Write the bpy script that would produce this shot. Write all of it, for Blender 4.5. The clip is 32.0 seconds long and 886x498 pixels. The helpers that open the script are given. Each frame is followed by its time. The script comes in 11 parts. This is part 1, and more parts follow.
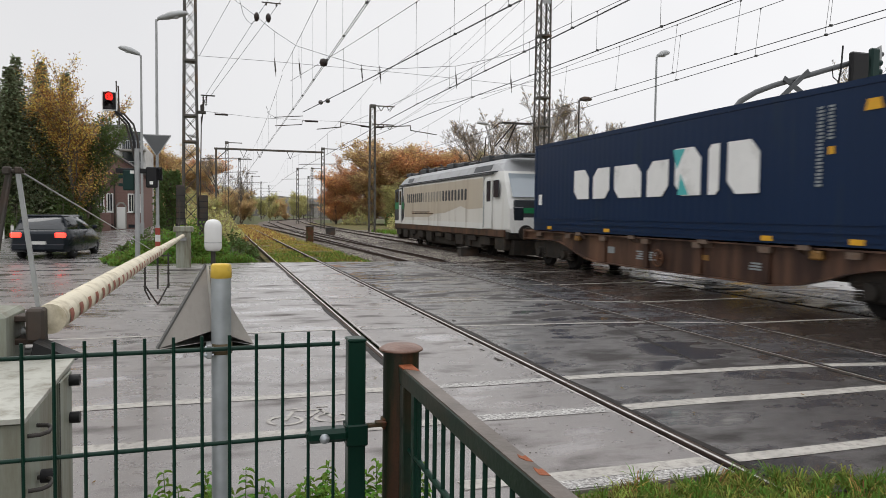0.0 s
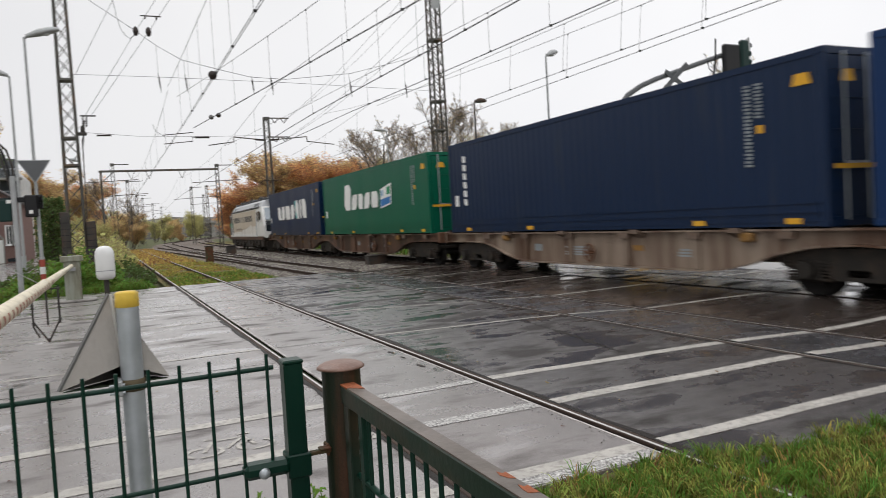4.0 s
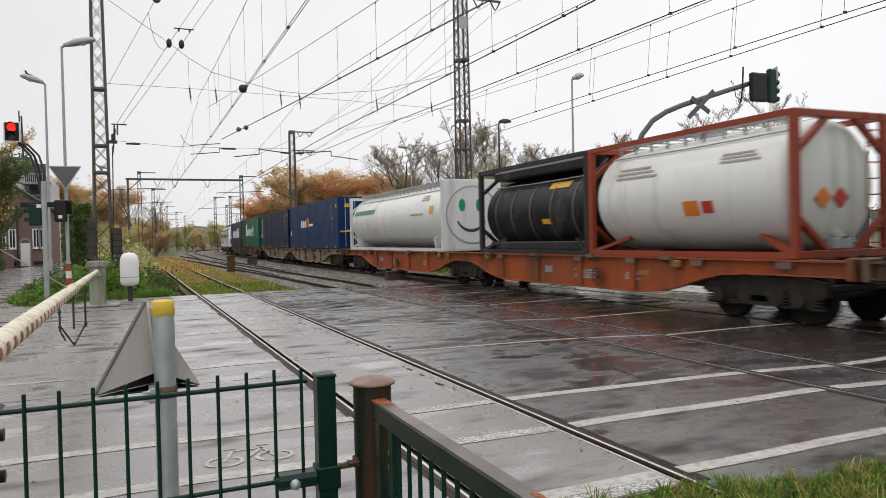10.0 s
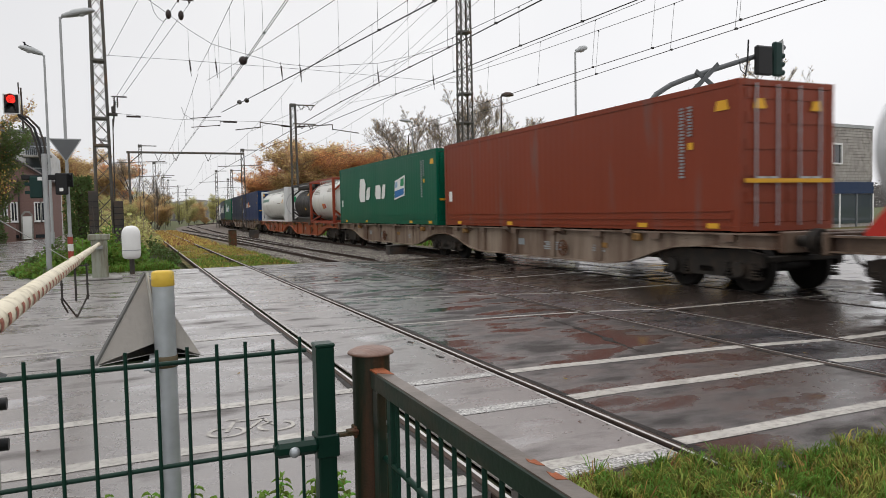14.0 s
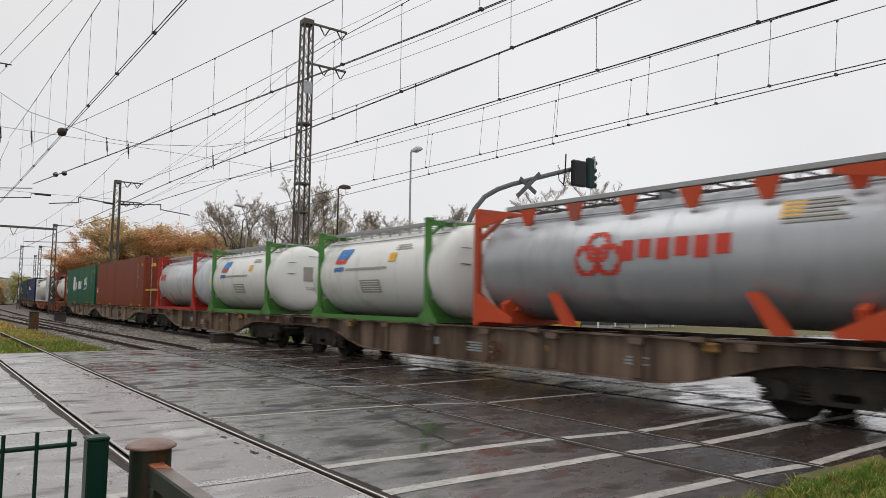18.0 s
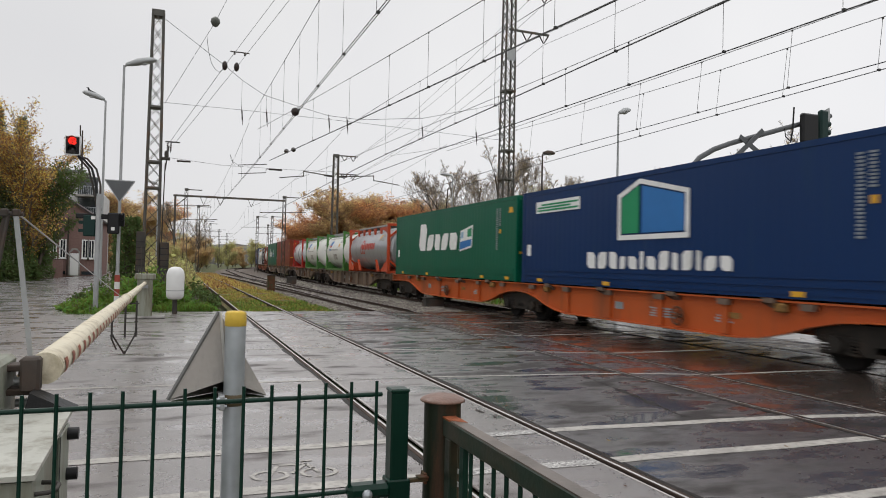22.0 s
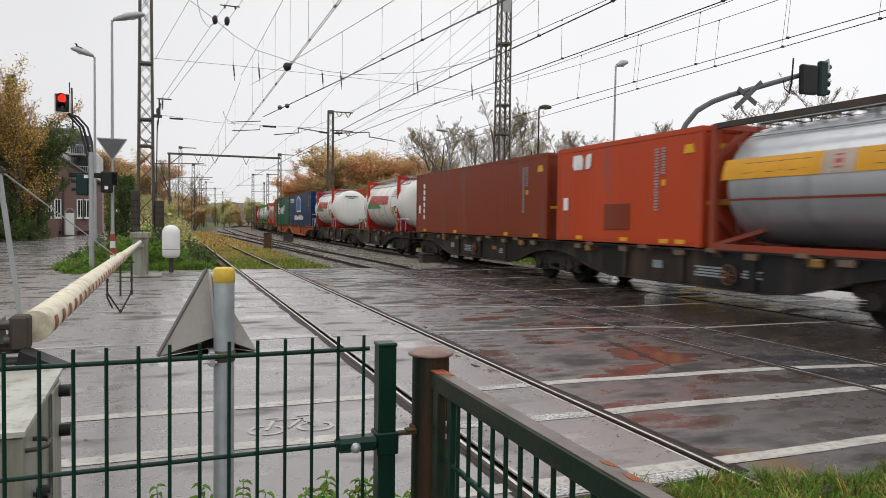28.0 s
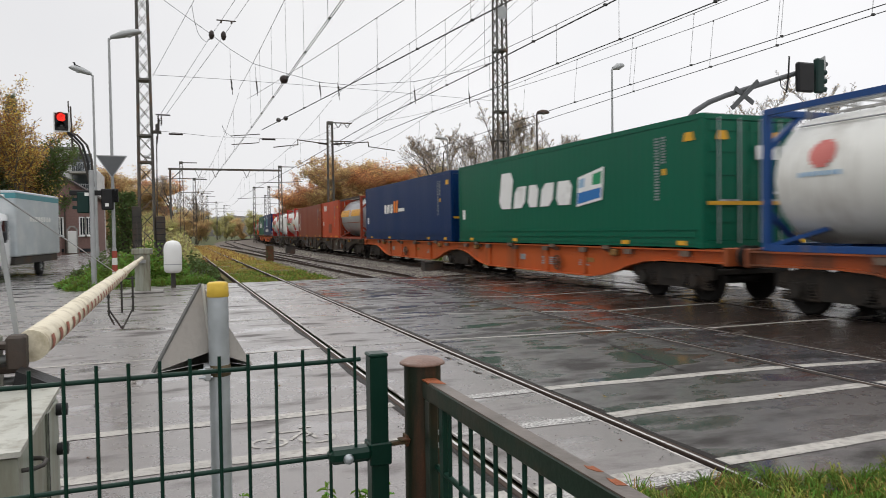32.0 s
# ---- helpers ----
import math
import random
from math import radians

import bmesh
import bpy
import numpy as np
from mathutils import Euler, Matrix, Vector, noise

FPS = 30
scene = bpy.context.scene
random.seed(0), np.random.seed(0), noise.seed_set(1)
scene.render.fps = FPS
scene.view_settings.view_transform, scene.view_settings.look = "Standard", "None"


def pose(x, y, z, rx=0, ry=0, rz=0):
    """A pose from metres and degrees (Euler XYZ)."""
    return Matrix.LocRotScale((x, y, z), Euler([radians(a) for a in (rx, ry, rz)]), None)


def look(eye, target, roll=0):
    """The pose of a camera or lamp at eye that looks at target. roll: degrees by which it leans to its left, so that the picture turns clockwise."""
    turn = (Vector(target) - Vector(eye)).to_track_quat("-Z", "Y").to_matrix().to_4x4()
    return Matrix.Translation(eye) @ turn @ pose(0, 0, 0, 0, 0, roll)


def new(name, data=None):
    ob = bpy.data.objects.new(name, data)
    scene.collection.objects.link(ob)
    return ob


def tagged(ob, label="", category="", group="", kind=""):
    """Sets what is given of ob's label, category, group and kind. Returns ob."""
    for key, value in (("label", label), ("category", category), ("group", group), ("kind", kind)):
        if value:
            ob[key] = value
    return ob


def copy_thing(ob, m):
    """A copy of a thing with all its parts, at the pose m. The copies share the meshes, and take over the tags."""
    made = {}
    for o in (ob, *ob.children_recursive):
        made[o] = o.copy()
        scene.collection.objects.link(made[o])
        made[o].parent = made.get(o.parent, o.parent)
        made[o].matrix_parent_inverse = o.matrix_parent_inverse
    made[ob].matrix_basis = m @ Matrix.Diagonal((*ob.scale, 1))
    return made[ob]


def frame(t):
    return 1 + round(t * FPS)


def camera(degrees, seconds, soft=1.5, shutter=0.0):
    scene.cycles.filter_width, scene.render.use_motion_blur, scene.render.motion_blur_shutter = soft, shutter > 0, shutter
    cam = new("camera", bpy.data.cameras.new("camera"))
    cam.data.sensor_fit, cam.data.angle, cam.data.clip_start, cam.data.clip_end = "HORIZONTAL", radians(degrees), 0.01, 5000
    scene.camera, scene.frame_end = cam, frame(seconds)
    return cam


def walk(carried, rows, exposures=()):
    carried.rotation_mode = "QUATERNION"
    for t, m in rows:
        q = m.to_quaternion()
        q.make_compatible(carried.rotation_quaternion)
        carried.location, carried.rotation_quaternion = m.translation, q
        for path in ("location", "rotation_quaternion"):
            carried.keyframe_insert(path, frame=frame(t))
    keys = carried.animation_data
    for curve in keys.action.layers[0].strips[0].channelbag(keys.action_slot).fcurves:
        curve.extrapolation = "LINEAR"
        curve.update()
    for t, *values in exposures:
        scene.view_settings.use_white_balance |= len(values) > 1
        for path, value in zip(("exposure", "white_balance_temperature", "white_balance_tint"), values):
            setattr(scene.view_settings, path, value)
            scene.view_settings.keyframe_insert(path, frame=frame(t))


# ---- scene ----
cam = camera(63.4, 32.0, soft=0.75, shutter=0.5)
PATH = [
    (0, (-1.823, 0.098, 1.671), (-1.227, 2.005, 1.575), 0.7),
    (0.5, (-1.829, 0.114, 1.67), (-1.233, 2.021, 1.573), 0.9),
    (1, (-1.826, 0.113, 1.667), (-1.226, 2.018, 1.555), 1.1),
    (1.5, (-1.825, 0.123, 1.665), (-1.253, 2.036, 1.546), 0.9),
    (2, (-1.831, 0.116, 1.666), (-1.264, 2.029, 1.535), 0.9),
    (2.5, (-1.856, 0.107, 1.666), (-1.295, 2.022, 1.539), 0.5),
    (3, (-1.87, 0.158, 1.648), (-1.28, 2.066, 1.535), 1.2),
    (3.5, (-1.845, 0.155, 1.631), (-1.179, 2.039, 1.54), -0.1),
    (4, (-1.864, 0.262, 1.659), (-1.022, 2.074, 1.575), -3.3),
    (4.5, (-1.86, 0.322, 1.666), (-0.98, 2.11, 1.509), -4.1),
    (6.5, (-1.919, 0.261, 1.67), (-1.153, 2.101, 1.511), -3.3),
    (7, (-1.911, 0.258, 1.664), (-1.117, 2.088, 1.525), -2.5),
    (7.5, (-1.912, 0.254, 1.663), (-1.115, 2.086, 1.568), -1.8),
    (8, (-1.92, 0.254, 1.664), (-1.139, 2.093, 1.578), -1.7),
    (8.5, (-1.922, 0.24, 1.665), (-1.158, 2.087, 1.593), -1.8),
    (9, (-1.926, 0.242, 1.662), (-1.161, 2.087, 1.566), -1.6),
    (9.5, (-1.926, 0.239, 1.671), (-1.133, 2.074, 1.611), -1.6),
    (10, (-1.925, 0.234, 1.674), (-1.129, 2.068, 1.642), -1.3),
    (10.5, (-1.926, 0.24, 1.67), (-1.159, 2.087, 1.642), -1.0),
    (11, (-1.923, 0.243, 1.669), (-1.147, 2.086, 1.627), -1.3),
    (11.5, (-1.927, 0.246, 1.667), (-1.149, 2.087, 1.602), -1.4),
    (12, (-1.928, 0.24, 1.663), (-1.156, 2.083, 1.584), -1.2),
    (12.5, (-1.919, 0.243, 1.666), (-1.146, 2.086, 1.593), -1.5),
    (13, (-1.917, 0.249, 1.663), (-1.155, 2.097, 1.583), -1.5),
    (13.5, (-1.91, 0.238, 1.664), (-1.114, 2.07, 1.576), -1.1),
    (15.5, (-1.942, 0.233, 1.644), (-1.239, 2.101, 1.511), -0.4),
    (16, (-1.942, 0.254, 1.631), (-1.273, 2.138, 1.565), -0.1),
    (16.5, (-1.879, -0.028, 1.444), (-1.37, 1.896, 1.638), -6.3),
    (17, (-1.898, 0.243, 1.632), (-1.108, 2.08, 1.685), -3.3),
    (17.5, (-1.852, 0.039, 1.678), (-0.749, 1.702, 1.819), 0.2),
    (18, (-1.85, 0.105, 1.667), (-0.668, 1.711, 1.817), 0.9),
    (18.5, (-1.871, 0.146, 1.652), (-0.701, 1.762, 1.791), 0.3),
    (19, (-1.868, 0.16, 1.644), (-0.674, 1.757, 1.798), 1.1),
    (19.5, (-1.882, 0.176, 1.641), (-0.718, 1.8, 1.716), 0.1),
    (20, (-1.955, 0.344, 1.643), (-0.972, 2.085, 1.704), 2.6),
    (20.5, (-2.022, 0.311, 1.663), (-1.239, 2.143, 1.833), 3.5),
    (21, (-2.061, 0.268, 1.661), (-1.376, 2.143, 1.784), 0.7),
    (21.5, (-2.074, 0.271, 1.655), (-1.43, 2.163, 1.736), 1.6),
    (22, (-2.066, 0.213, 1.658), (-1.364, 2.086, 1.704), 1.3),
    (22.5, (-2.065, 0.207, 1.658), (-1.388, 2.089, 1.663), 0.4),
    (23, (-2.062, 0.201, 1.662), (-1.411, 2.093, 1.673), 0.6),
    (23.5, (-2.04, 0.198, 1.656), (-1.36, 2.079, 1.635), 0.3),
    (24, (-2.013, 0.209, 1.656), (-1.29, 2.074, 1.663), 0.2),
    (24.5, (-2.001, 0.235, 1.652), (-1.215, 2.073, 1.599), 1.7),
    (25, (-2.018, 0.246, 1.655), (-1.252, 2.092, 1.608), 1.9),
    (25.5, (-2.023, 0.241, 1.655), (-1.283, 2.098, 1.597), 1.7),
    (27.5, (-2.02, 0.236, 1.649), (-1.305, 2.103, 1.595), 0.2),
    (28, (-2.025, 0.231, 1.648), (-1.314, 2.099, 1.573), 0.8),
    (28.5, (-2.028, 0.234, 1.653), (-1.328, 2.106, 1.588), 1.3),
    (29, (-2.025, 0.246, 1.65), (-1.333, 2.121, 1.59), 1.2),
    (29.5, (-2.024, 0.248, 1.648), (-1.336, 2.125, 1.588), 0.6),
    (30, (-2.016, 0.249, 1.654), (-1.34, 2.13, 1.595), 0.8),
    (30.5, (-2.024, 0.229, 1.655), (-1.374, 2.119, 1.603), -0.2),
    (31, (-2.012, 0.218, 1.656), (-1.362, 2.109, 1.602), -0.1),
    (31.5, (-2.0, 0.213, 1.654), (-1.333, 2.098, 1.608), -0.4),
    (32, (-1.985, 0.209, 1.652), (-1.281, 2.08, 1.598), -0.8),
]
walk(cam, [(t, look(eye, target, roll)) for t, eye, target, roll in PATH], exposures=[(0.0, 0.06), (2.0, 0.12), (4.0, 0.1), (5.5, 0.2), (7.0, 0.27), (8.0, 0.14), (10.0, 0.12), (12.0, 0.03), (13.5, 0.06), (16.0, 0.2), (17.0, -0.08), (19.0, -0.06), (20.0, 0.07), (21.0, -0.08), (23.0, 0.0), (25.0, 0.02), (28.0, 0.1), (32.0, 0.1)])


# ---- light: an overcast November day ----
SUN_EL, SUN_ROT = radians(28), radians(200)
ZENITH = 2.0
world = bpy.data.worlds.new("overcast_sky")
scene.world = world
world.use_nodes = True
wn = world.node_tree.nodes
wl = world.node_tree.links
wn.clear()
sky = wn.new("ShaderNodeTexSky")
sky.sky_type, sky.sun_disc = "NISHITA", False
sky.sun_elevation, sky.sun_rotation = SUN_EL, SUN_ROT
sky.dust_density, sky.air_density = 4.0, 1.0
grey = wn.new("ShaderNodeHueSaturation")
grey.inputs["Saturation"].default_value = 0.12
cloud = wn.new("ShaderNodeTexNoise")
cloud.inputs["Scale"].default_value, cloud.inputs["Detail"].default_value = 1.6, 4.0
veil = wn.new("ShaderNodeMix")
veil.data_type = "RGBA"
veil.inputs["Factor"].default_value = 0.86
ramp = wn.new("ShaderNodeValToRGB")
ramp.color_ramp.elements[0].position, ramp.color_ramp.elements[0].color = 0.3, (8.5, 8.52, 8.85, 1)
ramp.color_ramp.elements[1].position, ramp.color_ramp.elements[1].color = 0.75, (10.0, 9.95, 10.0, 1)
back = wn.new("ShaderNodeBackground")
back.inputs["Strength"].default_value = 0.1
out = wn.new("ShaderNodeOutputWorld")
wl.new(sky.outputs["Color"], grey.inputs["Color"])
wl.new(cloud.outputs["Fac"], ramp.inputs["Fac"])
wl.new(grey.outputs["Color"], veil.inputs["A"])
wl.new(ramp.outputs["Color"], veil.inputs["B"])
# an overcast sky is brighter overhead than at the horizon, and a little brighter to the east
sky_dir = wn.new("ShaderNodeTexCoord")
sky_xyz = wn.new("ShaderNodeSeparateXYZ")
rise = wn.new("ShaderNodeMapRange")
rise.interpolation_type = "SMOOTHSTEP"
rise.inputs["From Min"].default_value, rise.inputs["From Max"].default_value = 0.36, 1.0
rise.inputs["To Min"].default_value, rise.inputs["To Max"].default_value = 1.0, ZENITH
east = wn.new("ShaderNodeMapRange")
east.inputs["From Min"].default_value, east.inputs["From Max"].default_value = -0.3, 0.75
east.inputs["To Min"].default_value, east.inputs["To Max"].default_value = 0.86, 1.05
both = wn.new("ShaderNodeMath")
both.operation = "MULTIPLY"
gain = wn.new("ShaderNodeVectorMath")
gain.operation = "SCALE"
wl.new(sky_dir.outputs["Generated"], sky_xyz.inputs["Vector"])
wl.new(sky_xyz.outputs["Z"], rise.inputs["Value"])
wl.new(sky_xyz.outputs["X"], east.inputs["Value"])
wl.new(rise.outputs["Result"], both.inputs[0])
wl.new(east.outputs["Result"], both.inputs[1])
wl.new(veil.outputs["Result"], gain.inputs[0])
wl.new(both.outputs[0], gain.inputs["Scale"])
wl.new(gain.outputs["Vector"], back.inputs["Color"])
wl.new(back.outputs["Background"], out.inputs["Surface"])
sun = new("sun", bpy.data.lights.new("sun", "SUN"))
sun.data.energy, sun.data.angle, sun.data.color = 0.6, radians(35), (1.0, 0.97, 0.93)
sun.matrix_world = look((0, 0, 50), (0.4 * 50, -0.7 * 50, 0))


# ---- mesh and material helpers ----
class MB:
    """Gathers verts and faces of one mesh."""

    def __init__(self):
        self.v, self.f, self.s = [], [], []

    def add(self, verts, faces, smooth=False):
        k = len(self.v)
        self.v.extend(tuple(p) for p in verts)
        self.f.extend(tuple(i + k for i in face) for face in faces)
        self.s.extend([smooth] * len(faces))
        return self

    def box(self, x0, x1, y0, y1, z0, z1, b=0.0, m=None):
        if b <= 0:
            vs = [(x, y, z) for z in (z0, z1) for y in (y0, y1) for x in (x0, x1)]
            fs = [(0, 2, 3, 1), (4, 5, 7, 6), (0, 1, 5, 4), (2, 6, 7, 3), (0, 4, 6, 2), (1, 3, 7, 5)]
        else:
            c, h = ((x0 + x1) / 2, (y0 + y1) / 2, (z0 + z1) / 2), ((x1 - x0) / 2, (y1 - y0) / 2, (z1 - z0) / 2)
            b = min(b, min(h) * 0.9)
            vs, idx = [], {}
            for sx in (-1, 1):
                for sy in (-1, 1):
                    for sz in (-1, 1):
                        sg = (sx, sy, sz)
                        for a in range(3):
                            p = [c[i] + sg[i] * (h[i] - (0 if i == a else b)) for i in range(3)]
                            idx[sg, a] = len(vs)
                            vs.append(p)
            fs = []
            for a in range(3):
                o1, o2 = (a + 1) % 3, (a + 2) % 3
                for sa in (-1, 1):
                    q = []
                    for s1, s2 in ((-1, -1), (1, -1), (1, 1), (-1, 1)):
                        sg = [0, 0, 0]
                        sg[a], sg[o1], sg[o2] = sa, s1, s2
                        q.append(idx[tuple(sg), a])
                    fs.append(tuple(q if sa > 0 else q[::-1]))
                for s1 in (-1, 1):
                    for s2 in (-1, 1):
                        q = []
                        for sa, ax in ((-1, o1), (1, o1), (1, o2), (-1, o2)):
                            sg = [0, 0, 0]
                            sg[a], sg[o1], sg[o2] = sa, s1, s2
                            q.append(idx[tuple(sg), ax])
                        fs.append(tuple(q[::-1] if s1 * s2 > 0 else q))
            for sx in (-1, 1):
                for sy in (-1, 1):
                    for sz in (-1, 1):
                        q = [idx[(sx, sy, sz), a] for a in range(3)]
                        fs.append(tuple(q if sx * sy * sz > 0 else q[::-1]))
        if m is not None:
            vs = [m @ Vector(p) for p in vs]
        return self.add(vs, fs)

    def cyl(self, p0, p1, r0, r1=None, n=12, caps=True):
        r1 = r0 if r1 is None else r1
        p0, p1 = Vector(p0), Vector(p1)
        d = (p1 - p0).normalized()
        u = d.orthogonal().normalized()
        w = d.cross(u)
        ring = [(math.cos(2 * math.pi * i / n), math.sin(2 * math.pi * i / n)) for i in range(n)]
        a = [p0 + (u * c + w * s) * r0 for c, s in ring]
        b = [p1 + (u * c + w * s) * r1 for c, s in ring]
        self.add(a + b, [(i, (i + 1) % n, n + (i + 1) % n, n + i) for i in range(n)], True)
        if caps:
            if r0 > 1e-4:
                self.add(a, [tuple(range(n))[::-1]])
            if r1 > 1e-4:
                self.add(b, [tuple(range(n))])
        return self

    def pipe(self, pts, r, n=8):
        """A round bar along a line of points."""
        pts = [Vector(p) for p in pts]
        vs, fs = [], []
        m = len(pts)
        u = None
        for k, p in enumerate(pts):
            d = (pts[min(k + 1, m - 1)] - pts[max(k - 1, 0)]).normalized()
            u = d.orthogonal().normalized() if u is None else (u - d * u.dot(d)).normalized()
            w = d.cross(u)
            vs += [p + (u * math.cos(2 * math.pi * i / n) + w * math.sin(2 * math.pi * i / n)) * r for i in range(n)]
        fs = [(k * n + i, k * n + (i + 1) % n, (k + 1) * n + (i + 1) % n, (k + 1) * n + i) for k in range(m - 1) for i in range(n)]
        self.add(vs, fs, True)
        self.add(vs[:n], [tuple(range(n))[::-1]])
        return self.add(vs[-n:], [tuple(range(n))])

    def bar(self, p0, p1, w, h=None):
        """A square bar from p0 to p1."""
        h = w if h is None else h
        p0, p1 = Vector(p0), Vector(p1)
        d = (p1 - p0).normalized()
        u = d.cross(Vector((0, 0, 1)))
        u = Vector((1, 0, 0)) if u.length < 1e-3 else u.normalized()
        t = u.cross(d)
        c = [(-w / 2, -h / 2), (w / 2, -h / 2), (w / 2, h / 2), (-w / 2, h / 2)]
        vs = [p + u * a + t * b for p in (p0, p1) for a, b in c]
        return self.add(vs, [(0, 1, 2, 3), (7, 6, 5, 4), (0, 4, 5, 1), (1, 5, 6, 2), (2, 6, 7, 3), (3, 7, 4, 0)])

    def prism(self, pts, axis, a, b):
        """A polygon of (p, q) pushed out along an axis from a to b; p, q are the other two axes in order."""
        def at(p, q, c):
            return {"x": (c, p, q), "y": (p, c, q), "z": (p, q, c)}[axis]
        n = len(pts)
        area = sum(pts[i][0] * pts[(i + 1) % n][1] - pts[(i + 1) % n][0] * pts[i][1] for i in range(n))
        if (area > 0) == (axis == "y"):
            pts = pts[::-1]
        lo, hi = min(a, b), max(a, b)
        va, vb = [at(p, q, lo) for p, q in pts], [at(p, q, hi) for p, q in pts]
        for i in range(n):
            j = (i + 1) % n
            self.add([va[i], va[j], vb[j], vb[i]], [(0, 1, 2, 3)])
        self.add(va, [tuple(range(n))[::-1]])
        return self.add(vb, [tuple(range(n))])

    def lathe(self, prof, c, axis="z", n=20):
        """Turned shape: prof of (radius, height along the axis) about the point c."""
        def at(r, h, i):
            p, q = r * math.cos(2 * math.pi * i / n), r * math.sin(2 * math.pi * i / n)
            o = {"z": (p, q, h), "y": (q, h, p), "x": (h, p, q)}[axis]
            return (c[0] + o[0], c[1] + o[1], c[2] + o[2])
        vs = [at(r, h, i) for r, h in prof for i in range(n)]
        fs = [(k * n + i, k * n + (i + 1) % n, (k + 1) * n + (i + 1) % n, (k + 1) * n + i) for k in range(len(prof) - 1) for i in range(n)]
        return self.add(vs, fs, True)

    def quad(self, a, b, c, d):
        return self.add([a, b, c, d], [(0, 1, 2, 3)])

    def mesh(self, name):
        me = bpy.data.meshes.new(name)
        me.from_pydata(self.v, [], self.f)
        me.polygons.foreach_set("use_smooth", self.s)
        me.update()
        return me


def part(name, mb, material, parent=None, label=""):
    """One mesh object under a thing or a part."""
    me = mb.mesh(name) if isinstance(mb, MB) else mb
    if material is not None and not me.materials:
        me.materials.append(material)
    ob = new(name, me)
    ob.parent = parent
    return tagged(ob, label)


def thing(name, m, label, category, group="", kind=""):
    ob = new(name)
    ob.empty_display_size = 0.2
    ob.matrix_basis = m
    return tagged(ob, label, category, group, kind)


def solo(name, mb, material, label, category="", group="", kind="", m=None):
    ob = part(name, mb, material)
    if m is not None:
        ob.matrix_basis = m
    return tagged(ob, label, category, group, kind)


def mat(name, col, rough=0.6, metal=0.0, var=0.18, scale=2.0, fine=45.0, bump=0.15, rvar=0.12, dirt=None, dirt_amt=0.35, dirt_scale=1.2, streak=False, island=0.0, spec=None):
    """A surface with broad and fine variation, relief and an optional coat of dirt patches."""
    m = bpy.data.materials.new(name)
    m.use_nodes = True
    nt = m.node_tree
    n, l = nt.nodes, nt.links
    bs = n["Principled BSDF"]
    co = n.new("ShaderNodeTexCoord")
    src = co.outputs["Object"]
    if streak:
        mp = n.new("ShaderNodeMapping")
        mp.inputs["Scale"].default_value = (1.0, 1.0, 0.12)
        l.new(src, mp.inputs["Vector"])
        bsrc = mp.outputs["Vector"]
    else:
        bsrc = src
    big = n.new("ShaderNodeTexNoise")
    big.inputs["Scale"].default_value, big.inputs["Detail"].default_value = scale, 5.0
    sm = n.new("ShaderNodeTexNoise")
    sm.inputs["Scale"].default_value, sm.inputs["Detail"].default_value = fine, 3.0
    l.new(bsrc, big.inputs["Vector"])
    l.new(src, sm.inputs["Vector"])
    mix = n.new("ShaderNodeMix")
    mix.data_type = "RGBA"
    lo = [max(0, c * (1 - var)) for c in col]
    hi = [min(1, c * (1 + var)) for c in col]
    mix.inputs["A"].default_value, mix.inputs["B"].default_value = (*lo, 1), (*hi, 1)
    add = n.new("ShaderNodeMath")
    add.operation = "MULTIPLY_ADD"
    add.inputs[1].default_value = 0.45
    l.new(sm.outputs["Fac"], add.inputs[0])
    sc = n.new("ShaderNodeMath")
    sc.operation = "MULTIPLY_ADD"
    sc.inputs[1].default_value, sc.inputs[2].default_value = 1.6, -0.55
    l.new(big.outputs["Fac"], sc.inputs[0])
    l.new(sc.outputs[0], add.inputs[2])
    l.new(add.outputs[0], mix.inputs["Factor"])
    colour = mix.outputs["Result"]
    if island > 0:
        geo = n.new("ShaderNodeNewGeometry")
        hsv = n.new("ShaderNodeHueSaturation")
        mr = n.new("ShaderNodeMapRange")
        mr.inputs["To Min"].default_value, mr.inputs["To Max"].default_value = 1 - island, 1 + island
        l.new(geo.outputs["Random Per Island"], mr.inputs["Value"])
        l.new(mr.outputs["Result"], hsv.inputs["Value"])
        mh = n.new("ShaderNodeMapRange")
        mh.inputs["To Min"].default_value, mh.inputs["To Max"].default_value = 0.5 - island * 0.09, 0.5 + island * 0.09
        l.new(geo.outputs["Random Per Island"], mh.inputs["Value"])
        l.new(mh.outputs["Result"], hsv.inputs["Hue"])
        l.new(colour, hsv.inputs["Color"])
        colour = hsv.outputs["Color"]
    if dirt is not None:
        dn = n.new("ShaderNodeTexNoise")
        dn.inputs["Scale"].default_value, dn.inputs["Detail"].default_value = dirt_scale, 7.0
        dn.inputs["Roughness"].default_value = 0.65
        l.new(bsrc, dn.inputs["Vector"])
        dr = n.new("ShaderNodeMapRange")
        dr.inputs["From Min"].default_value, dr.inputs["From Max"].default_value = 0.62 - dirt_amt * 0.35, 0.8 - dirt_amt * 0.25
        l.new(dn.outputs["Fac"], dr.inputs["Value"])
        dm = n.new("ShaderNodeMix")
        dm.data_type = "RGBA"
        dm.inputs["B"].default_value = (*dirt, 1)
        l.new(dr.outputs["Result"], dm.inputs["Factor"])
        l.new(colour, dm.inputs["A"])
        colour = dm.outputs["Result"]
    l.new(colour, bs.inputs["Base Color"])
    rr = n.new("ShaderNodeMapRange")
    rr.inputs["To Min"].default_value, rr.inputs["To Max"].default_value = max(0.03, rough - rvar), min(1, rough + rvar)
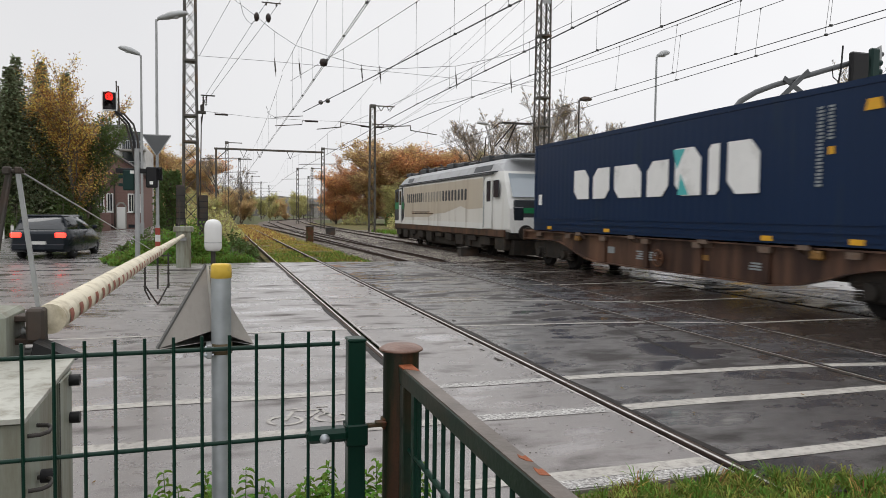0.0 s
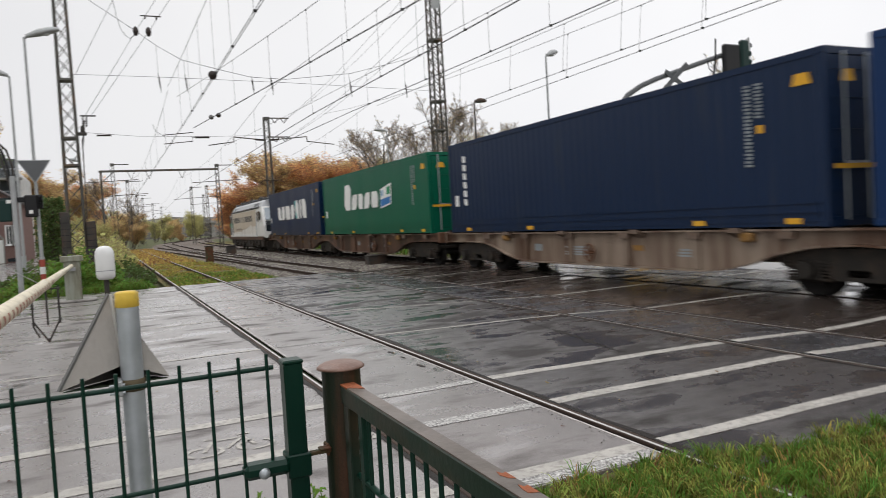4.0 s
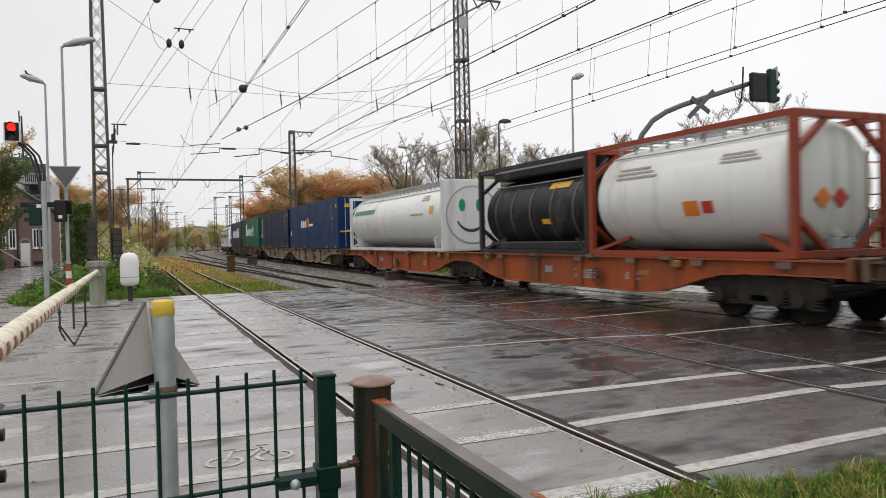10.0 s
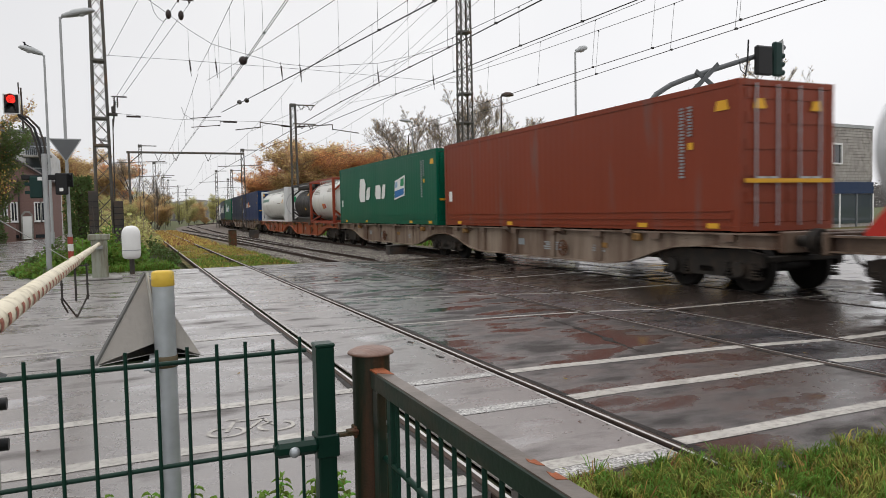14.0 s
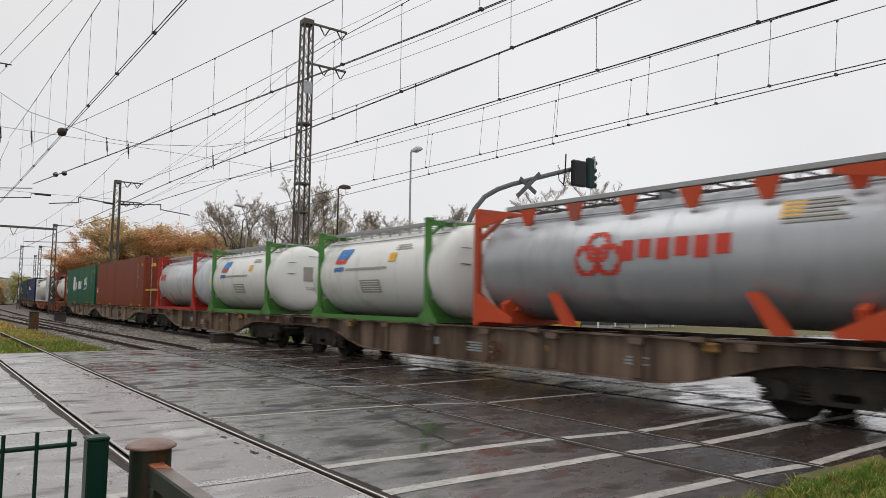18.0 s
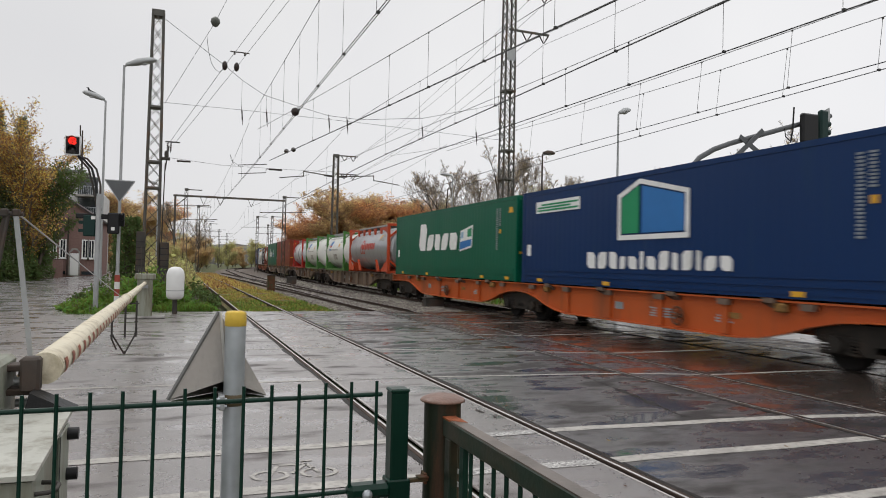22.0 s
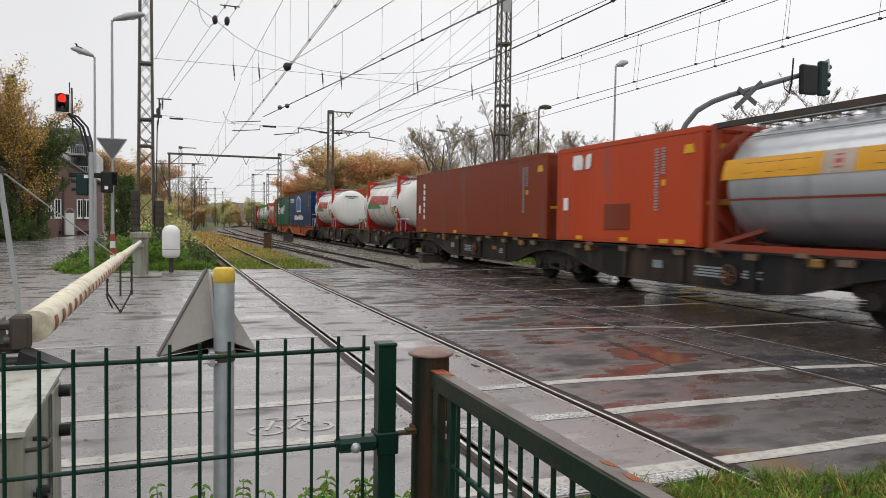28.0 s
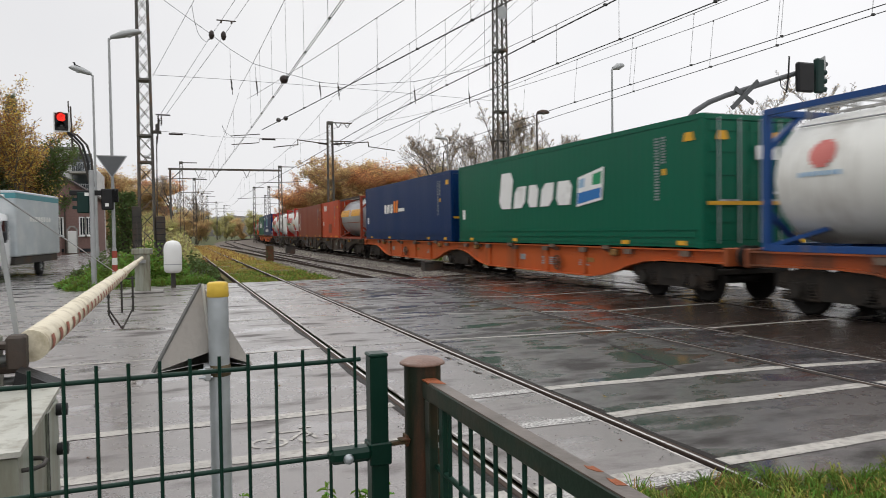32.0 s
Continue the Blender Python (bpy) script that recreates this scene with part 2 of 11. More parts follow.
    l.new(big.outputs["Fac"], rr.inputs["Value"])
    l.new(rr.outputs["Result"], bs.inputs["Roughness"])
    bs.inputs["Metallic"].default_value = metal
    bs.inputs["Specular IOR Level"].default_value = 0.22 if spec is None else spec
    if bump > 0:
        bp = n.new("ShaderNodeBump")
        bp.inputs["Strength"].default_value, bp.inputs["Distance"].default_value = bump, 0.02
        l.new(sm.outputs["Fac"], bp.inputs["Height"])
        l.new(bp.outputs["Normal"], bs.inputs["Normal"])
    return m


def glow(name, col, strength):
    m = bpy.data.materials.new(name)
    m.use_nodes = True
    bs = m.node_tree.nodes["Principled BSDF"]
    bs.inputs["Base Color"].default_value = (*col, 1)
    bs.inputs["Emission Color"].default_value = (*col, 1)
    bs.inputs["Emission Strength"].default_value = strength
    return m


def glass(name, col, rough=0.04):
    m = bpy.data.materials.new(name)
    m.use_nodes = True
    bs = m.node_tree.nodes["Principled BSDF"]
    bs.inputs["Base Color"].default_value = (*col, 1)
    bs.inputs["Roughness"].default_value = rough
    bs.inputs["Specular IOR Level"].default_value = 0.7
    return m


def wet_road(name, col, film, island, cut=0.0, spec=0.5, grain=1.0, pools=0.0):
    """Rain-wet asphalt: worn tone patches, chippings, a film of water, and rough dark islands that stand out of it."""
    m = bpy.data.materials.new(name)
    m.use_nodes = True
    n, l = m.node_tree.nodes, m.node_tree.links
    bs = n["Principled BSDF"]
    co = n.new("ShaderNodeTexCoord")
    p = co.outputs["Object"]
    mp = n.new("ShaderNodeMapping")
    mp.inputs["Scale"].default_value = (0.75, 1.5, 1.0)
    l.new(p, mp.inputs["Vector"])

    def noise(sc, de, rough, src):
        t = n.new("ShaderNodeTexNoise")
        t.inputs["Scale"].default_value, t.inputs["Detail"].default_value, t.inputs["Roughness"].default_value = sc, de, rough
        l.new(src, t.inputs["Vector"])
        return t.outputs["Fac"]

    def ramp(src, a, b, c=0.0, d=1.0):
        r = n.new("ShaderNodeMapRange")
        r.inputs["From Min"].default_value, r.inputs["From Max"].default_value = a, b
        r.inputs["To Min"].default_value, r.inputs["To Max"].default_value = c, d
        l.new(src, r.inputs["Value"])
        return r.outputs["Result"]

    def calc(op, a, b):
        k = n.new("ShaderNodeMath")
        k.operation = op
        for i, v in enumerate((a, b)):
            if isinstance(v, float):
                k.inputs[i].default_value = v
            else:
                l.new(v, k.inputs[i])
        return k.outputs[0]

    def blend(fac, a, b):
        k = n.new("ShaderNodeMix")
        k.data_type = "RGBA"
        l.new(fac, k.inputs["Factor"])
        for nm, v in (("A", a), ("B", b)):
            if isinstance(v, tuple):
                k.inputs[nm].default_value = (*v, 1)
            else:
                l.new(v, k.inputs[nm])
        return k.outputs["Result"]
    broad, patch, blot = noise(0.3, 5.0, 0.55, p), noise(1.25, 5.0, 0.5, mp.outputs["Vector"]), noise(6.0, 4.0, 0.6, p)
    chips, grit = noise(120.0, 2.0, 0.6, p), noise(38.0, 3.0, 0.6, p)
    tone = calc("ADD", ramp(broad, 0.3, 0.7, -0.25, 0.25), ramp(blot, 0.3, 0.7, 0.3, 0.7))
    base = blend(tone, tuple(c * 0.72 for c in col), tuple(c * 1.28 for c in col))
    stone = calc("MULTIPLY", ramp(chips, 0.55, 0.68), 0.6 * grain)
    base = blend(stone, base, tuple(min(1.0, c * 2.6 + 0.05) for c in col))
    pit = calc("MULTIPLY", ramp(grit, 0.42, 0.3), 0.7 * grain)
    base = blend(pit, base, tuple(c * 0.35 for c in col))
    isle = ramp(calc("ADD", patch, calc("MULTIPLY", broad, 0.45)), 0.78 - cut, 0.92 - cut)
    base = blend(calc("MULTIPLY", isle, 0.75), base, tuple(c * 0.38 for c in col))
    l.new(base, bs.inputs["Base Color"])
    damp = calc("ADD", ramp(broad, 0.35, 0.65, film - 0.05, film + 0.07), ramp(blot, 0.35, 0.65, -0.03, 0.05))
    rough = calc("ADD", damp, calc("MULTIPLY", isle, island - film))
    pool = ramp(calc("ADD", patch, calc("MULTIPLY", broad, -0.4)), 0.28 + pools, 0.17 + pools)
    keep = calc("SUBTRACT", 1.0, pool)
    rough = calc("ADD", calc("MULTIPLY", rough, keep), calc("MULTIPLY", pool, 0.1))
    l.new(rough, bs.inputs["Roughness"])
    bs.inputs["IOR"].default_value = 1.45
    l.new(calc("MULTIPLY", calc("SUBTRACT", 1.0, calc("MULTIPLY", isle, 0.7)), spec), bs.inputs["Specular IOR Level"])
    l.new(calc("MULTIPLY", calc("SUBTRACT", 1.0, calc("MULTIPLY", isle, 0.95)), 0.6), bs.inputs["Coat Weight"])
    l.new(rough, bs.inputs["Coat Roughness"])
    bp = n.new("ShaderNodeBump")
    bp.inputs["Distance"].default_value = 0.006
    l.new(calc("MULTIPLY", keep, calc("ADD", calc("MULTIPLY", isle, 0.35), 0.1 + 0.1 * grain)), bp.inputs["Strength"])
    l.new(calc("ADD", grit, chips), bp.inputs["Height"])
    l.new(bp.outputs["Normal"], bs.inputs["Normal"])
    return m


ASPHALT = wet_road("wet_asphalt", (0.155, 0.137, 0.129), 0.3, 0.5, -0.01, spec=0.62, pools=-0.02)
# older asphalt; its darker base also holds the containers' reflection
ASPHALT_OLD_TONED = wet_road("old_train_toned_asphalt", (0.06, 0.052, 0.048), 0.33, 0.5, 0.08, spec=0.7, grain=1.0, pools=0.02)
# the wagons' brown reflection and the shade below them are put into this base
ASPHALT_TRAIN_TONED = wet_road("train_toned_wet_asphalt", (0.05, 0.038, 0.032), 0.21, 0.4, 0.05, spec=0.36, grain=0.6, pools=0.03)
STREET = wet_road("wet_street_asphalt", (0.19, 0.18, 0.175), 0.26, 0.45, 0.02, pools=0.02)
# the sky's reflection beyond the train is put into this paler base
STREET_FAR = wet_road("sky_pale_wet_asphalt", (0.25, 0.24, 0.235), 0.45, 0.6, -0.04, pools=-0.06)
PAINT_WHITE = mat("worn_white_road_paint", (0.41, 0.39, 0.355), 0.4, var=0.2, scale=3, fine=60, dirt=(0.2, 0.18, 0.165), dirt_amt=0.42, dirt_scale=14, bump=0.2)
CONCRETE = mat("grey_concrete", (0.3, 0.29, 0.27), 0.75, fine=80, dirt=(0.12, 0.11, 0.1))
SOIL = mat("leaf_strewn_soil", (0.10, 0.085, 0.05), 0.95, var=0.4, scale=0.6, fine=14, bump=0.6, dirt=(0.07, 0.09, 0.03), dirt_amt=0.8, dirt_scale=0.4)
VERGE = mat("grassy_ground", (0.10, 0.10, 0.035), 0.95, var=0.4, scale=1.2, fine=25, bump=0.8, dirt=(0.17, 0.12, 0.055), dirt_amt=0.5, dirt_scale=0.7)
BALLAST = mat("grey_brown_ballast", (0.15, 0.127, 0.108), 0.85, var=0.45, scale=3, fine=16, bump=1.0, dirt=(0.09, 0.07, 0.055), dirt_amt=0.5, dirt_scale=0.7)
STONE = mat("ballast_stone", (0.2, 0.176, 0.154), 0.6, var=0.4, scale=0.8, fine=60, island=0.7)
RAIL_STEEL = mat("worn_rail_steel", (0.6, 0.58, 0.56), 0.36, 0.6, var=0.25, scale=3, fine=60)
RAIL_RUST = mat("rusty_rail_web", (0.055, 0.038, 0.03), 0.8, var=0.4, spec=0.2)
# near-black colour deepens the shade down in the rail groove
GROOVE = mat("shade_dark_groove", (0.015, 0.013, 0.012), 0.8, spec=0.1)
GREEN_PAINT = mat("green_coated_steel", (0.003, 0.026, 0.016), 0.33, var=0.2, fine=90, bump=0.05)
RUST = mat("rusty_steel", (0.10, 0.042, 0.022), 0.75, var=0.35, scale=5, fine=70, bump=0.4, dirt=(0.03, 0.07, 0.035), dirt_amt=0.45, dirt_scale=7)
RUST_LIGHT = mat("brown_rusted_cap", (0.2, 0.115, 0.085), 0.38, var=0.3, scale=9, fine=90, bump=0.12, dirt=(0.11, 0.05, 0.03), dirt_amt=0.4, dirt_scale=12, spec=0.5)
RUST_ORANGE = mat("fresh_orange_rust", (0.25, 0.075, 0.03), 0.6, var=0.35, scale=30, fine=120, bump=0.3)
POST_RUST = mat("streaked_rusty_tube", (0.085, 0.03, 0.012), 0.5, var=0.6, scale=14, fine=120, bump=0.12, dirt=(0.008, 0.014, 0.006), dirt_amt=0.95, dirt_scale=13, streak=True, spec=0.3)
RAILING = mat("weathered_green_tube", (0.013, 0.026, 0.017), 0.36, var=0.35, scale=6, fine=60, bump=0.05, dirt=(0.045, 0.032, 0.018), dirt_amt=0.4, dirt_scale=4)
RAILING_TOP = mat("worn_bare_tube_top", (0.12, 0.095, 0.078), 0.34, var=0.3, scale=6, fine=60, bump=0.05, dirt=(0.06, 0.045, 0.032), dirt_amt=0.5, dirt_scale=9, spec=0.5)
GALV = mat("galvanised_steel", (0.42, 0.45, 0.47), 0.42, 0.55, var=0.22, scale=9, fine=30, bump=0.05)
GALV_DULL = mat("dull_galvanised_steel", (0.36, 0.37, 0.37), 0.5, 0.35, var=0.2, scale=2)
YELLOW = mat("yellow_plastic", (0.62, 0.42, 0.06), 0.45, var=0.12, dirt=(0.25, 0.2, 0.08), dirt_amt=0.3, dirt_scale=14)
CABINET = mat("grey_green_painted_cabinet", (0.27, 0.285, 0.235), 0.45, var=0.14, scale=3, bump=0.04, dirt=(0.15, 0.13, 0.085), dirt_amt=0.5, dirt_scale=7, streak=True)
CABINET_LID = mat("stained_cabinet_lid", (0.42, 0.42, 0.37), 0.4, var=0.16, scale=4, bump=0.05, dirt=(0.17, 0.15, 0.11), dirt_amt=0.45, dirt_scale=9, spec=0.4)
BOOM = mat("weathered_cream_boom", (0.66, 0.6, 0.46), 0.5, var=0.12, scale=2, fine=40, dirt=(0.34, 0.28, 0.18), dirt_amt=0.4, dirt_scale=6)
BOOM_RED = mat("faded_red_mark", (0.3, 0.11, 0.07), 0.6, var=0.3)
BLACK = mat("black_plastic", (0.015, 0.015, 0.016), 0.45, var=0.2)
DARK_STEEL = mat("dark_weathered_steel", (0.06, 0.055, 0.05), 0.65, 0.2, var=0.3, dirt=(0.1, 0.06, 0.04), dirt_amt=0.4)
WHITE_PAINT = mat("white_paint", (0.74, 0.74, 0.72), 0.4, var=0.07, dirt=(0.5, 0.49, 0.45), dirt_amt=0.25)
MAST = mat("grey_brown_lattice_steel", (0.11, 0.107, 0.097), 0.6, 0.3, var=0.25, dirt=(0.14, 0.085, 0.05), dirt_amt=0.4)
WIRE = mat("dark_copper_wire", (0.05, 0.05, 0.048), 0.5, 0.4, var=0.1, bump=0)
INSULATOR = mat("dark_glazed_insulator", (0.04, 0.03, 0.027), 0.2, var=0.1, bump=0)


# ---- tracks: centre lines, by arcs of (length, curvature to the right) ----
def centre_line(x0, y0, arcs, step=1.0):
    pts, x, y, h, s = [], x0, y0, 0.0, y0
    for length, k in arcs:
        for _ in range(int(round(length / step))):
            pts.append((s, x, y, h))
            x, y = x + step * math.sin(h + k * step / 2), y + step * math.cos(h + k * step / 2)
            h, s = h + k * step, s + step
    pts.append((s, x, y, h))
    return np.array(pts)


LINE3 = centre_line(9.70, -300.0, [(314, 0), (24, 1 / 4660), (60, 1 / 1440), (20, 1 / 1300), (100, 1 / 1174), (350, 1 / 300)])
LINE2 = centre_line(5.46, -300.0, [(360, 0), (30, 1 / 900), (40, 0), (300, 1 / 230)])
LINE2B = centre_line(5.46, -300.0, [(320, 0), (14, -1 / 500), (80, 0)])
LINE1 = centre_line(0.7535, -300.0, [(410, 0)])


def on_line(line, s):
    return [float(np.interp(s, line[:, 0], line[:, i])) for i in (1, 2, 3)]


ROAD_Y0, ROAD_Y1 = 3.95, 24.6
RAILS = (0.0, 1.507, 4.707, 6.214, 8.947, 10.454)


def road_z(x):
    return float(np.interp(x, (-100, 4.7, 6.21, 8.3, 12, 30, 100), (0, 0, -0.045, 0.0, 0.0, -0.25, -0.25)))


def sheet(name, xs, ys, zf, material, label, category, kind="structure"):
    xs, ys = list(xs), list(ys)
    vs = [(x, y, zf(x, y)) for y in ys for x in xs]
    nx = len(xs)
    fs = [(j * nx + i, j * nx + i + 1, (j + 1) * nx + i + 1, (j + 1) * nx + i) for j in range(len(ys) - 1) for i in range(nx - 1)]
    return solo(name, MB().add(vs, fs, True), material, label, category, kind=kind)


# the ground reaches the horizon, a little lower than the road
sheet("ground", [-3000, -800, -300, -100, -40, -14, 20, 60, 120, 300, 800, 3000], [-3000, -800, -200, -60, 30, 60, 110, 200, 400, 900, 3000],
      lambda x, y: -0.35, SOIL, "damp brown soil with grass and fallen leaves", "ground")

# the crossing's asphalt, slab by slab between the rails
def slab(x0, x1, y0, y1, material, name="road", label="rain-wet grey asphalt of the level crossing"):
    xs = np.linspace(x0, x1, max(2, int((x1 - x0) / 0.4) + 1)) if x1 - x0 < 30 else np.linspace(x0, x1, 40)
    mb = MB()
    for a, b in zip(xs, xs[1:]):
        za, zb = road_z(a), road_z(b)
        for p, q in zip(np.linspace(y0, y1, 9), np.linspace(y0, y1, 9)[1:]):
            mb.quad((a, p, za), (b, p, zb), (b, q, zb), (a, q, za))
    mb.quad((x0, y0, -0.3), (x1, y0, -0.3), (x1, y0, road_z(x1)), (x0, y0, road_z(x0)))
    mb.quad((x1, y1, -0.3), (x0, y1, -0.3), (x0, y1, road_z(x0)), (x1, y1, road_z(x1)))
    return solo(name, mb, material, label, "road", kind="structure")


TAR = mat("wet_black_tar", (0.022, 0.019, 0.017), 0.5, var=0.4, spec=0.12, scale=6, fine=60, bump=0.4)
# pale matt colour stands in for the bright sheen along the edging
EDGE_BRIGHT = mat("bright_toned_edge_strip", (0.56, 0.54, 0.51), 0.4, 0.1, var=0.4, scale=3, dirt=(0.16, 0.14, 0.125), dirt_amt=0.55, dirt_scale=3)
ASPHALT_PANEL = wet_road("dark_wet_crossing_panel", (0.058, 0.056, 0.06), 0.24, 0.36, -0.05, spec=0.5)
EDGES = [-90.0] + [e for k in range(3) for e in (RAILS[2 * k] - 0.04, RAILS[2 * k] + 0.095, RAILS[2 * k + 1] - 0.095, RAILS[2 * k + 1] + 0.04)] + [90.0]
SLABS = [(EDGES[i], EDGES[i + 1]) for i in range(0, len(EDGES), 2)]
SLABS[-1:] = [(SLABS[-1][0], 12.4), (12.4, 90.0)]
for i, (a, b) in enumerate(SLABS):
    slab(a, b, ROAD_Y0 if i < 2 else 3.5, ROAD_Y1, STREET_FAR if i == 7 else ASPHALT_PANEL if i == 3 else ASPHALT_TRAIN_TONED if i > 3 else ASPHALT_OLD_TONED if i > 1 else ASPHALT)
for k in range(6):
    x = RAILS[k]
    inner = 1 if k % 2 == 0 else -1
    g = sorted((x + inner * 0.03, x + inner * 0.1))
    s0, s1 = sorted((x + inner * 0.098, x + inner * 0.12))
    e0, e1 = sorted((x - inner * 0.042, x - inner * 0.10))
    if k < 2:
        solo("rail_edge_strip", MB().box(s0, s1, ROAD_Y0, ROAD_Y1, road_z(x) - 0.012, road_z(x) + 0.004), EDGE_BRIGHT, "worn edging strip beside the rail groove, in a bright sheen tone", "edging", kind="structure")
    tar, ys_t = MB(), np.linspace(ROAD_Y0, ROAD_Y1, 90)
    ws = [0.45 + 0.55 * abs(math.sin(1.7 * y + k) * math.sin(0.61 * y + 2 * k)) for y in ys_t]
    for i in range(89):
        pa, pb, za = x - inner * 0.042, x - inner * 0.042, road_z(x) + 0.003
        qa, qb = x - inner * (0.042 + 0.08 * ws[i]), x - inner * (0.042 + 0.08 * ws[i + 1])
        if inner > 0:
            tar.quad((qa, ys_t[i], za), (pa, ys_t[i], za), (pb, ys_t[i + 1], za), (qb, ys_t[i + 1], za))
        else:
            tar.quad((pa, ys_t[i], za), (qa, ys_t[i], za), (qb, ys_t[i + 1], za), (pb, ys_t[i + 1], za))
    solo("tar_seam", tar, TAR, "dark wet tar seam along the rail", "road", kind="structure")
    solo("road_groove", MB().box(g[0], g[1], ROAD_Y0, ROAD_Y1, -0.3, road_z(x) - 0.13), GROOVE, "floor of the flange groove in a shade-dark tone", "road", kind="structure")

# tarred seams in the old asphalt, and loose grit along the rails
def seam(pts, w, seed):
    rnd, mb, prev = random.Random(seed), MB(), None
    for (x0, y0), (x1, y1) in zip(pts, pts[1:]):
        n = max(2, int(abs(y1 - y0) / 0.12 + abs(x1 - x0) / 0.12))
        for i in range(n + (1 if (x1, y1) == pts[-1] else 0)):
            f = i / n
            x, y, q = x0 + (x1 - x0) * f + rnd.gauss(0, 0.012), y0 + (y1 - y0) * f, w * max(0.03, rnd.gauss(0.6, 0.55))
            u = (q, 0) if abs(y1 - y0) > abs(x1 - x0) else (0, q)
            row = ((x - u[0], y - u[1], road_z(x) + 0.0025), (x + u[0], y + u[1], road_z(x) + 0.0025))
            if prev:
                mb.quad(prev[0], prev[1], row[1], row[0])
            prev = row
    solo("tar_seam", mb, TAR, "dark tarred seam in the wet asphalt", "road", kind="structure")


seam([(3.42, 6.9), (3.7, 8.4), (3.9, 10.0)], 0.045, 1)
seam([(8.2, 11.2), (7.6, 9.6), (7.1, 8.4)], 0.012, 3)
seam([(-6.0, 9.1), (-1.5, 9.25), (-0.1, 9.15)], 0.01, 4)
GRIT = mat("dark_wet_grit", (0.05, 0.04, 0.033), 0.5, var=0.4, scale=3, fine=60, island=0.6)
gr, rnd_g = MB(), random.Random(77)
for x_r, side, count in ((RAILS[1], -1, 900), (RAILS[1], 1, 260), (RAILS[0], -1, 260), (RAILS[0], 1, 420), (RAILS[2], -1, 320), (RAILS[3], 1, 200)):
    clumps = [(rnd_g.uniform(4.0, 19.0), rnd_g.uniform(0.08, 0.5), rnd_g.uniform(0.03, 0.16)) for _ in range(16)]
    for _ in range(count):
        cy, ly, lx = clumps[rnd_g.randrange(16)]
        x, y = x_r + side * (0.05 + abs(rnd_g.gauss(0, lx))), cy + rnd_g.gauss(0, ly)
        if not 4.0 < y < 24.0 or (side > 0) == (x_r in RAILS[::2]) and abs(x - x_r) < 0.13:
            continue
        q, z = rnd_g.uniform(0.003, 0.009), road_z(x) + 0.004
        o = [Vector((a_ * q * rnd_g.uniform(0.7, 1.4), b_ * q * rnd_g.uniform(0.7, 1.4), c_ * q * rnd_g.uniform(0.4, 0.9))) for a_, b_, c_ in ((1, 0, 0), (-1, 0, 0), (0, 1, 0), (0, -1, 0), (0, 0, 1))]
        gr.add([Vector((x, y, z)) + v for v in o], [(0, 2, 4), (2, 1, 4), (1, 3, 4), (3, 0, 4)])
STAIN = mat("dark_damp_dirt", (0.04, 0.033, 0.028), 0.6, var=0.5, scale=9, fine=90, bump=0.5, spec=0.15)
for x_r, side, count in ((RAILS[1], -1, 30), (RAILS[1], 1, 10), (RAILS[2], -1, 16), (RAILS[3], 1, 8)):
    st, lift = MB(), 0.0027
    for _ in range(count):
        cy, r_y, r_x = rnd_g.uniform(6.5, 20.0), rnd_g.uniform(0.02, 0.1), rnd_g.uniform(0.008, 0.03)
        cx = x_r + side * ((0.17 if (side > 0) == (x_r in RAILS[::2]) else 0.1) + r_x + abs(rnd_g.gauss(0, 0.05)))
        n_ = 11
        st.add([(cx + r_x * rnd_g.uniform(0.55, 1.25) * math.cos(t), cy + r_y * rnd_g.uniform(0.55, 1.25) * math.sin(t), road_z(cx) + lift) for t in [2 * math.pi * i / n_ for i in range(n_)]], [tuple(range(n_))])
        lift += 0.0003
    solo("dirt_stain", st, STAIN, "dark damp dirt washed up beside the rail", "dirt", kind="stuff")
solo("loose_grit", gr, GRIT, "dark wet grit washed along the rails", "grit", kind="stuff")
MOSS = mat("green_moss_in_groove", (0.035, 0.05, 0.018), 0.8, var=0.5, scale=8, fine=60, bump=0.5, dirt=(0.04, 0.03, 0.02), dirt_amt=0.7, dirt_scale=5)
solo("groove_moss", MB().box(RAILS[0] + 0.036, RAILS[0] + 0.098, ROAD_Y0, ROAD_Y1, road_z(0) - 0.13, road_z(0) - 0.035), MOSS, "moss and dirt filling the rail groove", "moss", kind="structure")

# the street that leaves the crossing alongside the railway, and the near footway
solo("street", MB().prism([(-60, 24.6), (-60, 38), (-16, 40), (-12.5, 50), (-9.6, 71), (-9.4, 140), (-4.8, 140), (-4.9, 60), (-5.35, 24.6)], "z", -0.3, 0.0), STREET, "rain-wet asphalt side street beside the railway", "road", kind="structure")
solo("footway", MB().prism([(-6, -12), (0.15, -12), (0.15, 3.2), (-0.6, 3.94), (-6, 3.94)], "z", -0.3, -0.02), ASPHALT, "damp grey asphalt footway behind the fence", "footway", kind="structure")


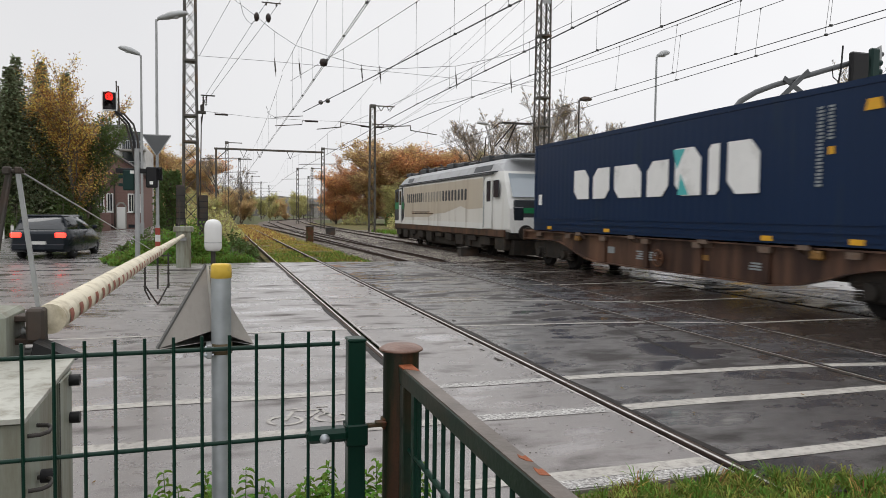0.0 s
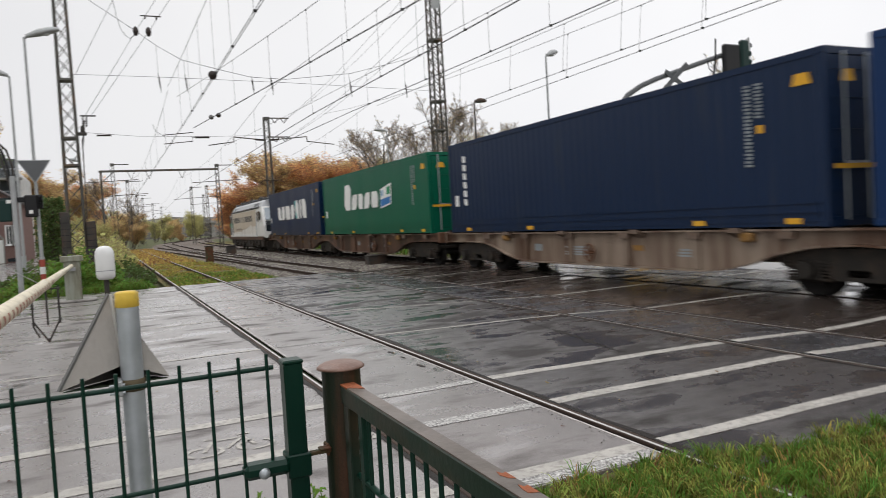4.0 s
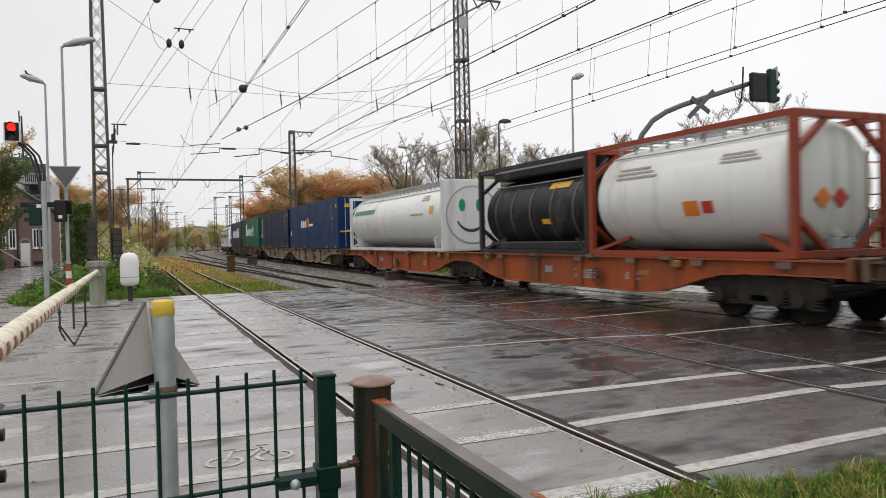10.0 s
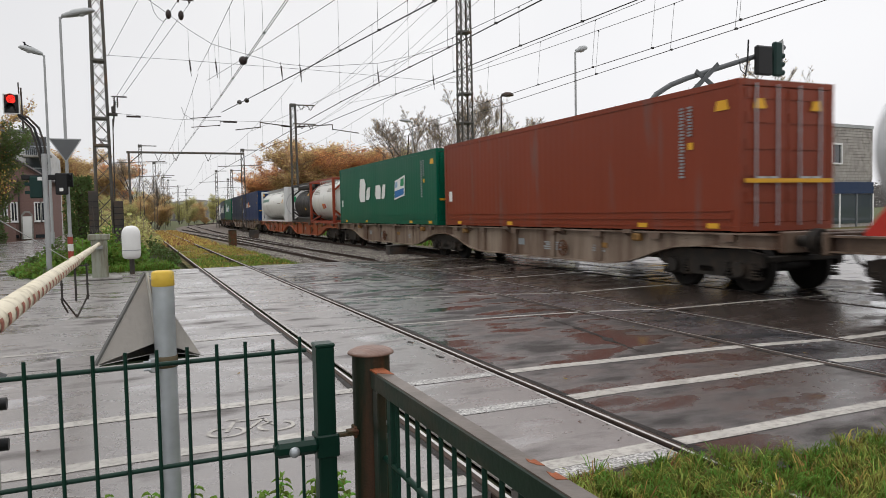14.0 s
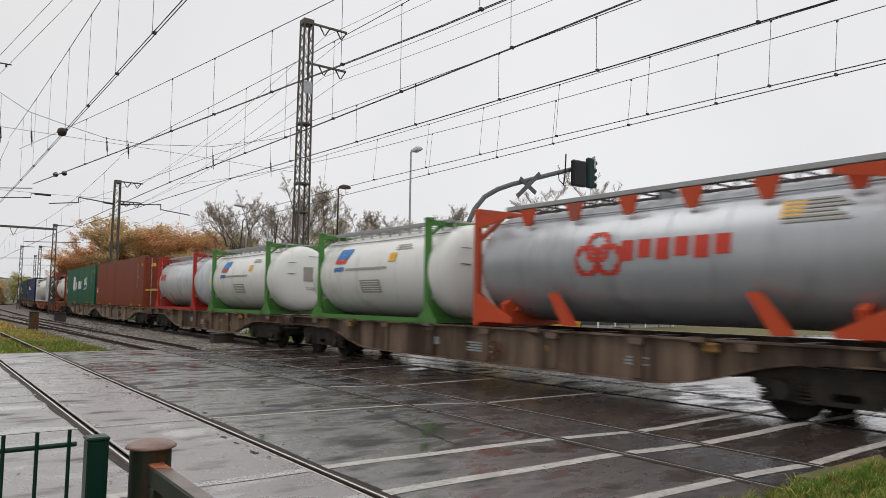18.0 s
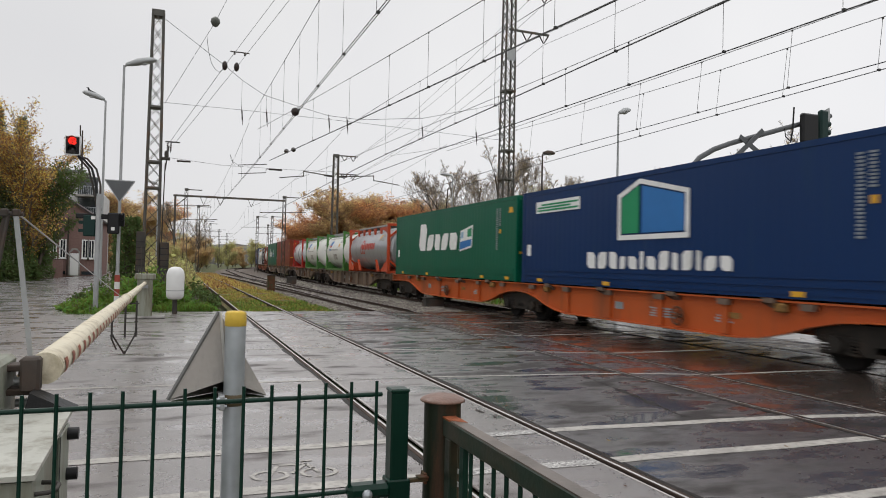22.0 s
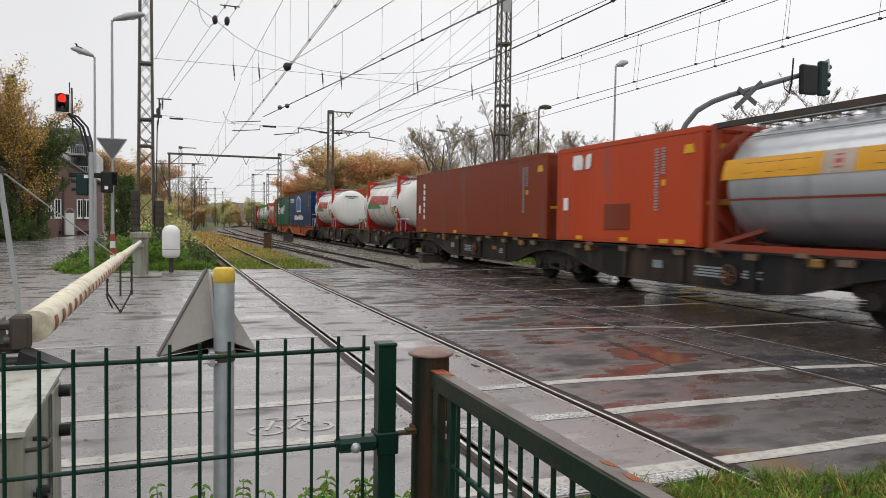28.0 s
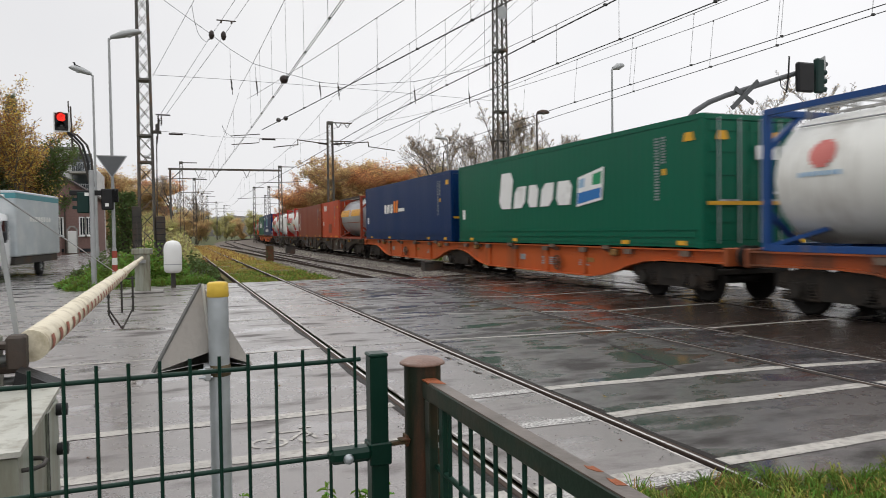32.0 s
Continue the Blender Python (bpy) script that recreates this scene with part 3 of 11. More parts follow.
# ---- rails ----
def rail_pair(line, s0, s1, step, zf, name, label):
    for side in (-1, 1):
        ss = np.arange(s0, s1 + 0.01, step)
        prof = [(-0.036, -0.02), (-0.036, 0.0), (-0.03, 0.006), (-0.004 * side, 0.0065), (0.03, 0.006), (0.036, 0.0), (0.036, -0.02), (0.012, -0.045), (0.012, -0.13), (0.07, -0.15), (0.07, -0.165), (-0.07, -0.165), (-0.07, -0.15), (-0.012, -0.13), (-0.012, -0.045)]
        vs, n = [], len(prof)
        for s in ss:
            x, y, h = on_line(line, s)
            c, d = math.cos(h), math.sin(h)
            for p, q in prof:
                u = side * 0.7535 + p
                vs.append((x + u * c, y - u * d, q + zf(x + u * c, y)))
        fs, mi = [], []
        for k in range(len(ss) - 1):
            for i in range(n):
                j = (i + 1) % n
                fs.append((k * n + i, k * n + j, (k + 1) * n + j, (k + 1) * n + i))
                mi.append(0 if i == (3 if side < 0 else 2) else 1)
        me = MB().add(vs, [f[::-1] for f in fs]).mesh(name)
        me.materials.append(RAIL_STEEL)
        me.materials.append(RAIL_RUST)
        me.polygons.foreach_set("material_index", mi)
        tagged(part(name, me, None), label, "rail", "rails of the tracks", "structure")


def level(x, y):
    return road_z(x) * max(0.0, 1 - max(0, y - 30) / 20) if y > 0 else 0.0


rail_pair(LINE1, -30, 108, 2, level, "rail", "worn steel rail with rusty web")
rail_pair(LINE2, -30, 300, 2, level, "rail", "shiny steel rail on ballast")
rail_pair(LINE2B, 25.5, 104, 2, lambda x, y: -0.004, "rail", "steel rail of the turnout branching to the disused track")
rail_pair(LINE3, -40, 420, 2, level, "rail", "shiny steel rail on ballast")

# ballast beds and sleepers beyond the crossing
def bed(line, s0, s1, w0, w1, z, name, material, label):
    mb = MB()
    ss = np.arange(s0, s1 + 0.1, 4.0)
    rows = []
    for s in ss:
        x, y, h = on_line(line, s)
        c, d = math.cos(h), math.sin(h)
        rows.append([(x + u * c, y - u * d, zz) for u, zz in ((-w0 - 0.7, -0.34), (-w0, z), (w1, z), (w1 + 0.7, -0.34))])
    for a, b in zip(rows, rows[1:]):
        for i in range(3):
            mb.quad(a[i], a[i + 1], b[i + 1], b[i])
    return solo(name, mb, material, label, "ballast", kind="structure")


bed(LINE3, ROAD_Y1, 400, 3.6, 2.0, -0.14, "ballast_bed", BALLAST, "grey brown crushed stone ballast bed")
bed(LINE2, ROAD_Y1, 300, 1.9, 2.2, -0.145, "ballast_bed", BALLAST, "grey brown crushed stone ballast bed")
bed(LINE2B, 32, 112, 1.4, 1.4, -0.155, "ballast_bed", BALLAST, "grey brown crushed stone ballast bed")
bed(LINE1, ROAD_Y1 + 12, 112, 1.5, 1.7, -0.16, "ballast_bed", BALLAST, "overgrown ballast bed of the disused track")
bed(LINE3, -60, ROAD_Y0, 8.0, 2.0, -0.15, "ballast_bed", BALLAST, "grey brown crushed stone ballast bed")
bed(LINE1, -30, ROAD_Y0 - 0.4, 0.9, 1.7, -0.15, "ballast_bed", VERGE, "grassed-over ballast bed")

PAINT_PEBBLE = mat("pebbled_white_road_paint", (0.66, 0.65, 0.62), 0.5, var=0.2, scale=4, fine=50, dirt=(0.15, 0.14, 0.135), dirt_amt=0.8, dirt_scale=40, bump=0.6)

# ---- painted lines across the crossing ----
def paint(pts, w, label="worn white painted road line", plain=False):
    """A line across the rails, broken at each of them, a little uneven along its edges."""
    px, py = [p[0] for p in pts], [p[1] for p in pts]
    for a, b in SLABS:
        p, q = max(px[0], a + 0.03), min(px[-1], b - 0.03)
        if q - p < 0.2:
            continue
        xs = np.linspace(p, q, max(2, int((q - p) / 0.45) + 1))
        mb = MB()
        y = [float(np.interp(x, px, py)) + 0.012 * math.sin(3.1 * x + 7 * py[0]) for x in xs]
        for i in range(len(xs) - 1):
            u, v = xs[i], xs[i + 1]
            mb.quad((u, y[i], road_z(u) + 0.004), (v, y[i + 1], road_z(v) + 0.004), (v, y[i + 1] + w, road_z(v) + 0.004), (u, y[i] + w, road_z(u) + 0.004))
        solo("road_marking", mb, PAINT_PEBBLE if 0 < a < 0.5 and not plain else PAINT_WHITE, label, "road marking", "painted lines of the crossing", "structure")


paint([(-0.4, 4.13), (1.6, 4.1), (2.5, 4.12), (30, 3.99)], 0.15, plain=True)
paint([(-9, 5.47), (2, 5.47), (5, 5.44), (30, 5.2)], 0.17)
paint([(-9, 6.6), (2, 6.62), (6.7, 6.42), (30, 6.2)], 0.16)
paint([(-7, 10.3), (1, 10.25), (4.5, 9.95), (8.4, 9.45), (30, 8.6)], 0.09)
paint([(-7, 13.7), (0.3, 14.1), (4.4, 12.8), (8.2, 12.4), (20, 12)], 0.09)
paint([(-5, 18.0), (0.5, 18.0), (4.8, 16.3), (6.2, 16.2), (16, 15.5)], 0.10)
paint([(-5, 21.0), (1, 21.0), (5.4, 19.9), (12, 19.4)], 0.10)
paint([(1, 23.4), (12, 23.0)], 0.12)
paint([(0.1, 3.975), (1.4, 3.97)], 0.14)

# a painted bicycle on the cycle lane
def bicycle_mark():
    t = thing("bicycle_marking", pose(-1.13, 5.98, 0.0045), "worn white painted bicycle on the asphalt", "road marking", kind="structure")
    for cx in (-0.19, 0.19):
        ring = MB()
        for i in range(20):
            if i in (3, 4, 13):
                continue
            a, b = 2 * math.pi * i / 20, 2 * math.pi * (i + 1) / 20
            ring.quad(*[(cx + r * math.cos(t_), 0.9 * r * math.sin(t_) - 0.08, 0) for r, t_ in ((0.115, a), (0.15, a), (0.15, b), (0.115, b))])
        part("wheel_stroke", ring, PAINT_WHITE, t)
    for p, q in (((-0.19, -0.08), (-0.1, 0.18)), ((-0.1, 0.18), (0.13, 0.18)), ((0.13, 0.18), (0.19, -0.08)), ((-0.02, -0.06), (0.13, 0.18)), ((0.1, 0.27), (0.2, 0.27)), ((-0.16, 0.25), (-0.06, 0.25))):
        d = Vector((q[0] - p[0], q[1] - p[1], 0)).normalized()
        u = Vector((-d.y, d.x, 0)) * 0.016
        P, Q = Vector((p[0], p[1], 0.0)), Vector((q[0], q[1], 0.0))
        part("frame_stroke", MB().quad(P - u, Q - u, Q + u, P + u), PAINT_WHITE, t)


bicycle_mark()


# ---- fence, gate and posts by the footway ----
def mesh_gate():
    g = thing("garden_gate", pose(0, 0, 0), "green coated steel bar-mesh gate, latched shut", "gate")
    y = 2.30
    part("gate_post", MB().box(-1.441, -1.386, y - 0.012, y + 0.045, -0.02, 1.272, 0.004), GREEN_PAINT, g)
    part("post_cap", MB().box(-1.4435, -1.3835, y - 0.0145, y + 0.0475, 1.270, 1.282, 0.004), GREEN_PAINT, g)
    for k in range(28):
        x = -1.4854 - 0.0773 * k
        part("bar", MB().cyl((x, y - 0.002 * k, 0.1), (x, y - 0.002 * k, 1.308), 0.005, n=8), GREEN_PAINT, g)
    for z in (1.266, 0.984, 0.62, 0.25):
        part("cross_bar", MB().cyl((-3.6, y - 0.046, z), (-1.466, y + 0.009, z), 0.0068, n=8), GREEN_PAINT, g)
    part("latch_box", MB().box(-1.569, -1.44, y - 0.03, y + 0.03, 0.964, 1.006, 0.012), GREEN_PAINT, g)
    part("latch_collar", MB().box(-1.447, -1.379, y - 0.02, y + 0.053, 0.944, 1.012, 0.004), GREEN_PAINT, g)
    part("latch_knob", MB().lathe([(0.0, -0.022), (0.012, -0.02), (0.016, -0.008), (0.012, 0.0)], (-1.518, y - 0.034, 0.984), "y", 12), GALV, g)
    part("latch_bolt", MB().box(-1.386, -1.318, y - 0.012, y + 0.012, 0.998, 1.008, 0.002), RUST, g)
    part("bolt_eye", MB().box(-1.352, -1.318, y - 0.016, y + 0.016, 1.008, 1.014, 0.002), RUST, g)


def rusty_post():
    p = thing("round_post", pose(-1.2655, 2.32, 0), "rusty brown round steel post with a low domed cap", "post")
    part("tube", MB().cyl((0, 0, -0.02), (0, 0, 1.234), 0.0575, n=28), POST_RUST, p)
    part("cap", MB().lathe([(0.0, 0.019), (0.025, 0.0175), (0.05, 0.012), (0.065, 0.005), (0.0705, 0.0), (0.0705, -0.004), (0.0575, -0.006)][::-1], (0, 0, 1.24), "z", 32), RUST_LIGHT, p)
    part("hinge_lug", MB().box(-0.062, -0.048, -0.02, 0.02, 0.985, 1.02, 0.003), RUST, p)
    for z in (1.03, 0.99):
        part("rivet", MB().cyl((0.03, -0.052, z), (0.033, -0.062, z), 0.008, n=8), GALV_DULL, p)


def railing():
    r = thing("railing", pose(0, 0, 0), "weathered green tube railing with thin upright bars", "railing")
    part("top_tube", MB().box(-1.289, -1.246, -3.5, 2.255, 1.143, 1.197, 0.004), RAILING, r)
    part("worn_top", MB().box(-1.2865, -1.2485, -3.5, 2.2, 1.196, 1.1995), RAILING_TOP, r, "bare wet worn upper face")
    part("weld_seam", MB().prism([(-1.2885, 2.2), (-1.2465, 2.16), (-1.2465, 2.258), (-1.2885, 2.258)], "z", 1.196, 1.2005), RUST_ORANGE, r, "bright rusty weld at the post")
    for dy, k in ((0.0, 1.0), (0.075, 0.55)):
        part("chipped_patch", MB().prism([(-1.249 - 0.018 * k, 1.27 + dy), (-1.249, 1.262 + dy), (-1.249, 1.3 + dy), (-1.257, 1.296 + dy), (-1.262, 1.31 + dy), (-1.266, 1.292 + dy)], "z", 1.199, 1.2003), RUST_ORANGE, r, "chipped rusty patch")
    part("end_plate", MB().box(-1.2895, -1.2625, 2.19, 2.235, 0.0, 1.144, 0.003), RAILING, r)
    part("end_upright", MB().box(-1.276, -1.259, 2.115, 2.15, 0.0, 1.144, 0.003), GREEN_PAINT, r)
    part("lower_tube", MB().cyl((-1.268, -3.5, 0.95), (-1.268, 2.2, 0.95), 0.0085, n=8), GREEN_PAINT, r)
    y = 2.08
    while y > -3.4:
        part("upright_bar", MB().cyl((-1.268, y, 0.05), (-1.268, y, 1.146), 0.0062, n=8), GREEN_PAINT, r)
        part("bar_weld", MB().lathe([(0.0062, -0.012), (0.010, 0.0)], (-1.268, y, 1.143), "z", 8), RAILING, r)
        y -= 0.0765
    part("end_upright", MB().box(-1.285, -1.25, -3.5, -3.465, 0.0, 1.144, 0.005), RAILING, r)


def capped_post():
    p = thing("marker_post", pose(-1.815, 3.34, 0), "galvanised round post with a yellow plastic cap", "post")
    part("tube", MB().cyl((0, 0, -0.02), (0, 0, 1.40), 0.042, n=20), GALV, p)
    part("cap", MB().lathe([(0.0, 0.06), (0.035, 0.059), (0.043, 0.052), (0.0445, 0.0), (0.042, -0.003)][::-1], (0, 0, 1.388), "z", 24), YELLOW, p)
    part("clamp", MB().lathe([(0.042, 0.0), (0.046, 0.002), (0.046, 0.045), (0.042, 0.047)][::-1], (0, 0, 1.055), "z", 20), CLAMP_BROWN, p, "brown stained clamp")
    part("clamp_plate", MB().box(-0.062, -0.038, -0.06, 0.03, 1.045, 1.105, 0.004), GALV_DULL, p)
    for z in (1.06, 1.09):
        part("clamp_bolt", MB().cyl((-0.085, -0.052, z), (-0.03, -0.052, z), 0.006, n=6).cyl((-0.066, -0.052, z), (-0.058, -0.052, z), 0.012, n=6), GALV, p)
    hood = thing("metal_hood", pose(-1.815, 3.34, 0), "folded grey sheet-metal hood fixed to the post", "sheet-metal hood")
    top, left, right, mid_, back = (-0.06, 0.075, 1.435), (-0.25, -0.038, 1.095), (0.138, 0.03, 1.085), (-0.03, 0.02, 1.155), (0.0, 0.4, 1.05)
    for nm, tri in (("left_sheet", (top, left, mid_)), ("right_sheet", (top, mid_, right)), ("rear_sheet", (top, right, back)), ("rear_sheet", (top, back, left)), ("base_plate", ((-0.243, -0.034, 1.09), (0.13, 0.03, 1.082), (0.0, 0.39, 1.05)))):
        a, b, c = (Vector(p_) for p_ in tri)
        nrm = (b - a).cross(c - a).normalized() * 0.004
        vs = [a, b, c, a - nrm, b - nrm, c - nrm]
        part(nm, MB().add(vs, [(0, 1, 2), (5, 4, 3), (0, 3, 4, 1), (1, 4, 5, 2), (2, 5, 3, 0)]), HOOD_BASE if nm == "base_plate" else HOOD_SHEET, hood)
    part("folded_edge", MB().bar((-0.064, 0.08, 1.436), (-0.256, -0.034, 1.094), 0.016, 0.012), HOOD_EDGE, hood, "folded edge in a shade-dark tone")
    part("folded_edge", MB().bar((-0.058, 0.07, 1.436), (-0.032, 0.012, 1.158), 0.007, 0.012), HOOD_LIP, hood, "pale folded lip")


CLAMP_BROWN = mat("brown_stained_clamp", (0.09, 0.07, 0.04), 0.5, 0.2, var=0.3, scale=14)
# the same sheet darkened: the down-facing fold's shade put into colour
HOOD_EDGE = mat("shaded_sheet_edge", (0.12, 0.12, 0.115), 0.6, 0.1, var=0.2, scale=8)
HOOD_LIP = mat("pale_sheet_lip", (0.5, 0.49, 0.46), 0.5, 0.1, var=0.15, scale=8)
HOOD_SHEET = mat("grey_zinc_sheet", (0.36, 0.335, 0.305), 0.55, 0.0, var=0.15, scale=3, dirt=(0.22, 0.22, 0.2), dirt_amt=0.4, dirt_scale=6, streak=True)
# dark green tone for the plate across the hood's bottom
HOOD_BASE = mat("dark_green_base_plate", (0.02, 0.03, 0.014), 0.7, var=0.4, scale=9)
mesh_gate()
rusty_post()
railing()
capped_post()


# ---- the barrier: drive cabinet, boom, support ----
def barrier():
    c = thing("barrier_machine", pose(-0.04, 0.085, 0), "grey-green painted barrier drive cabinet with black knobs", "barrier machine")
    part("housing", MB().prism([(2.82, -0.02), (3.66, -0.02), (3.66, 0.955), (3.62, 0.96), (2.85, 0.925), (2.82, 0.915)], "x", -3.15, -2.44), CABINET, c)
    part("lid", MB().prism([(2.80, 0.925), (3.70, 0.962), (3.70, 0.98), (2.80, 0.943)], "x", -3.17, -2.43), CABINET_LID, c, "pale stained lid")
    part("door", MB().box(-2.44, -2.428, 3.36, 3.62, 0.12, 0.94, 0.005), CABINET, c)
    part("door_seam", MB().box(-2.4285, -2.427, 3.355, 3.362, 0.12, 0.94), BLACK, c)
    for y, z in ((3.565, 0.905), (3.565, 0.735), (3.02, 0.66), (2.95, 0.4)):
        part("hinge_knob", MB().cyl((-2.43, y, z), (-2.385, y, z), 0.026, n=12), BLACK, c)
    for z in (0.86, 0.66):
        part("grip", MB().pipe([(-2.44, 2.87, z), (-2.40, 2.88, z), (-2.38, 2.91, z), (-2.38, 2.97, z), (-2.40, 3.0, z), (-2.44, 3.01, z)], 0.008, 8), DARK_STEEL, c)
    part("side_box", MB().box(-3.35, -2.72, 3.72, 4.1, 0.6, 1.19, 0.02), CABINET, c)
    for z in (0.90, 1.02, 1.13):
        part("drive_bracket", MB().box(-2.78, -2.6, 3.88, 4.0, z, z + 0.03, 0.006), DARK_STEEL, c)
    for y, z in ((3.93, 1.08), (3.98, 0.97)):
        part("pivot_bolt", MB().cyl((-2.7, y, z), (-2.58, y, z), 0.02, n=8), GALV_DULL, c)
    part("cover_plate", MB().prism([(-2.62, 0.97), (-2.42, 0.97), (-2.60, 1.06)], "y", 3.7, 3.86), BLACK, c)
    b = thing("barrier_boom", pose(0, 0, 0), "long weathered cream barrier boom with faded red marks, lowered", "barrier boom")
    p0, p1, pm = Vector((-2.61, 3.98, 1.14)), Vector((-2.80, 21.7, 0.98)), 0.0
    d = p1 - p0
    cuts = [(0.0, 0.074), (0.2, 0.074), (0.42, 0.07), (0.422, 0.06), (0.72, 0.056), (0.722, 0.047), (1.0, 0.044)]
    mb = MB()
    for (f0, r0), (f1, r1) in zip(cuts, cuts[1:]):
        mb.cyl(p0 + d * f0, p0 + d * f1, r0, r1, 20, True)
    part("boom_tube", mb, BOOM, b)
    for f, r in ((0.421, 0.078), (0.721, 0.062), (0.985, 0.055)):
        part("boom_collar", MB().cyl(p0 + d * (f - 0.006), p0 + d * (f + 0.006), r, r, 20), BOOM, b)
    for k in range(26):
        f = 0.008 + k * 0.016 if k < 16 else 0.27 + (k - 16) * 0.022
        r = 0.075 - f * 0.008
        q = p0 + d * f
        m = MB()
        n = 6
        for i in range(n):
            a0, a1 = radians(-28 + i * 9), radians(-28 + (i + 1) * 9)
            for s in (0,):
                m.add([(q.x + (r + 0.003) * math.cos(a), q.y + t, q.z + (r + 0.003) * math.sin(a)) for a, t in ((a0, -0.045), (a0, 0.045), (a1, 0.045), (a1, -0.045))], [(0, 1, 2, 3)], True)
        part("red_mark", m, BOOM_RED, b)
    part("hinge_fork", MB().box(p0.x - 0.09, p0.x - 0.01, 3.9, 3.99, 1.04, 1.2, 0.012), DARK_STEEL, b)
    # stay frame: two legs up, a wire to the boom
    top = (-2.79, 4.2, 1.87)
    part("stay_leg", MB().bar((-2.70, 4.2, 1.12), (-2.79, 4.2, 1.86), 0.021), GALV_DULL, b)
    part("stay_leg", MB().bar((-2.98, 4.2, 1.1), (-2.83, 4.2, 1.86), 0.021), DARK_STEEL, b)
    part("stay_strut", MB().bar((-2.90, 4.05, 1.1), (-2.82, 4.19, 1.85), 0.012), DARK_STEEL, b)
    part("stay_head", MB().box(-2.855, -2.82, 4.175, 4.225, 1.845, 1.885, 0.006).cyl((-2.86, 4.2, 1.862), (-2.76, 4.2, 1.862), 0.01, n=8).box(-2.805, -2.772, 4.18, 4.22, 1.85, 1.885, 0.006), DARK_STEEL, b)
    part("stay_foot", MB().box(-2.74, -2.66, 4.1, 4.24, 1.07, 1.17, 0.01), DARK_STEEL, b)
    part("stay_wire", MB().cyl(top, p0 + d * 0.36 + Vector((0, 0, 0.07)), 0.0045, n=6), GALV_DULL, b)
    q = p0 + d * 0.42
    leg = MB()
    for dx in (-0.16, 0.0, 0.14):
        leg.cyl((q.x + dx, q.y + dx, q.z - 0.03), (q.x + dx, q.y + dx, q.z - 0.55), 0.014, n=8)
    for a, bb in (((-0.16, 0.48), (0.0, 0.78)), ((0.0, 0.78), (0.14, 0.5)), ((-0.16, 0.55), (-0.1, 0.7))):
        leg.cyl((q.x + a[0], q.y + a[0], q.z - a[1]), (q.x + bb[0], q.y + bb[0], q.z - bb[1]), 0.012, n=8)
    leg.box(q.x - 0.2, q.x + 0.18, q.y - 0.02, q.y + 0.02, q.z - 0.07, q.z - 0.05)
    for dx, z in ((-0.16, 0.3), (0.14, 0.5), (-0.16, 0.5), (0.0, 0.76), (0.14, 0.33)):
        leg.lathe([(0.0, 0.03), (0.028, 0.0), (0.0, -0.03)][::-1], (q.x + dx, q.y + dx, q.z - z), "z", 8)
    part("swinging_leg", leg, DARK_STEEL, b)
    s = thing("boom_rest", pose(-2.80, 22.0, 0), "grey-green steel boom rest post on a concrete foot", "boom rest")
    part("post", MB().box(-0.2, 0.2, -0.15, 0.15, 0, 1.12, 0.015), CABINET, s)
    part("head", MB().box(-0.27, 0.27, -0.2, 0.2, 1.08, 1.24, 0.02), CABINET, s)
    part("cradle", MB().box(-0.09, 0.09, -0.32, -0.18, 0.84, 0.93, 0.01), GALV_DULL, s)
    part("foot", MB().box(-0.5, 0.55, -0.4, 0.45, 0.0, 0.06, 0.02), CONCRETE, s)
    part("aerial", MB().pipe([(-0.1, 0, 1.24), (-0.12, 0, 2.0)], 0.012, 6).pipe([(0.05, 0, 1.24), (0.1, 0, 1.9)], 0.008, 6), DARK_STEEL, s)


barrier()
r_ = thing("radar_scanner", pose(-2.0, 23.6, 0), "white capsule-shaped crossing radar scanner on a short post", "radar scanner")
part("dome", MB().lathe([(0.0, 1.44), (0.12, 1.425), (0.2, 1.37), (0.25, 1.27), (0.262, 1.15), (0.262, 0.62), (0.25, 0.52), (0.2, 0.46), (0.1, 0.44), (0.0, 0.44)], (0, 0, 0), "z", 28), WHITE_PAINT, r_)
part("seam", MB().lathe([(0.266, 0.7), (0.27, 0.71), (0.266, 0.72)][::-1], (0, 0, 0), "z", 28), GALV_DULL, r_)
part("post", MB().cyl((0, 0, -0.05), (0, 0, 0.46), 0.07, n=14), DARK_STEEL, r_)


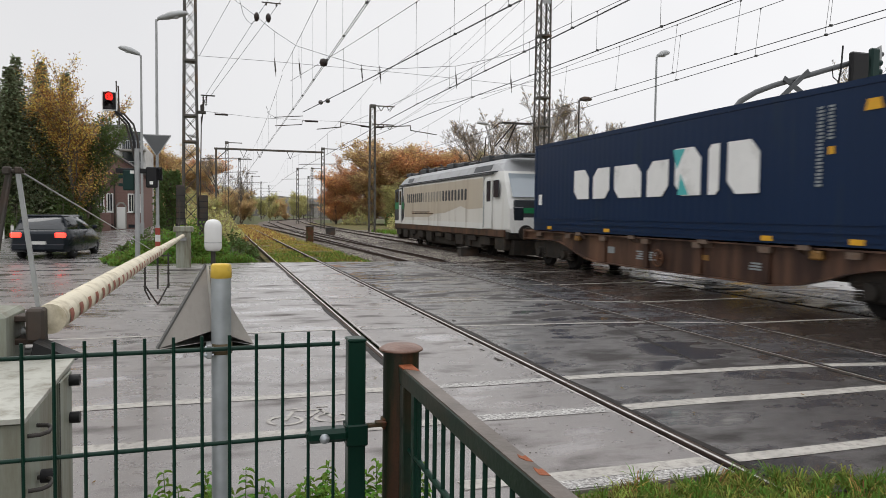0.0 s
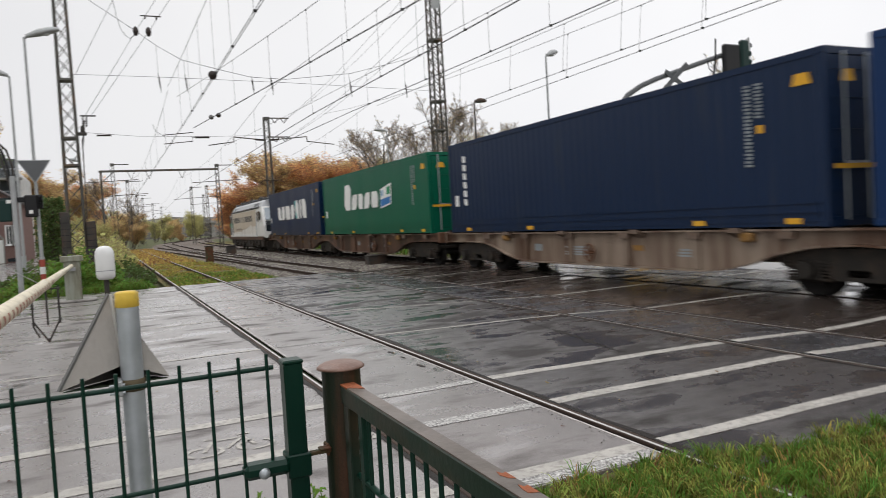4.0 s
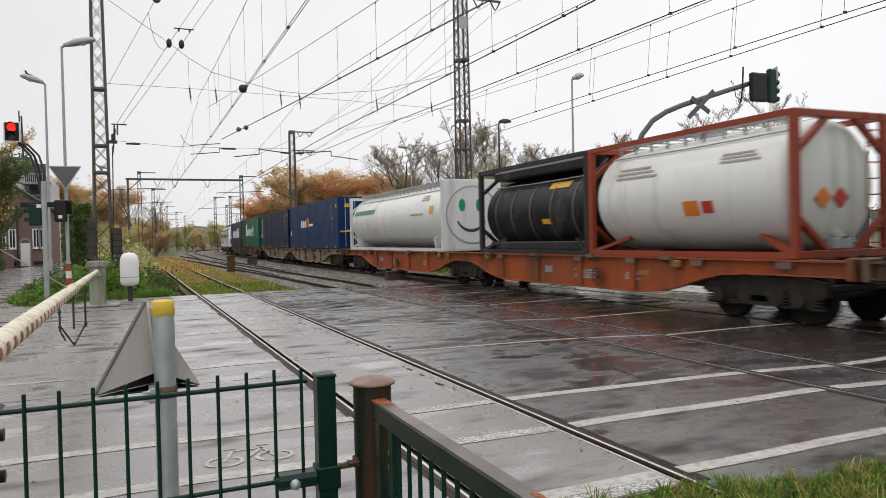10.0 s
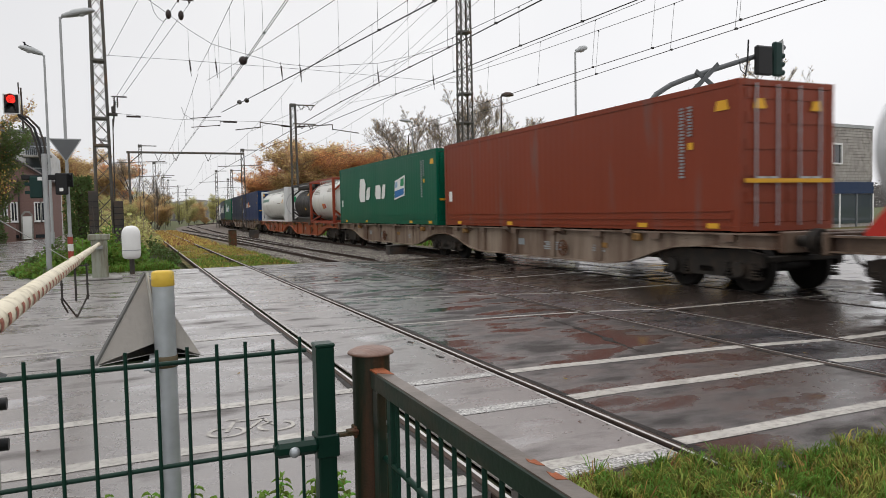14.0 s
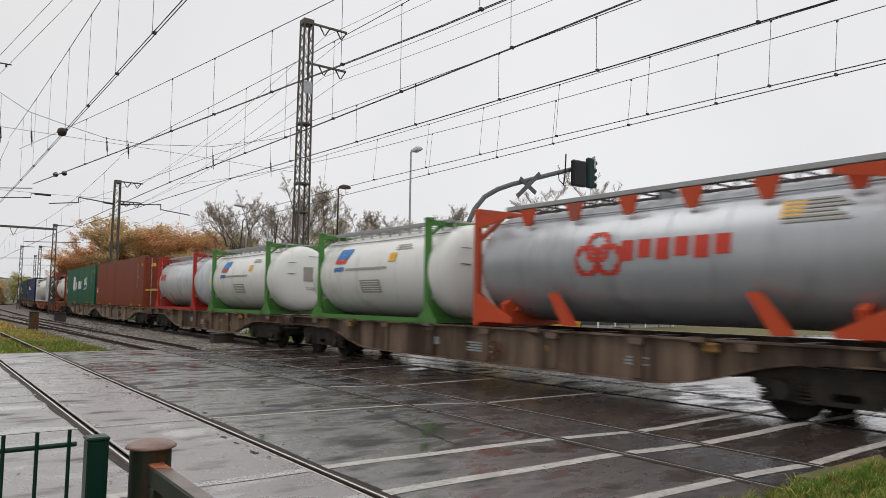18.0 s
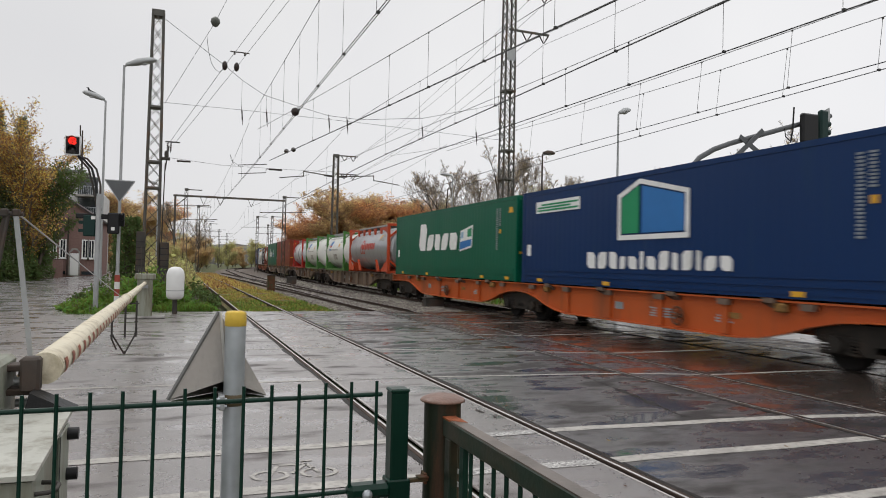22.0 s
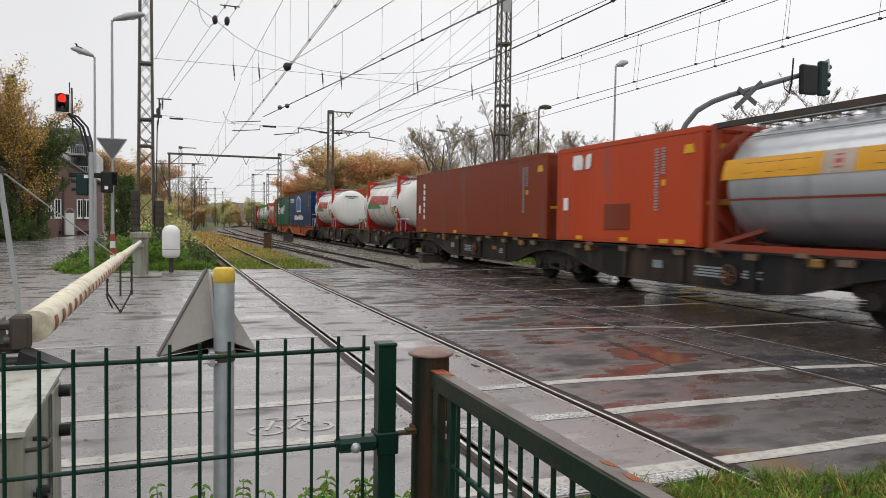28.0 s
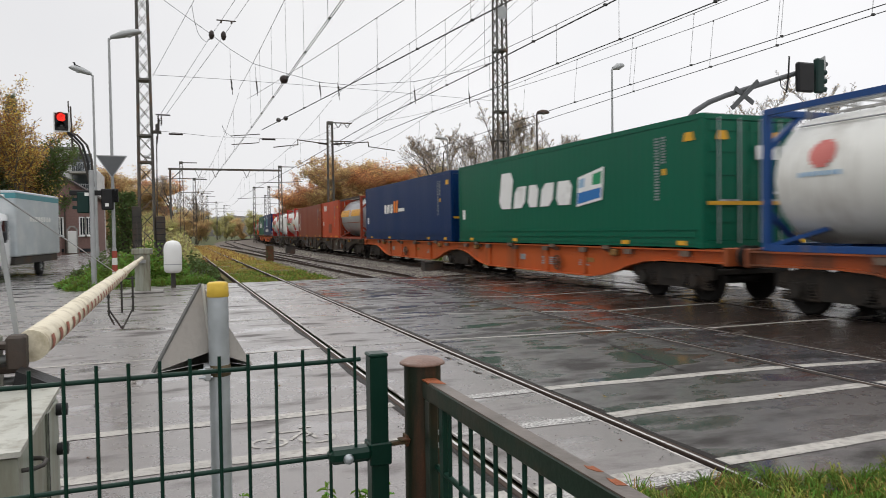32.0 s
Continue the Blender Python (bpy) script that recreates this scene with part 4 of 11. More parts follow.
# ---- lattice masts ----
def lattice_mast(x, y, h, w0, w1, label, pitch=0.62, panel=True, n_max=40, name="lattice_mast"):
    m = thing(name, pose(x, y, 0), label, "catenary mast", "lattice masts")
    n = min(n_max, max(6, int(h / pitch)))

    def w(z):
        return w0 + (w1 - w0) * z / h
    for sx in (-1, 1):
        for sy in (-1, 1):
            part("corner_post", MB().bar((sx * w0 / 2, sy * w0 / 2, -0.35), (sx * w1 / 2, sy * w1 / 2, h), 0.075 if w0 > 0.5 else 0.042), MAST, m)
    for face in range(4):
        mb = MB()
        for i in range(n):
            z0, z1 = h * i / n, h * (i + 1) / n
            a, b = (-1, 1) if i % 2 else (1, -1)
            for z_a, z_b, p, q in ((z0, z1, a, b),) + (((z0, z1, b, a),) if pitch > 0.5 else ()):
                u, v = w(z_a) / 2, w(z_b) / 2
                if face < 2:
                    s = 1 if face else -1
                    mb.bar((p * u, s * u, z_a), (q * v, s * v, z_b), 0.035, 0.02)
                else:
                    s = 1 if face == 3 else -1
                    mb.bar((s * u, p * u, z_a), (s * v, q * v, z_b), 0.035, 0.02)
        part("lattice_bracing", mb, MAST, m)
    part("mast_head", MB().box(-w1 / 2 - 0.04, w1 / 2 + 0.04, -w1 / 2 - 0.04, w1 / 2 + 0.04, h - 0.25, h + 0.02, 0.01), MAST, m)
    if panel:
        for z in (h * 0.38, h * 0.47, h * 0.66):
            u = w(z) / 2 + 0.05
            part("mast_collar", MB().box(-u, u, -u, u, z, z + 0.09, 0.01), MAST, m)
    return m


def v_insulators(m, x, y, z):
    for s in (-1, 1):
        part("insulator", MB().cyl((x + s * 0.28, y, z), (x + s * 0.02, y, z - 0.42), 0.035, 0.03, 8), INSULATOR, m)


lm = lattice_mast(-2.95, 32.0, 11.9, 0.62, 0.40, "tall grey lattice steel mast with switch gear and dark counterweights")
for dx, z1 in ((-0.38, 2.75), (0.52, 2.35)):
    part("counterweight", MB().box(dx - 0.17, dx + 0.17, -0.55, -0.2, 0.25, z1, 0.02), DARK_STEEL, lm)
    for k in range(9):
        z = 0.4 + k * 0.24
        if z < z1 - 0.1:
            part("weight_gap", MB().box(dx - 0.176, dx + 0.176, -0.556, -0.194, z, z + 0.025), BLACK, lm)
part("switch_rod", MB().cyl((0.36, -0.3, 0.5), (0.44, -0.3, 5.6), 0.022, n=8).cyl((0.44, -0.3, 5.3), (0.56, -0.3, 6.3), 0.028, n=8), DARK_STEEL, lm)
part("switch_gear", MB().box(0.3, 0.62, -0.36, -0.2, 5.72, 5.84, 0.02).box(0.4, 0.56, -0.36, -0.22, 5.84, 6.1, 0.03).box(0.42, 0.98, -0.32, -0.25, 6.46, 6.51, 0.01), DARK_STEEL, lm)
for dx in (0.5, 0.62):
    ins = MB().cyl((dx, -0.28, 6.05), (dx + 0.03, -0.28, 6.48), 0.018, n=6)
    for q in range(5):
        ins.lathe([(0.02, -0.02), (0.055, 0.0), (0.02, 0.02)][::-1], (dx + 0.01, -0.28, 6.12 + 0.07 * q), "z", 8)
    part("insulator", ins, INSULATOR, lm)
rm = lattice_mast(13.3, 32.5, 15.7, 0.62, 0.46, "very tall lattice steel mast with two feeder arms", pitch=0.6)
for z in (13.55, 15.62):
    part("feeder_arm", MB().bar((0, 0, z), (2.25, 0, z - 0.02), 0.1, 0.09), MAST, rm)
    v_insulators(rm, 1.0, 0, z - 0.04)
    v_insulators(rm, 1.95, 0, z - 0.04)
part("sign_plate", MB().box(-0.22, 0.22, -0.34, -0.32, 11.9, 12.5, 0.004), GALV_DULL, rm)
mm = lattice_mast(11.97, 66.9, 11.87, 0.56, 0.44, "tall lattice steel mast behind the train with cross arms", pitch=0.73, panel=False)
for z in (11.8, 10.07):
    part("feeder_arm", MB().bar((0, 0, z), (2.1, 0, z), 0.11, 0.1), MAST, mm)
    v_insulators(mm, 0.8, 0, z - 0.04)
    v_insulators(mm, 1.65, 0, z - 0.04)
for sx, x1, x2 in ((-1, -3.0, -5.2), (1, 3.7, 6.3)):
    part("cantilever", MB().cyl((sx * 0.3, 0, 9.8), (x1, 0, 10.1), 0.05, n=8).cyl((x1, 0, 10.1), (x1, 0, 9.6), 0.045, n=8).cyl((x1, 0, 9.66), (x2, 0, 9.36), 0.045, n=8), MAST, mm)
    part("insulator", MB().cyl((sx * 0.35, 0, 9.8), (sx * 1.1, 0, 9.86), 0.09, n=10), INSULATOR, mm)
for x, y, h in ((9.2, 80.5, 8.9), (12.6, 118, 9.0), (10.5, 120, 9.0), (15.8, 150, 9.2), (-1.0, 82, 9.3), (0.8, 100, 8.8), (3.2, 140, 9.0), (5.0, 160, 9.5), (8.5, 190, 9.5), (12.0, 215, 9.5)):
    fm = lattice_mast(x, y, h, 0.4, 0.3, "distant grey lattice catenary mast", pitch=0.7, panel=False, n_max=12)
    part("arm", MB().bar((0, 0, h - 0.1), (1.6, 0, h - 0.1), 0.09).bar((-2.6, 0, h - 1.9), (2.4, 0, h - 1.7), 0.07), MAST, fm)
gb = thing("signal_gantry", pose(0, 80, 0), "dark tubular gantry beam across the tracks", "gantry")
part("post", MB().cyl((-2.1, 0, -0.3), (-2.1, 0, 8.4), 0.11, n=10), MAST, gb)
part("beam", MB().box(-2.3, 9.2, -0.13, 0.13, 8.25, 8.45, 0.02), MAST, gb)
part("brace", MB().bar((-2.1, 0, 7.2), (-0.9, 0, 8.3), 0.09), MAST, gb)
for x in (0.7, 2.4, 5.6):
    part("hanger", MB().bar((x - 0.35, 0, 8.3), (x, 0, 7.5), 0.05).bar((x + 0.35, 0, 8.3), (x, 0, 7.5), 0.05), MAST, gb)


# ---- overhead wires ----
def sag(y, y0, y1, top, low):
    u = (y - y0) / (y1 - y0) * 2 - 1
    return low + (top - low) * u * u


def strung(pts, r, n=5):
    return MB().pipe(pts, r, n)


def overhead(name, plan, zc, spans, drops, label, lean=0.0, line=None):
    """Contact wires, messenger and droppers; plan is the wire's (y, x), spans are (y0, y1, support height, lowest height)."""
    t = thing(name, pose(0, 0, 0), label, "overhead line", "overhead lines")
    py, px = [p[0] for p in plan], [p[1] for p in plan]

    def at(y, z, dx=0.0):
        x = float(np.interp(y, py, px))
        if line is not None and y > py[-1]:
            x += on_line(line, y)[0] - on_line(line, py[-1])[0]
        return (x + dx, y, z)
    y0, y1 = spans[0][0], spans[-1][1]
    ys = np.arange(y0, y1 + 0.1, 4.0)
    part("contact_wire", strung([at(y, zc) for y in ys], 0.0075), WIRE, t)
    part("contact_wire", strung([at(y, zc + 0.012, 0.05) for y in ys], 0.0075), WIRE, t)
    for a, b, top, low in spans:
        part("messenger_wire", strung([at(y, sag(y, a, b, top, low), lean) for y in np.linspace(a, b, 15)], 0.008), WIRE, t)
    a, b, top, low = spans[0]
    for y in drops:
        z = sag(y, a, b, top, low)
        d = strung([at(y, z, lean), at(y, zc + 0.05)], 0.0045, 4)
        p = at(y, zc)
        d.box(p[0] - 0.006, p[0] + 0.056, y - 0.018, y + 0.018, zc - 0.008, zc + 0.035)
        d.box(p[0] + lean - 0.009, p[0] + lean + 0.009, y - 0.018, y + 0.018, z - 0.03, z + 0.01)
        part("dropper", d, WIRE, t)
    for a, b, top, low in spans[1:]:
        for y in np.arange(a + 3, min(b, 90) - 2, 6.0):
            part("dropper", strung([at(y, sag(y, a, b, top, low), lean), at(y, zc)], 0.006, 4), WIRE, t)


overhead("overhead_line", [(-24, 0.68), (9, 0.72), (27, 0.79), (130, 0.75)], 5.5, [(-24, 32, 7.75, 7.32), (32, 80, 7.6, 6.7), (80, 130, 7.4, 6.6)], (7.5, 10.8, 13.2, 15.8, 18.4, 21.2, 24.2, 27.4), "contact wire with messenger and droppers over the disused track")
overhead("overhead_line", [(-24, 6.9), (8, 3.83), (20.5, 2.23), (30, 0.95)], 5.5, [(-24, 30, 7.0, 6.63)], (4.2, 7.2, 10.3, 12.5, 14.8, 16.9, 19.6, 22.8), "contact wire leaning across to the disused track")
overhead("overhead_line", [(-24, 5.5), (7.3, 5.18), (16, 5.0), (25.5, 4.72), (46, 4.9)], 5.5, [(-24, 32, 7.6, 7.12), (32, 80, 7.5, 6.7), (80, 140, 7.4, 6.6), (140, 200, 7.4, 6.6)], (5.0, 8.0, 10.95, 13.5, 15.8, 18.2, 21.0, 24.4), "contact wire with messenger and droppers over the middle track", line=LINE2)
overhead("overhead_line", [(-24, 8.6), (5, 7.11), (12.8, 6.68), (24.4, 5.92), (46, 5.0)], 5.5, [(-24, 46, 6.9, 6.4)], (5.2, 7.9, 10.2, 12.8, 15.1, 18.4, 22.4), "contact wire of the crossover between two tracks")
overhead("overhead_line", [(-24, 10.3), (4.7, 9.96), (9, 9.79), (20.8, 9.63), (32, 9.8)], 5.5, [(-24, 32, 7.1, 6.70), (32, 80, 7.4, 6.6), (80, 140, 7.4, 6.6), (140, 200, 7.4, 6.6)], (6.6, 9.1, 11.6, 14.3, 16.7, 19.5, 23.0), "contact wire with messenger and droppers over the train's track", lean=0.12, line=LINE3)
overhead("overhead_line", [(-42, 10.0), (7.8, 10.15), (16.5, 10.34), (46, 11.1)], 5.5, [(-42, 46, 8.88, 6.44)], (5.6, 7.8, 9.9, 12.2, 14.3, 17.5), "second contact wire leading to the next section", lean=0.12)
ff = thing("feeder_lines", pose(0, 0, 0), "thin feeder wires strung between the tall masts", "overhead line")
for x, z in ((14.3, 13.0), (15.25, 13.0), (14.3, 15.1), (15.25, 15.1)):
    part("feeder_wire", strung([(x, y, sag(y, -28, 32.5, z, z - 1.2)) for y in np.linspace(-28, 32.5, 14)], 0.010), WIRE, ff)
    part("feeder_wire", strung([(x + (13.4 - x) * u, 32.5 + 34.4 * u, z + ((11.4 if z > 14 else 9.7) - z) * u - 0.6 * math.sin(math.pi * u)) for u in np.linspace(0, 1, 8)], 0.010), WIRE, ff)
KNOT_GREY = mat("grey_green_insulator", (0.11, 0.115, 0.1), 0.35, var=0.2, scale=6)
cs = thing("cross_span", pose(0, 32, 0), "cross-span wires with hanging insulators between two masts", "overhead line")
part("upper_span", strung([(-2.8, 0, 11.7), (-0.26, 0, 9.96), (0.45, 0, 9.43), (1.4, 0, 8.88), (2.7, 0, 8.57), (4.2, 0, 8.25), (5.7, 0, 8.2), (8.7, 0, 8.55), (11.5, 0, 9.3), (13.1, 0.5, 9.9)], 0.010), WIRE, cs)
part("lower_span", strung([(-2.8, 0, 8.15), (0.46, 0, 8.14), (6, 0, 8.05), (13.1, 0.5, 7.95)], 0.008), WIRE, cs)
for x, z0 in ((0.46, 9.4), (1.5, 8.85), (4.23, 8.24), (5.06, 8.22), (8.65, 8.54), (11.4, 9.25)):
    part("hanger_wire", strung([(x, 0, z0), (x, 0, 8.27)], 0.006), WIRE, cs)
    rod = MB().cyl((x, 0, 8.3), (x + 0.07, 0, 7.5), 0.012, n=6)
    for q in range(9):
        u = q / 8
        rod.lathe([(0.016, -0.024), (0.043, 0.0), (0.016, 0.024)][::-1], (x + 0.02 + 0.035 * u, 0, 8.12 - 0.4 * u), "z", 8)
    part("insulator", rod, INSULATOR, cs)
for x in (-0.29, 0.19):
    part("wire_knot", MB().lathe([(0.0, -0.2), (0.07, -0.15), (0.115, -0.02), (0.1, 0.1), (0.04, 0.19), (0.0, 0.2)][::-1], (x, -0.3, 9.88), "z", 12), INSULATOR, cs)
part("spreader", MB().box(-0.08, 0.7, -0.32, -0.28, 10.5, 10.54).cyl((0.1, -0.3, 10.4), (0.1, -0.3, 10.52), 0.035, n=6).cyl((0.52, -0.3, 10.4), (0.52, -0.3, 10.52), 0.035, n=6), DARK_STEEL, cs)
for x, up in ((-0.29, 0.0), (0.19, -0.06)):
    part("stay_wire", strung([(-2.33 + 0.22 * (x > 0), -0.3, 6.52), (x, -0.3, 9.88), (x + 1.65, -3.0, 12.0 + up), (x + 8.25, -13.8, 20.5 + up)], 0.009), WIRE, cs)
part("stay_wire", strung([(-2.6, 0, 8.12), (-0.73, -0.5, 11.62), (-0.38, -1.5, 12.2), (2.4, -9.0, 17.0)], 0.009), WIRE, cs)
part("wire_knot", MB().lathe([(0.0, -0.23), (0.12, -0.16), (0.2, -0.02), (0.17, 0.12), (0.06, 0.21), (0.0, 0.22)][::-1], (-0.73, -0.5, 11.62), "z", 14), KNOT_GREY, cs)
part("jumper", strung([(-1.04, -0.3, 11.02), (-0.96, -0.3, 10.44), (-0.83, -0.3, 9.93), (-0.68, -0.3, 9.7), (-0.51, -0.3, 9.58), (-0.29, -0.3, 9.76)], 0.010), WIRE, cs)
bl = solo("line_ball", MB().lathe([(0.0, -0.11), (0.08, -0.08), (0.11, 0.0), (0.08, 0.08), (0.0, 0.11)][::-1], (0.75, 18.8, 5.53), "z", 14), INSULATOR, "dark round knot insulator on the contact wire", "insulator")
s2 = thing("cross_span", pose(0, 46.5, 0), "horizontal cross wire with registration arms at the second mast", "overhead line")
part("cross_wire", strung([(-2.6, -14.4, 5.9), (0.5, 0, 7.55), (4.3, 0, 7.55), (7.6, 0, 7.6)], 0.009), WIRE, s2)
part("registration_arm", MB().pipe([(1.49, 0, 7.63), (3.27, 0, 7.8)], 0.026, 8), DARK_STEEL, s2)
part("registration_arm", MB().pipe([(1.54, 0, 7.1), (3.21, 0, 7.26), (3.23, 0, 7.5), (3.4, 0, 7.5)], 0.026, 8), DARK_STEEL, s2)
for x0, x1, z in ((3.4, 4.22, 7.49), (-2.06, -1.28, 7.63)):
    part("insulator", MB().cyl((x0, 0, z), (x1, 0, z), 0.055, n=8), INSULATOR, s2)
part("drop_loop", strung([(1.3, 0, 7.6), (1.0, 0, 8.3), (1.1, 0, 7.9), (1.7, 0, 7.5)], 0.009), WIRE, s2)
part("wire_knot", MB().lathe([(0.0, -0.2), (0.12, 0.0), (0.0, 0.2)][::-1], (3.05, -10, 7.2), "y", 10), INSULATOR, s2)
part("wire_knot", MB().lathe([(0.0, -0.2), (0.12, 0.0), (0.0, 0.2)][::-1], (3.4, -10, 7.3), "y", 10), INSULATOR, s2)


# ---- street lamps and road signals ----
def street_lamp(x, y, h, arm, label, head=0.75, tilt=0.26, metal=None):
    metal = metal or GALV_DULL
    m = thing("street_lamp", pose(x, y, 0), label, "street lamp", "street lamps")
    part("pole", MB().cyl((0, 0, -0.1), (0, 0, 1.2), 0.075, n=14).cyl((0, 0, 1.2), (0, 0, h), 0.055, 0.035, 14), metal, m)
    d = 1 if arm > 0 else -1
    part("arm", MB().cyl((0, 0, h - 0.04), (arm * 0.3, 0, h + 0.05), 0.034, n=8), metal, m)
    hd, ny, rows = MB(), 12, []
    x0 = arm * 0.2
    for u, w, top, low in ((-0.04, 0.045, 0.06, -0.05), (0.12, 0.08, 0.1, -0.07), (0.35, 0.16, 0.16, -0.08), (0.7, 0.19, 0.15, -0.07), (0.92, 0.15, 0.1, -0.05), (1.02, 0.06, 0.03, -0.02)):
        cx, cz = x0 + d * u * (head + 0.12), h + 0.04 + tilt * u * (head + 0.12)
        rows.append([(cx, w * math.cos(t), cz + (top if math.sin(t) > 0 else -low) * math.sin(t)) for t in [2 * math.pi * i / ny for i in range(ny)]])
    hd.add([p for r in rows for p in r], [(k * ny + i, k * ny + (i + 1) % ny, (k + 1) * ny + (i + 1) % ny, (k + 1) * ny + i)[::d] for k in range(5) for i in range(ny)], True)
    part("lamp_head", hd, metal, m)
    part("lamp_glass", MB().lathe([(0.0, -0.09), (0.08, -0.075), (0.13, -0.03), (0.14, 0.01)], (x0 + d * head * 0.66, 0, h + 0.03 + tilt * head * 0.66), "z", 14), GLASS_LAMP, m)
    return m


GLASS_LAMP = glass("frosted_lamp_glass", (0.5, 0.52, 0.53), 0.3)
street_lamp(-3.71, 24.9, 7.75, 0.35, "tall galvanised street lamp beside the crossing")
street_lamp(-4.65, 30.0, 7.6, -0.3, "galvanised street lamp by the side street", 0.6)
street_lamp(-3.4, 62.0, 7.6, -0.3, "far street lamp beside the railway", 0.6)
sl = street_lamp(14.05, 24.0, 7.75, 0.2, "slender street lamp with a round-headed lantern", 0.35)
part("detector", MB().box(-0.3, 0.12, -0.24, -0.08, 2.52, 2.78, 0.03), BLACK, sl, "black traffic detector")
part("detector_frame", MB().prism([(-0.02, 2.43), (0.24, 2.43), (0.24, 2.87), (-0.02, 2.87)], "y", -0.07, -0.04).box(0.2, 0.42, -0.2, -0.06, 2.62, 2.72, 0.02), WHITE_PAINT, sl, "white plate behind the detector")
street_lamp(15.05, 32.0, 7.35, 0.25, "dark street lamp behind the railway", 0.5, 0.02, DARK_STEEL)
street_lamp(18.0, 52.0, 8.6, -0.5, "distant pale street lamp", 0.8, 0.04)

BOARD_EDGE = mat("white_signal_border", (0.7, 0.7, 0.68), 0.5, var=0.05)
RED_GLOW = glow("lit_red_signal", (0.9, 0.03, 0.02), 1.3)
SIGN_DARK = mat("weathered_sign_back", (0.12, 0.125, 0.13), 0.5, 0.3, var=0.15)
SIGN_BACK = mat("grey_sign_back", (0.2, 0.21, 0.22), 0.5, 0.3, var=0.1)
SIGNAL_GREEN = mat("dark_green_signal_housing", (0.008, 0.03, 0.026), 0.45, var=0.15)


def hooded(par, x, y, z, r, m, dy=-1):
    """A round lens with a hood, facing along y."""
    hood = MB()
    n = 14
    for i in range(n):
        a0, a1 = radians(-20 + 220 * i / n), radians(-20 + 220 * (i + 1) / n)
        hood.quad((x + r * math.cos(a0), y, z + r * math.sin(a0)), (x + r * math.cos(a1), y, z + r * math.sin(a1)), (x + r * math.cos(a1) * 0.95, y + dy * r * 1.7, z + r * math.sin(a1)), (x + r * math.cos(a0) * 0.95, y + dy * r * 1.7, z + r * math.sin(a0)))
    part("hood", hood, BLACK, par)
    part("lens", MB().lathe([(0.0, dy * 0.03), (r * 0.7, dy * 0.02), (r * 0.93, 0.0)] if dy < 0 else [(r * 0.93, 0.0), (r * 0.7, 0.02), (0.0, 0.03)], (x, y + dy * 0.005, z), "y", 18), m, par)


DARK_LENS = glass("unlit_signal_lens", (0.03, 0.03, 0.03), 0.15)
tp = thing("traffic_signal", pose(-4.25, 24.3, 0), "crossing signal pole, red light lit on its upper bracket", "traffic signal")
part("pole", MB().cyl((0, 0, -0.1), (0, 0, 3.6), 0.075, n=14), GALV_DULL, tp)
for k, (dx, r) in enumerate(((0.0, 0.035), (0.12, 0.03), (-0.1, 0.03))):
    part("bracket_pipe", MB().pipe([(dx * 0.4, 0.05 * k, 3.1), (dx - 0.1, 0.05 * k, 3.9), (dx - 0.22, 0.05 * k, 4.35), (dx - 0.48, 0.05 * k, 4.65), (-0.62, 0.05 * k, 4.72)], r, 8), DARK_STEEL if k else BLACK, tp)
part("upright_strut", MB().pipe([(-0.5, 0.05, 4.3), (-0.52, 0.05, 5.5)], 0.025, 6).pipe([(-0.56, 0.05, 4.7), (-0.58, 0.05, 5.65)], 0.02, 6), DARK_STEEL, tp)
part("back_board", MB().box(-0.98, -0.55, -0.02, 0.03, 4.72, 5.32, 0.02), BOARD_EDGE, tp, "white-edged signal board")
part("board_face", MB().box(-0.945, -0.585, -0.03, -0.021, 4.76, 5.28, 0.006), BLACK, tp)
hooded(tp, -0.765, -0.035, 5.15, 0.13, RED_GLOW)
part("lens_symbol", MB().bar((-0.84, -0.075, 5.10), (-0.69, -0.075, 5.20), 0.004, 0.016).bar((-0.84, -0.075, 5.15), (-0.70, -0.075, 5.24), 0.004, 0.012).bar((-0.82, -0.075, 5.06), (-0.70, -0.075, 5.13), 0.004, 0.012), BLACK, tp)
hooded(tp, -0.765, -0.035, 4.89, 0.13, DARK_LENS)
for x, z, rz in ((-0.245, 2.72, 1), (0.42, 2.82, -1)):
    part("signal_head", MB().box(x - 0.17, x + 0.17, 0.0, 0.2, z - 0.42, z + 0.22, 0.03), SIGNAL_GREEN if rz > 0 else BLACK, tp)
    for q in (-0.28, -0.03) if rz > 0 else (-0.1, 0.08):
        hooded(tp, x, 0.2, z + q, 0.1, DARK_LENS, 1)
        part("visor", MB().box(x - rz * 0.3, x - rz * 0.16, 0.05, 0.16, z + q - 0.02, z + q + 0.08, 0.01), SIGNAL_GREEN if rz > 0 else BLACK, tp)
part("mount_bar", MB().box(-0.62, 0.6, 0.03, 0.16, 2.84, 2.99, 0.02), BLACK, tp)
part("small_label", MB().box(-0.2, -0.08, -0.005, 0.0, 2.82, 2.92), WHITE_PAINT, tp)
part("small_label", MB().box(0.36, 0.46, -0.005, 0.0, 2.5, 2.6), WHITE_PAINT, tp)
ys_ = thing("give_way_sign", pose(-3.71, 24.85, 0), "grey back of a triangular give-way sign on the lamp pole", "road sign")
part("plate", MB().prism([(-0.42, 4.08), (0.42, 4.08), (0.0, 3.42)], "y", -0.11, -0.095), SIGN_DARK, ys_)
part("rim", MB().bar((-0.43, -0.1, 4.085), (0.43, -0.1, 4.085), 0.03, 0.03).bar((-0.42, -0.1, 4.07), (0, -0.1, 3.41), 0.03, 0.03).bar((0.42, -0.1, 4.07), (0, -0.1, 3.41), 0.03, 0.03), GALV_DULL, ys_)
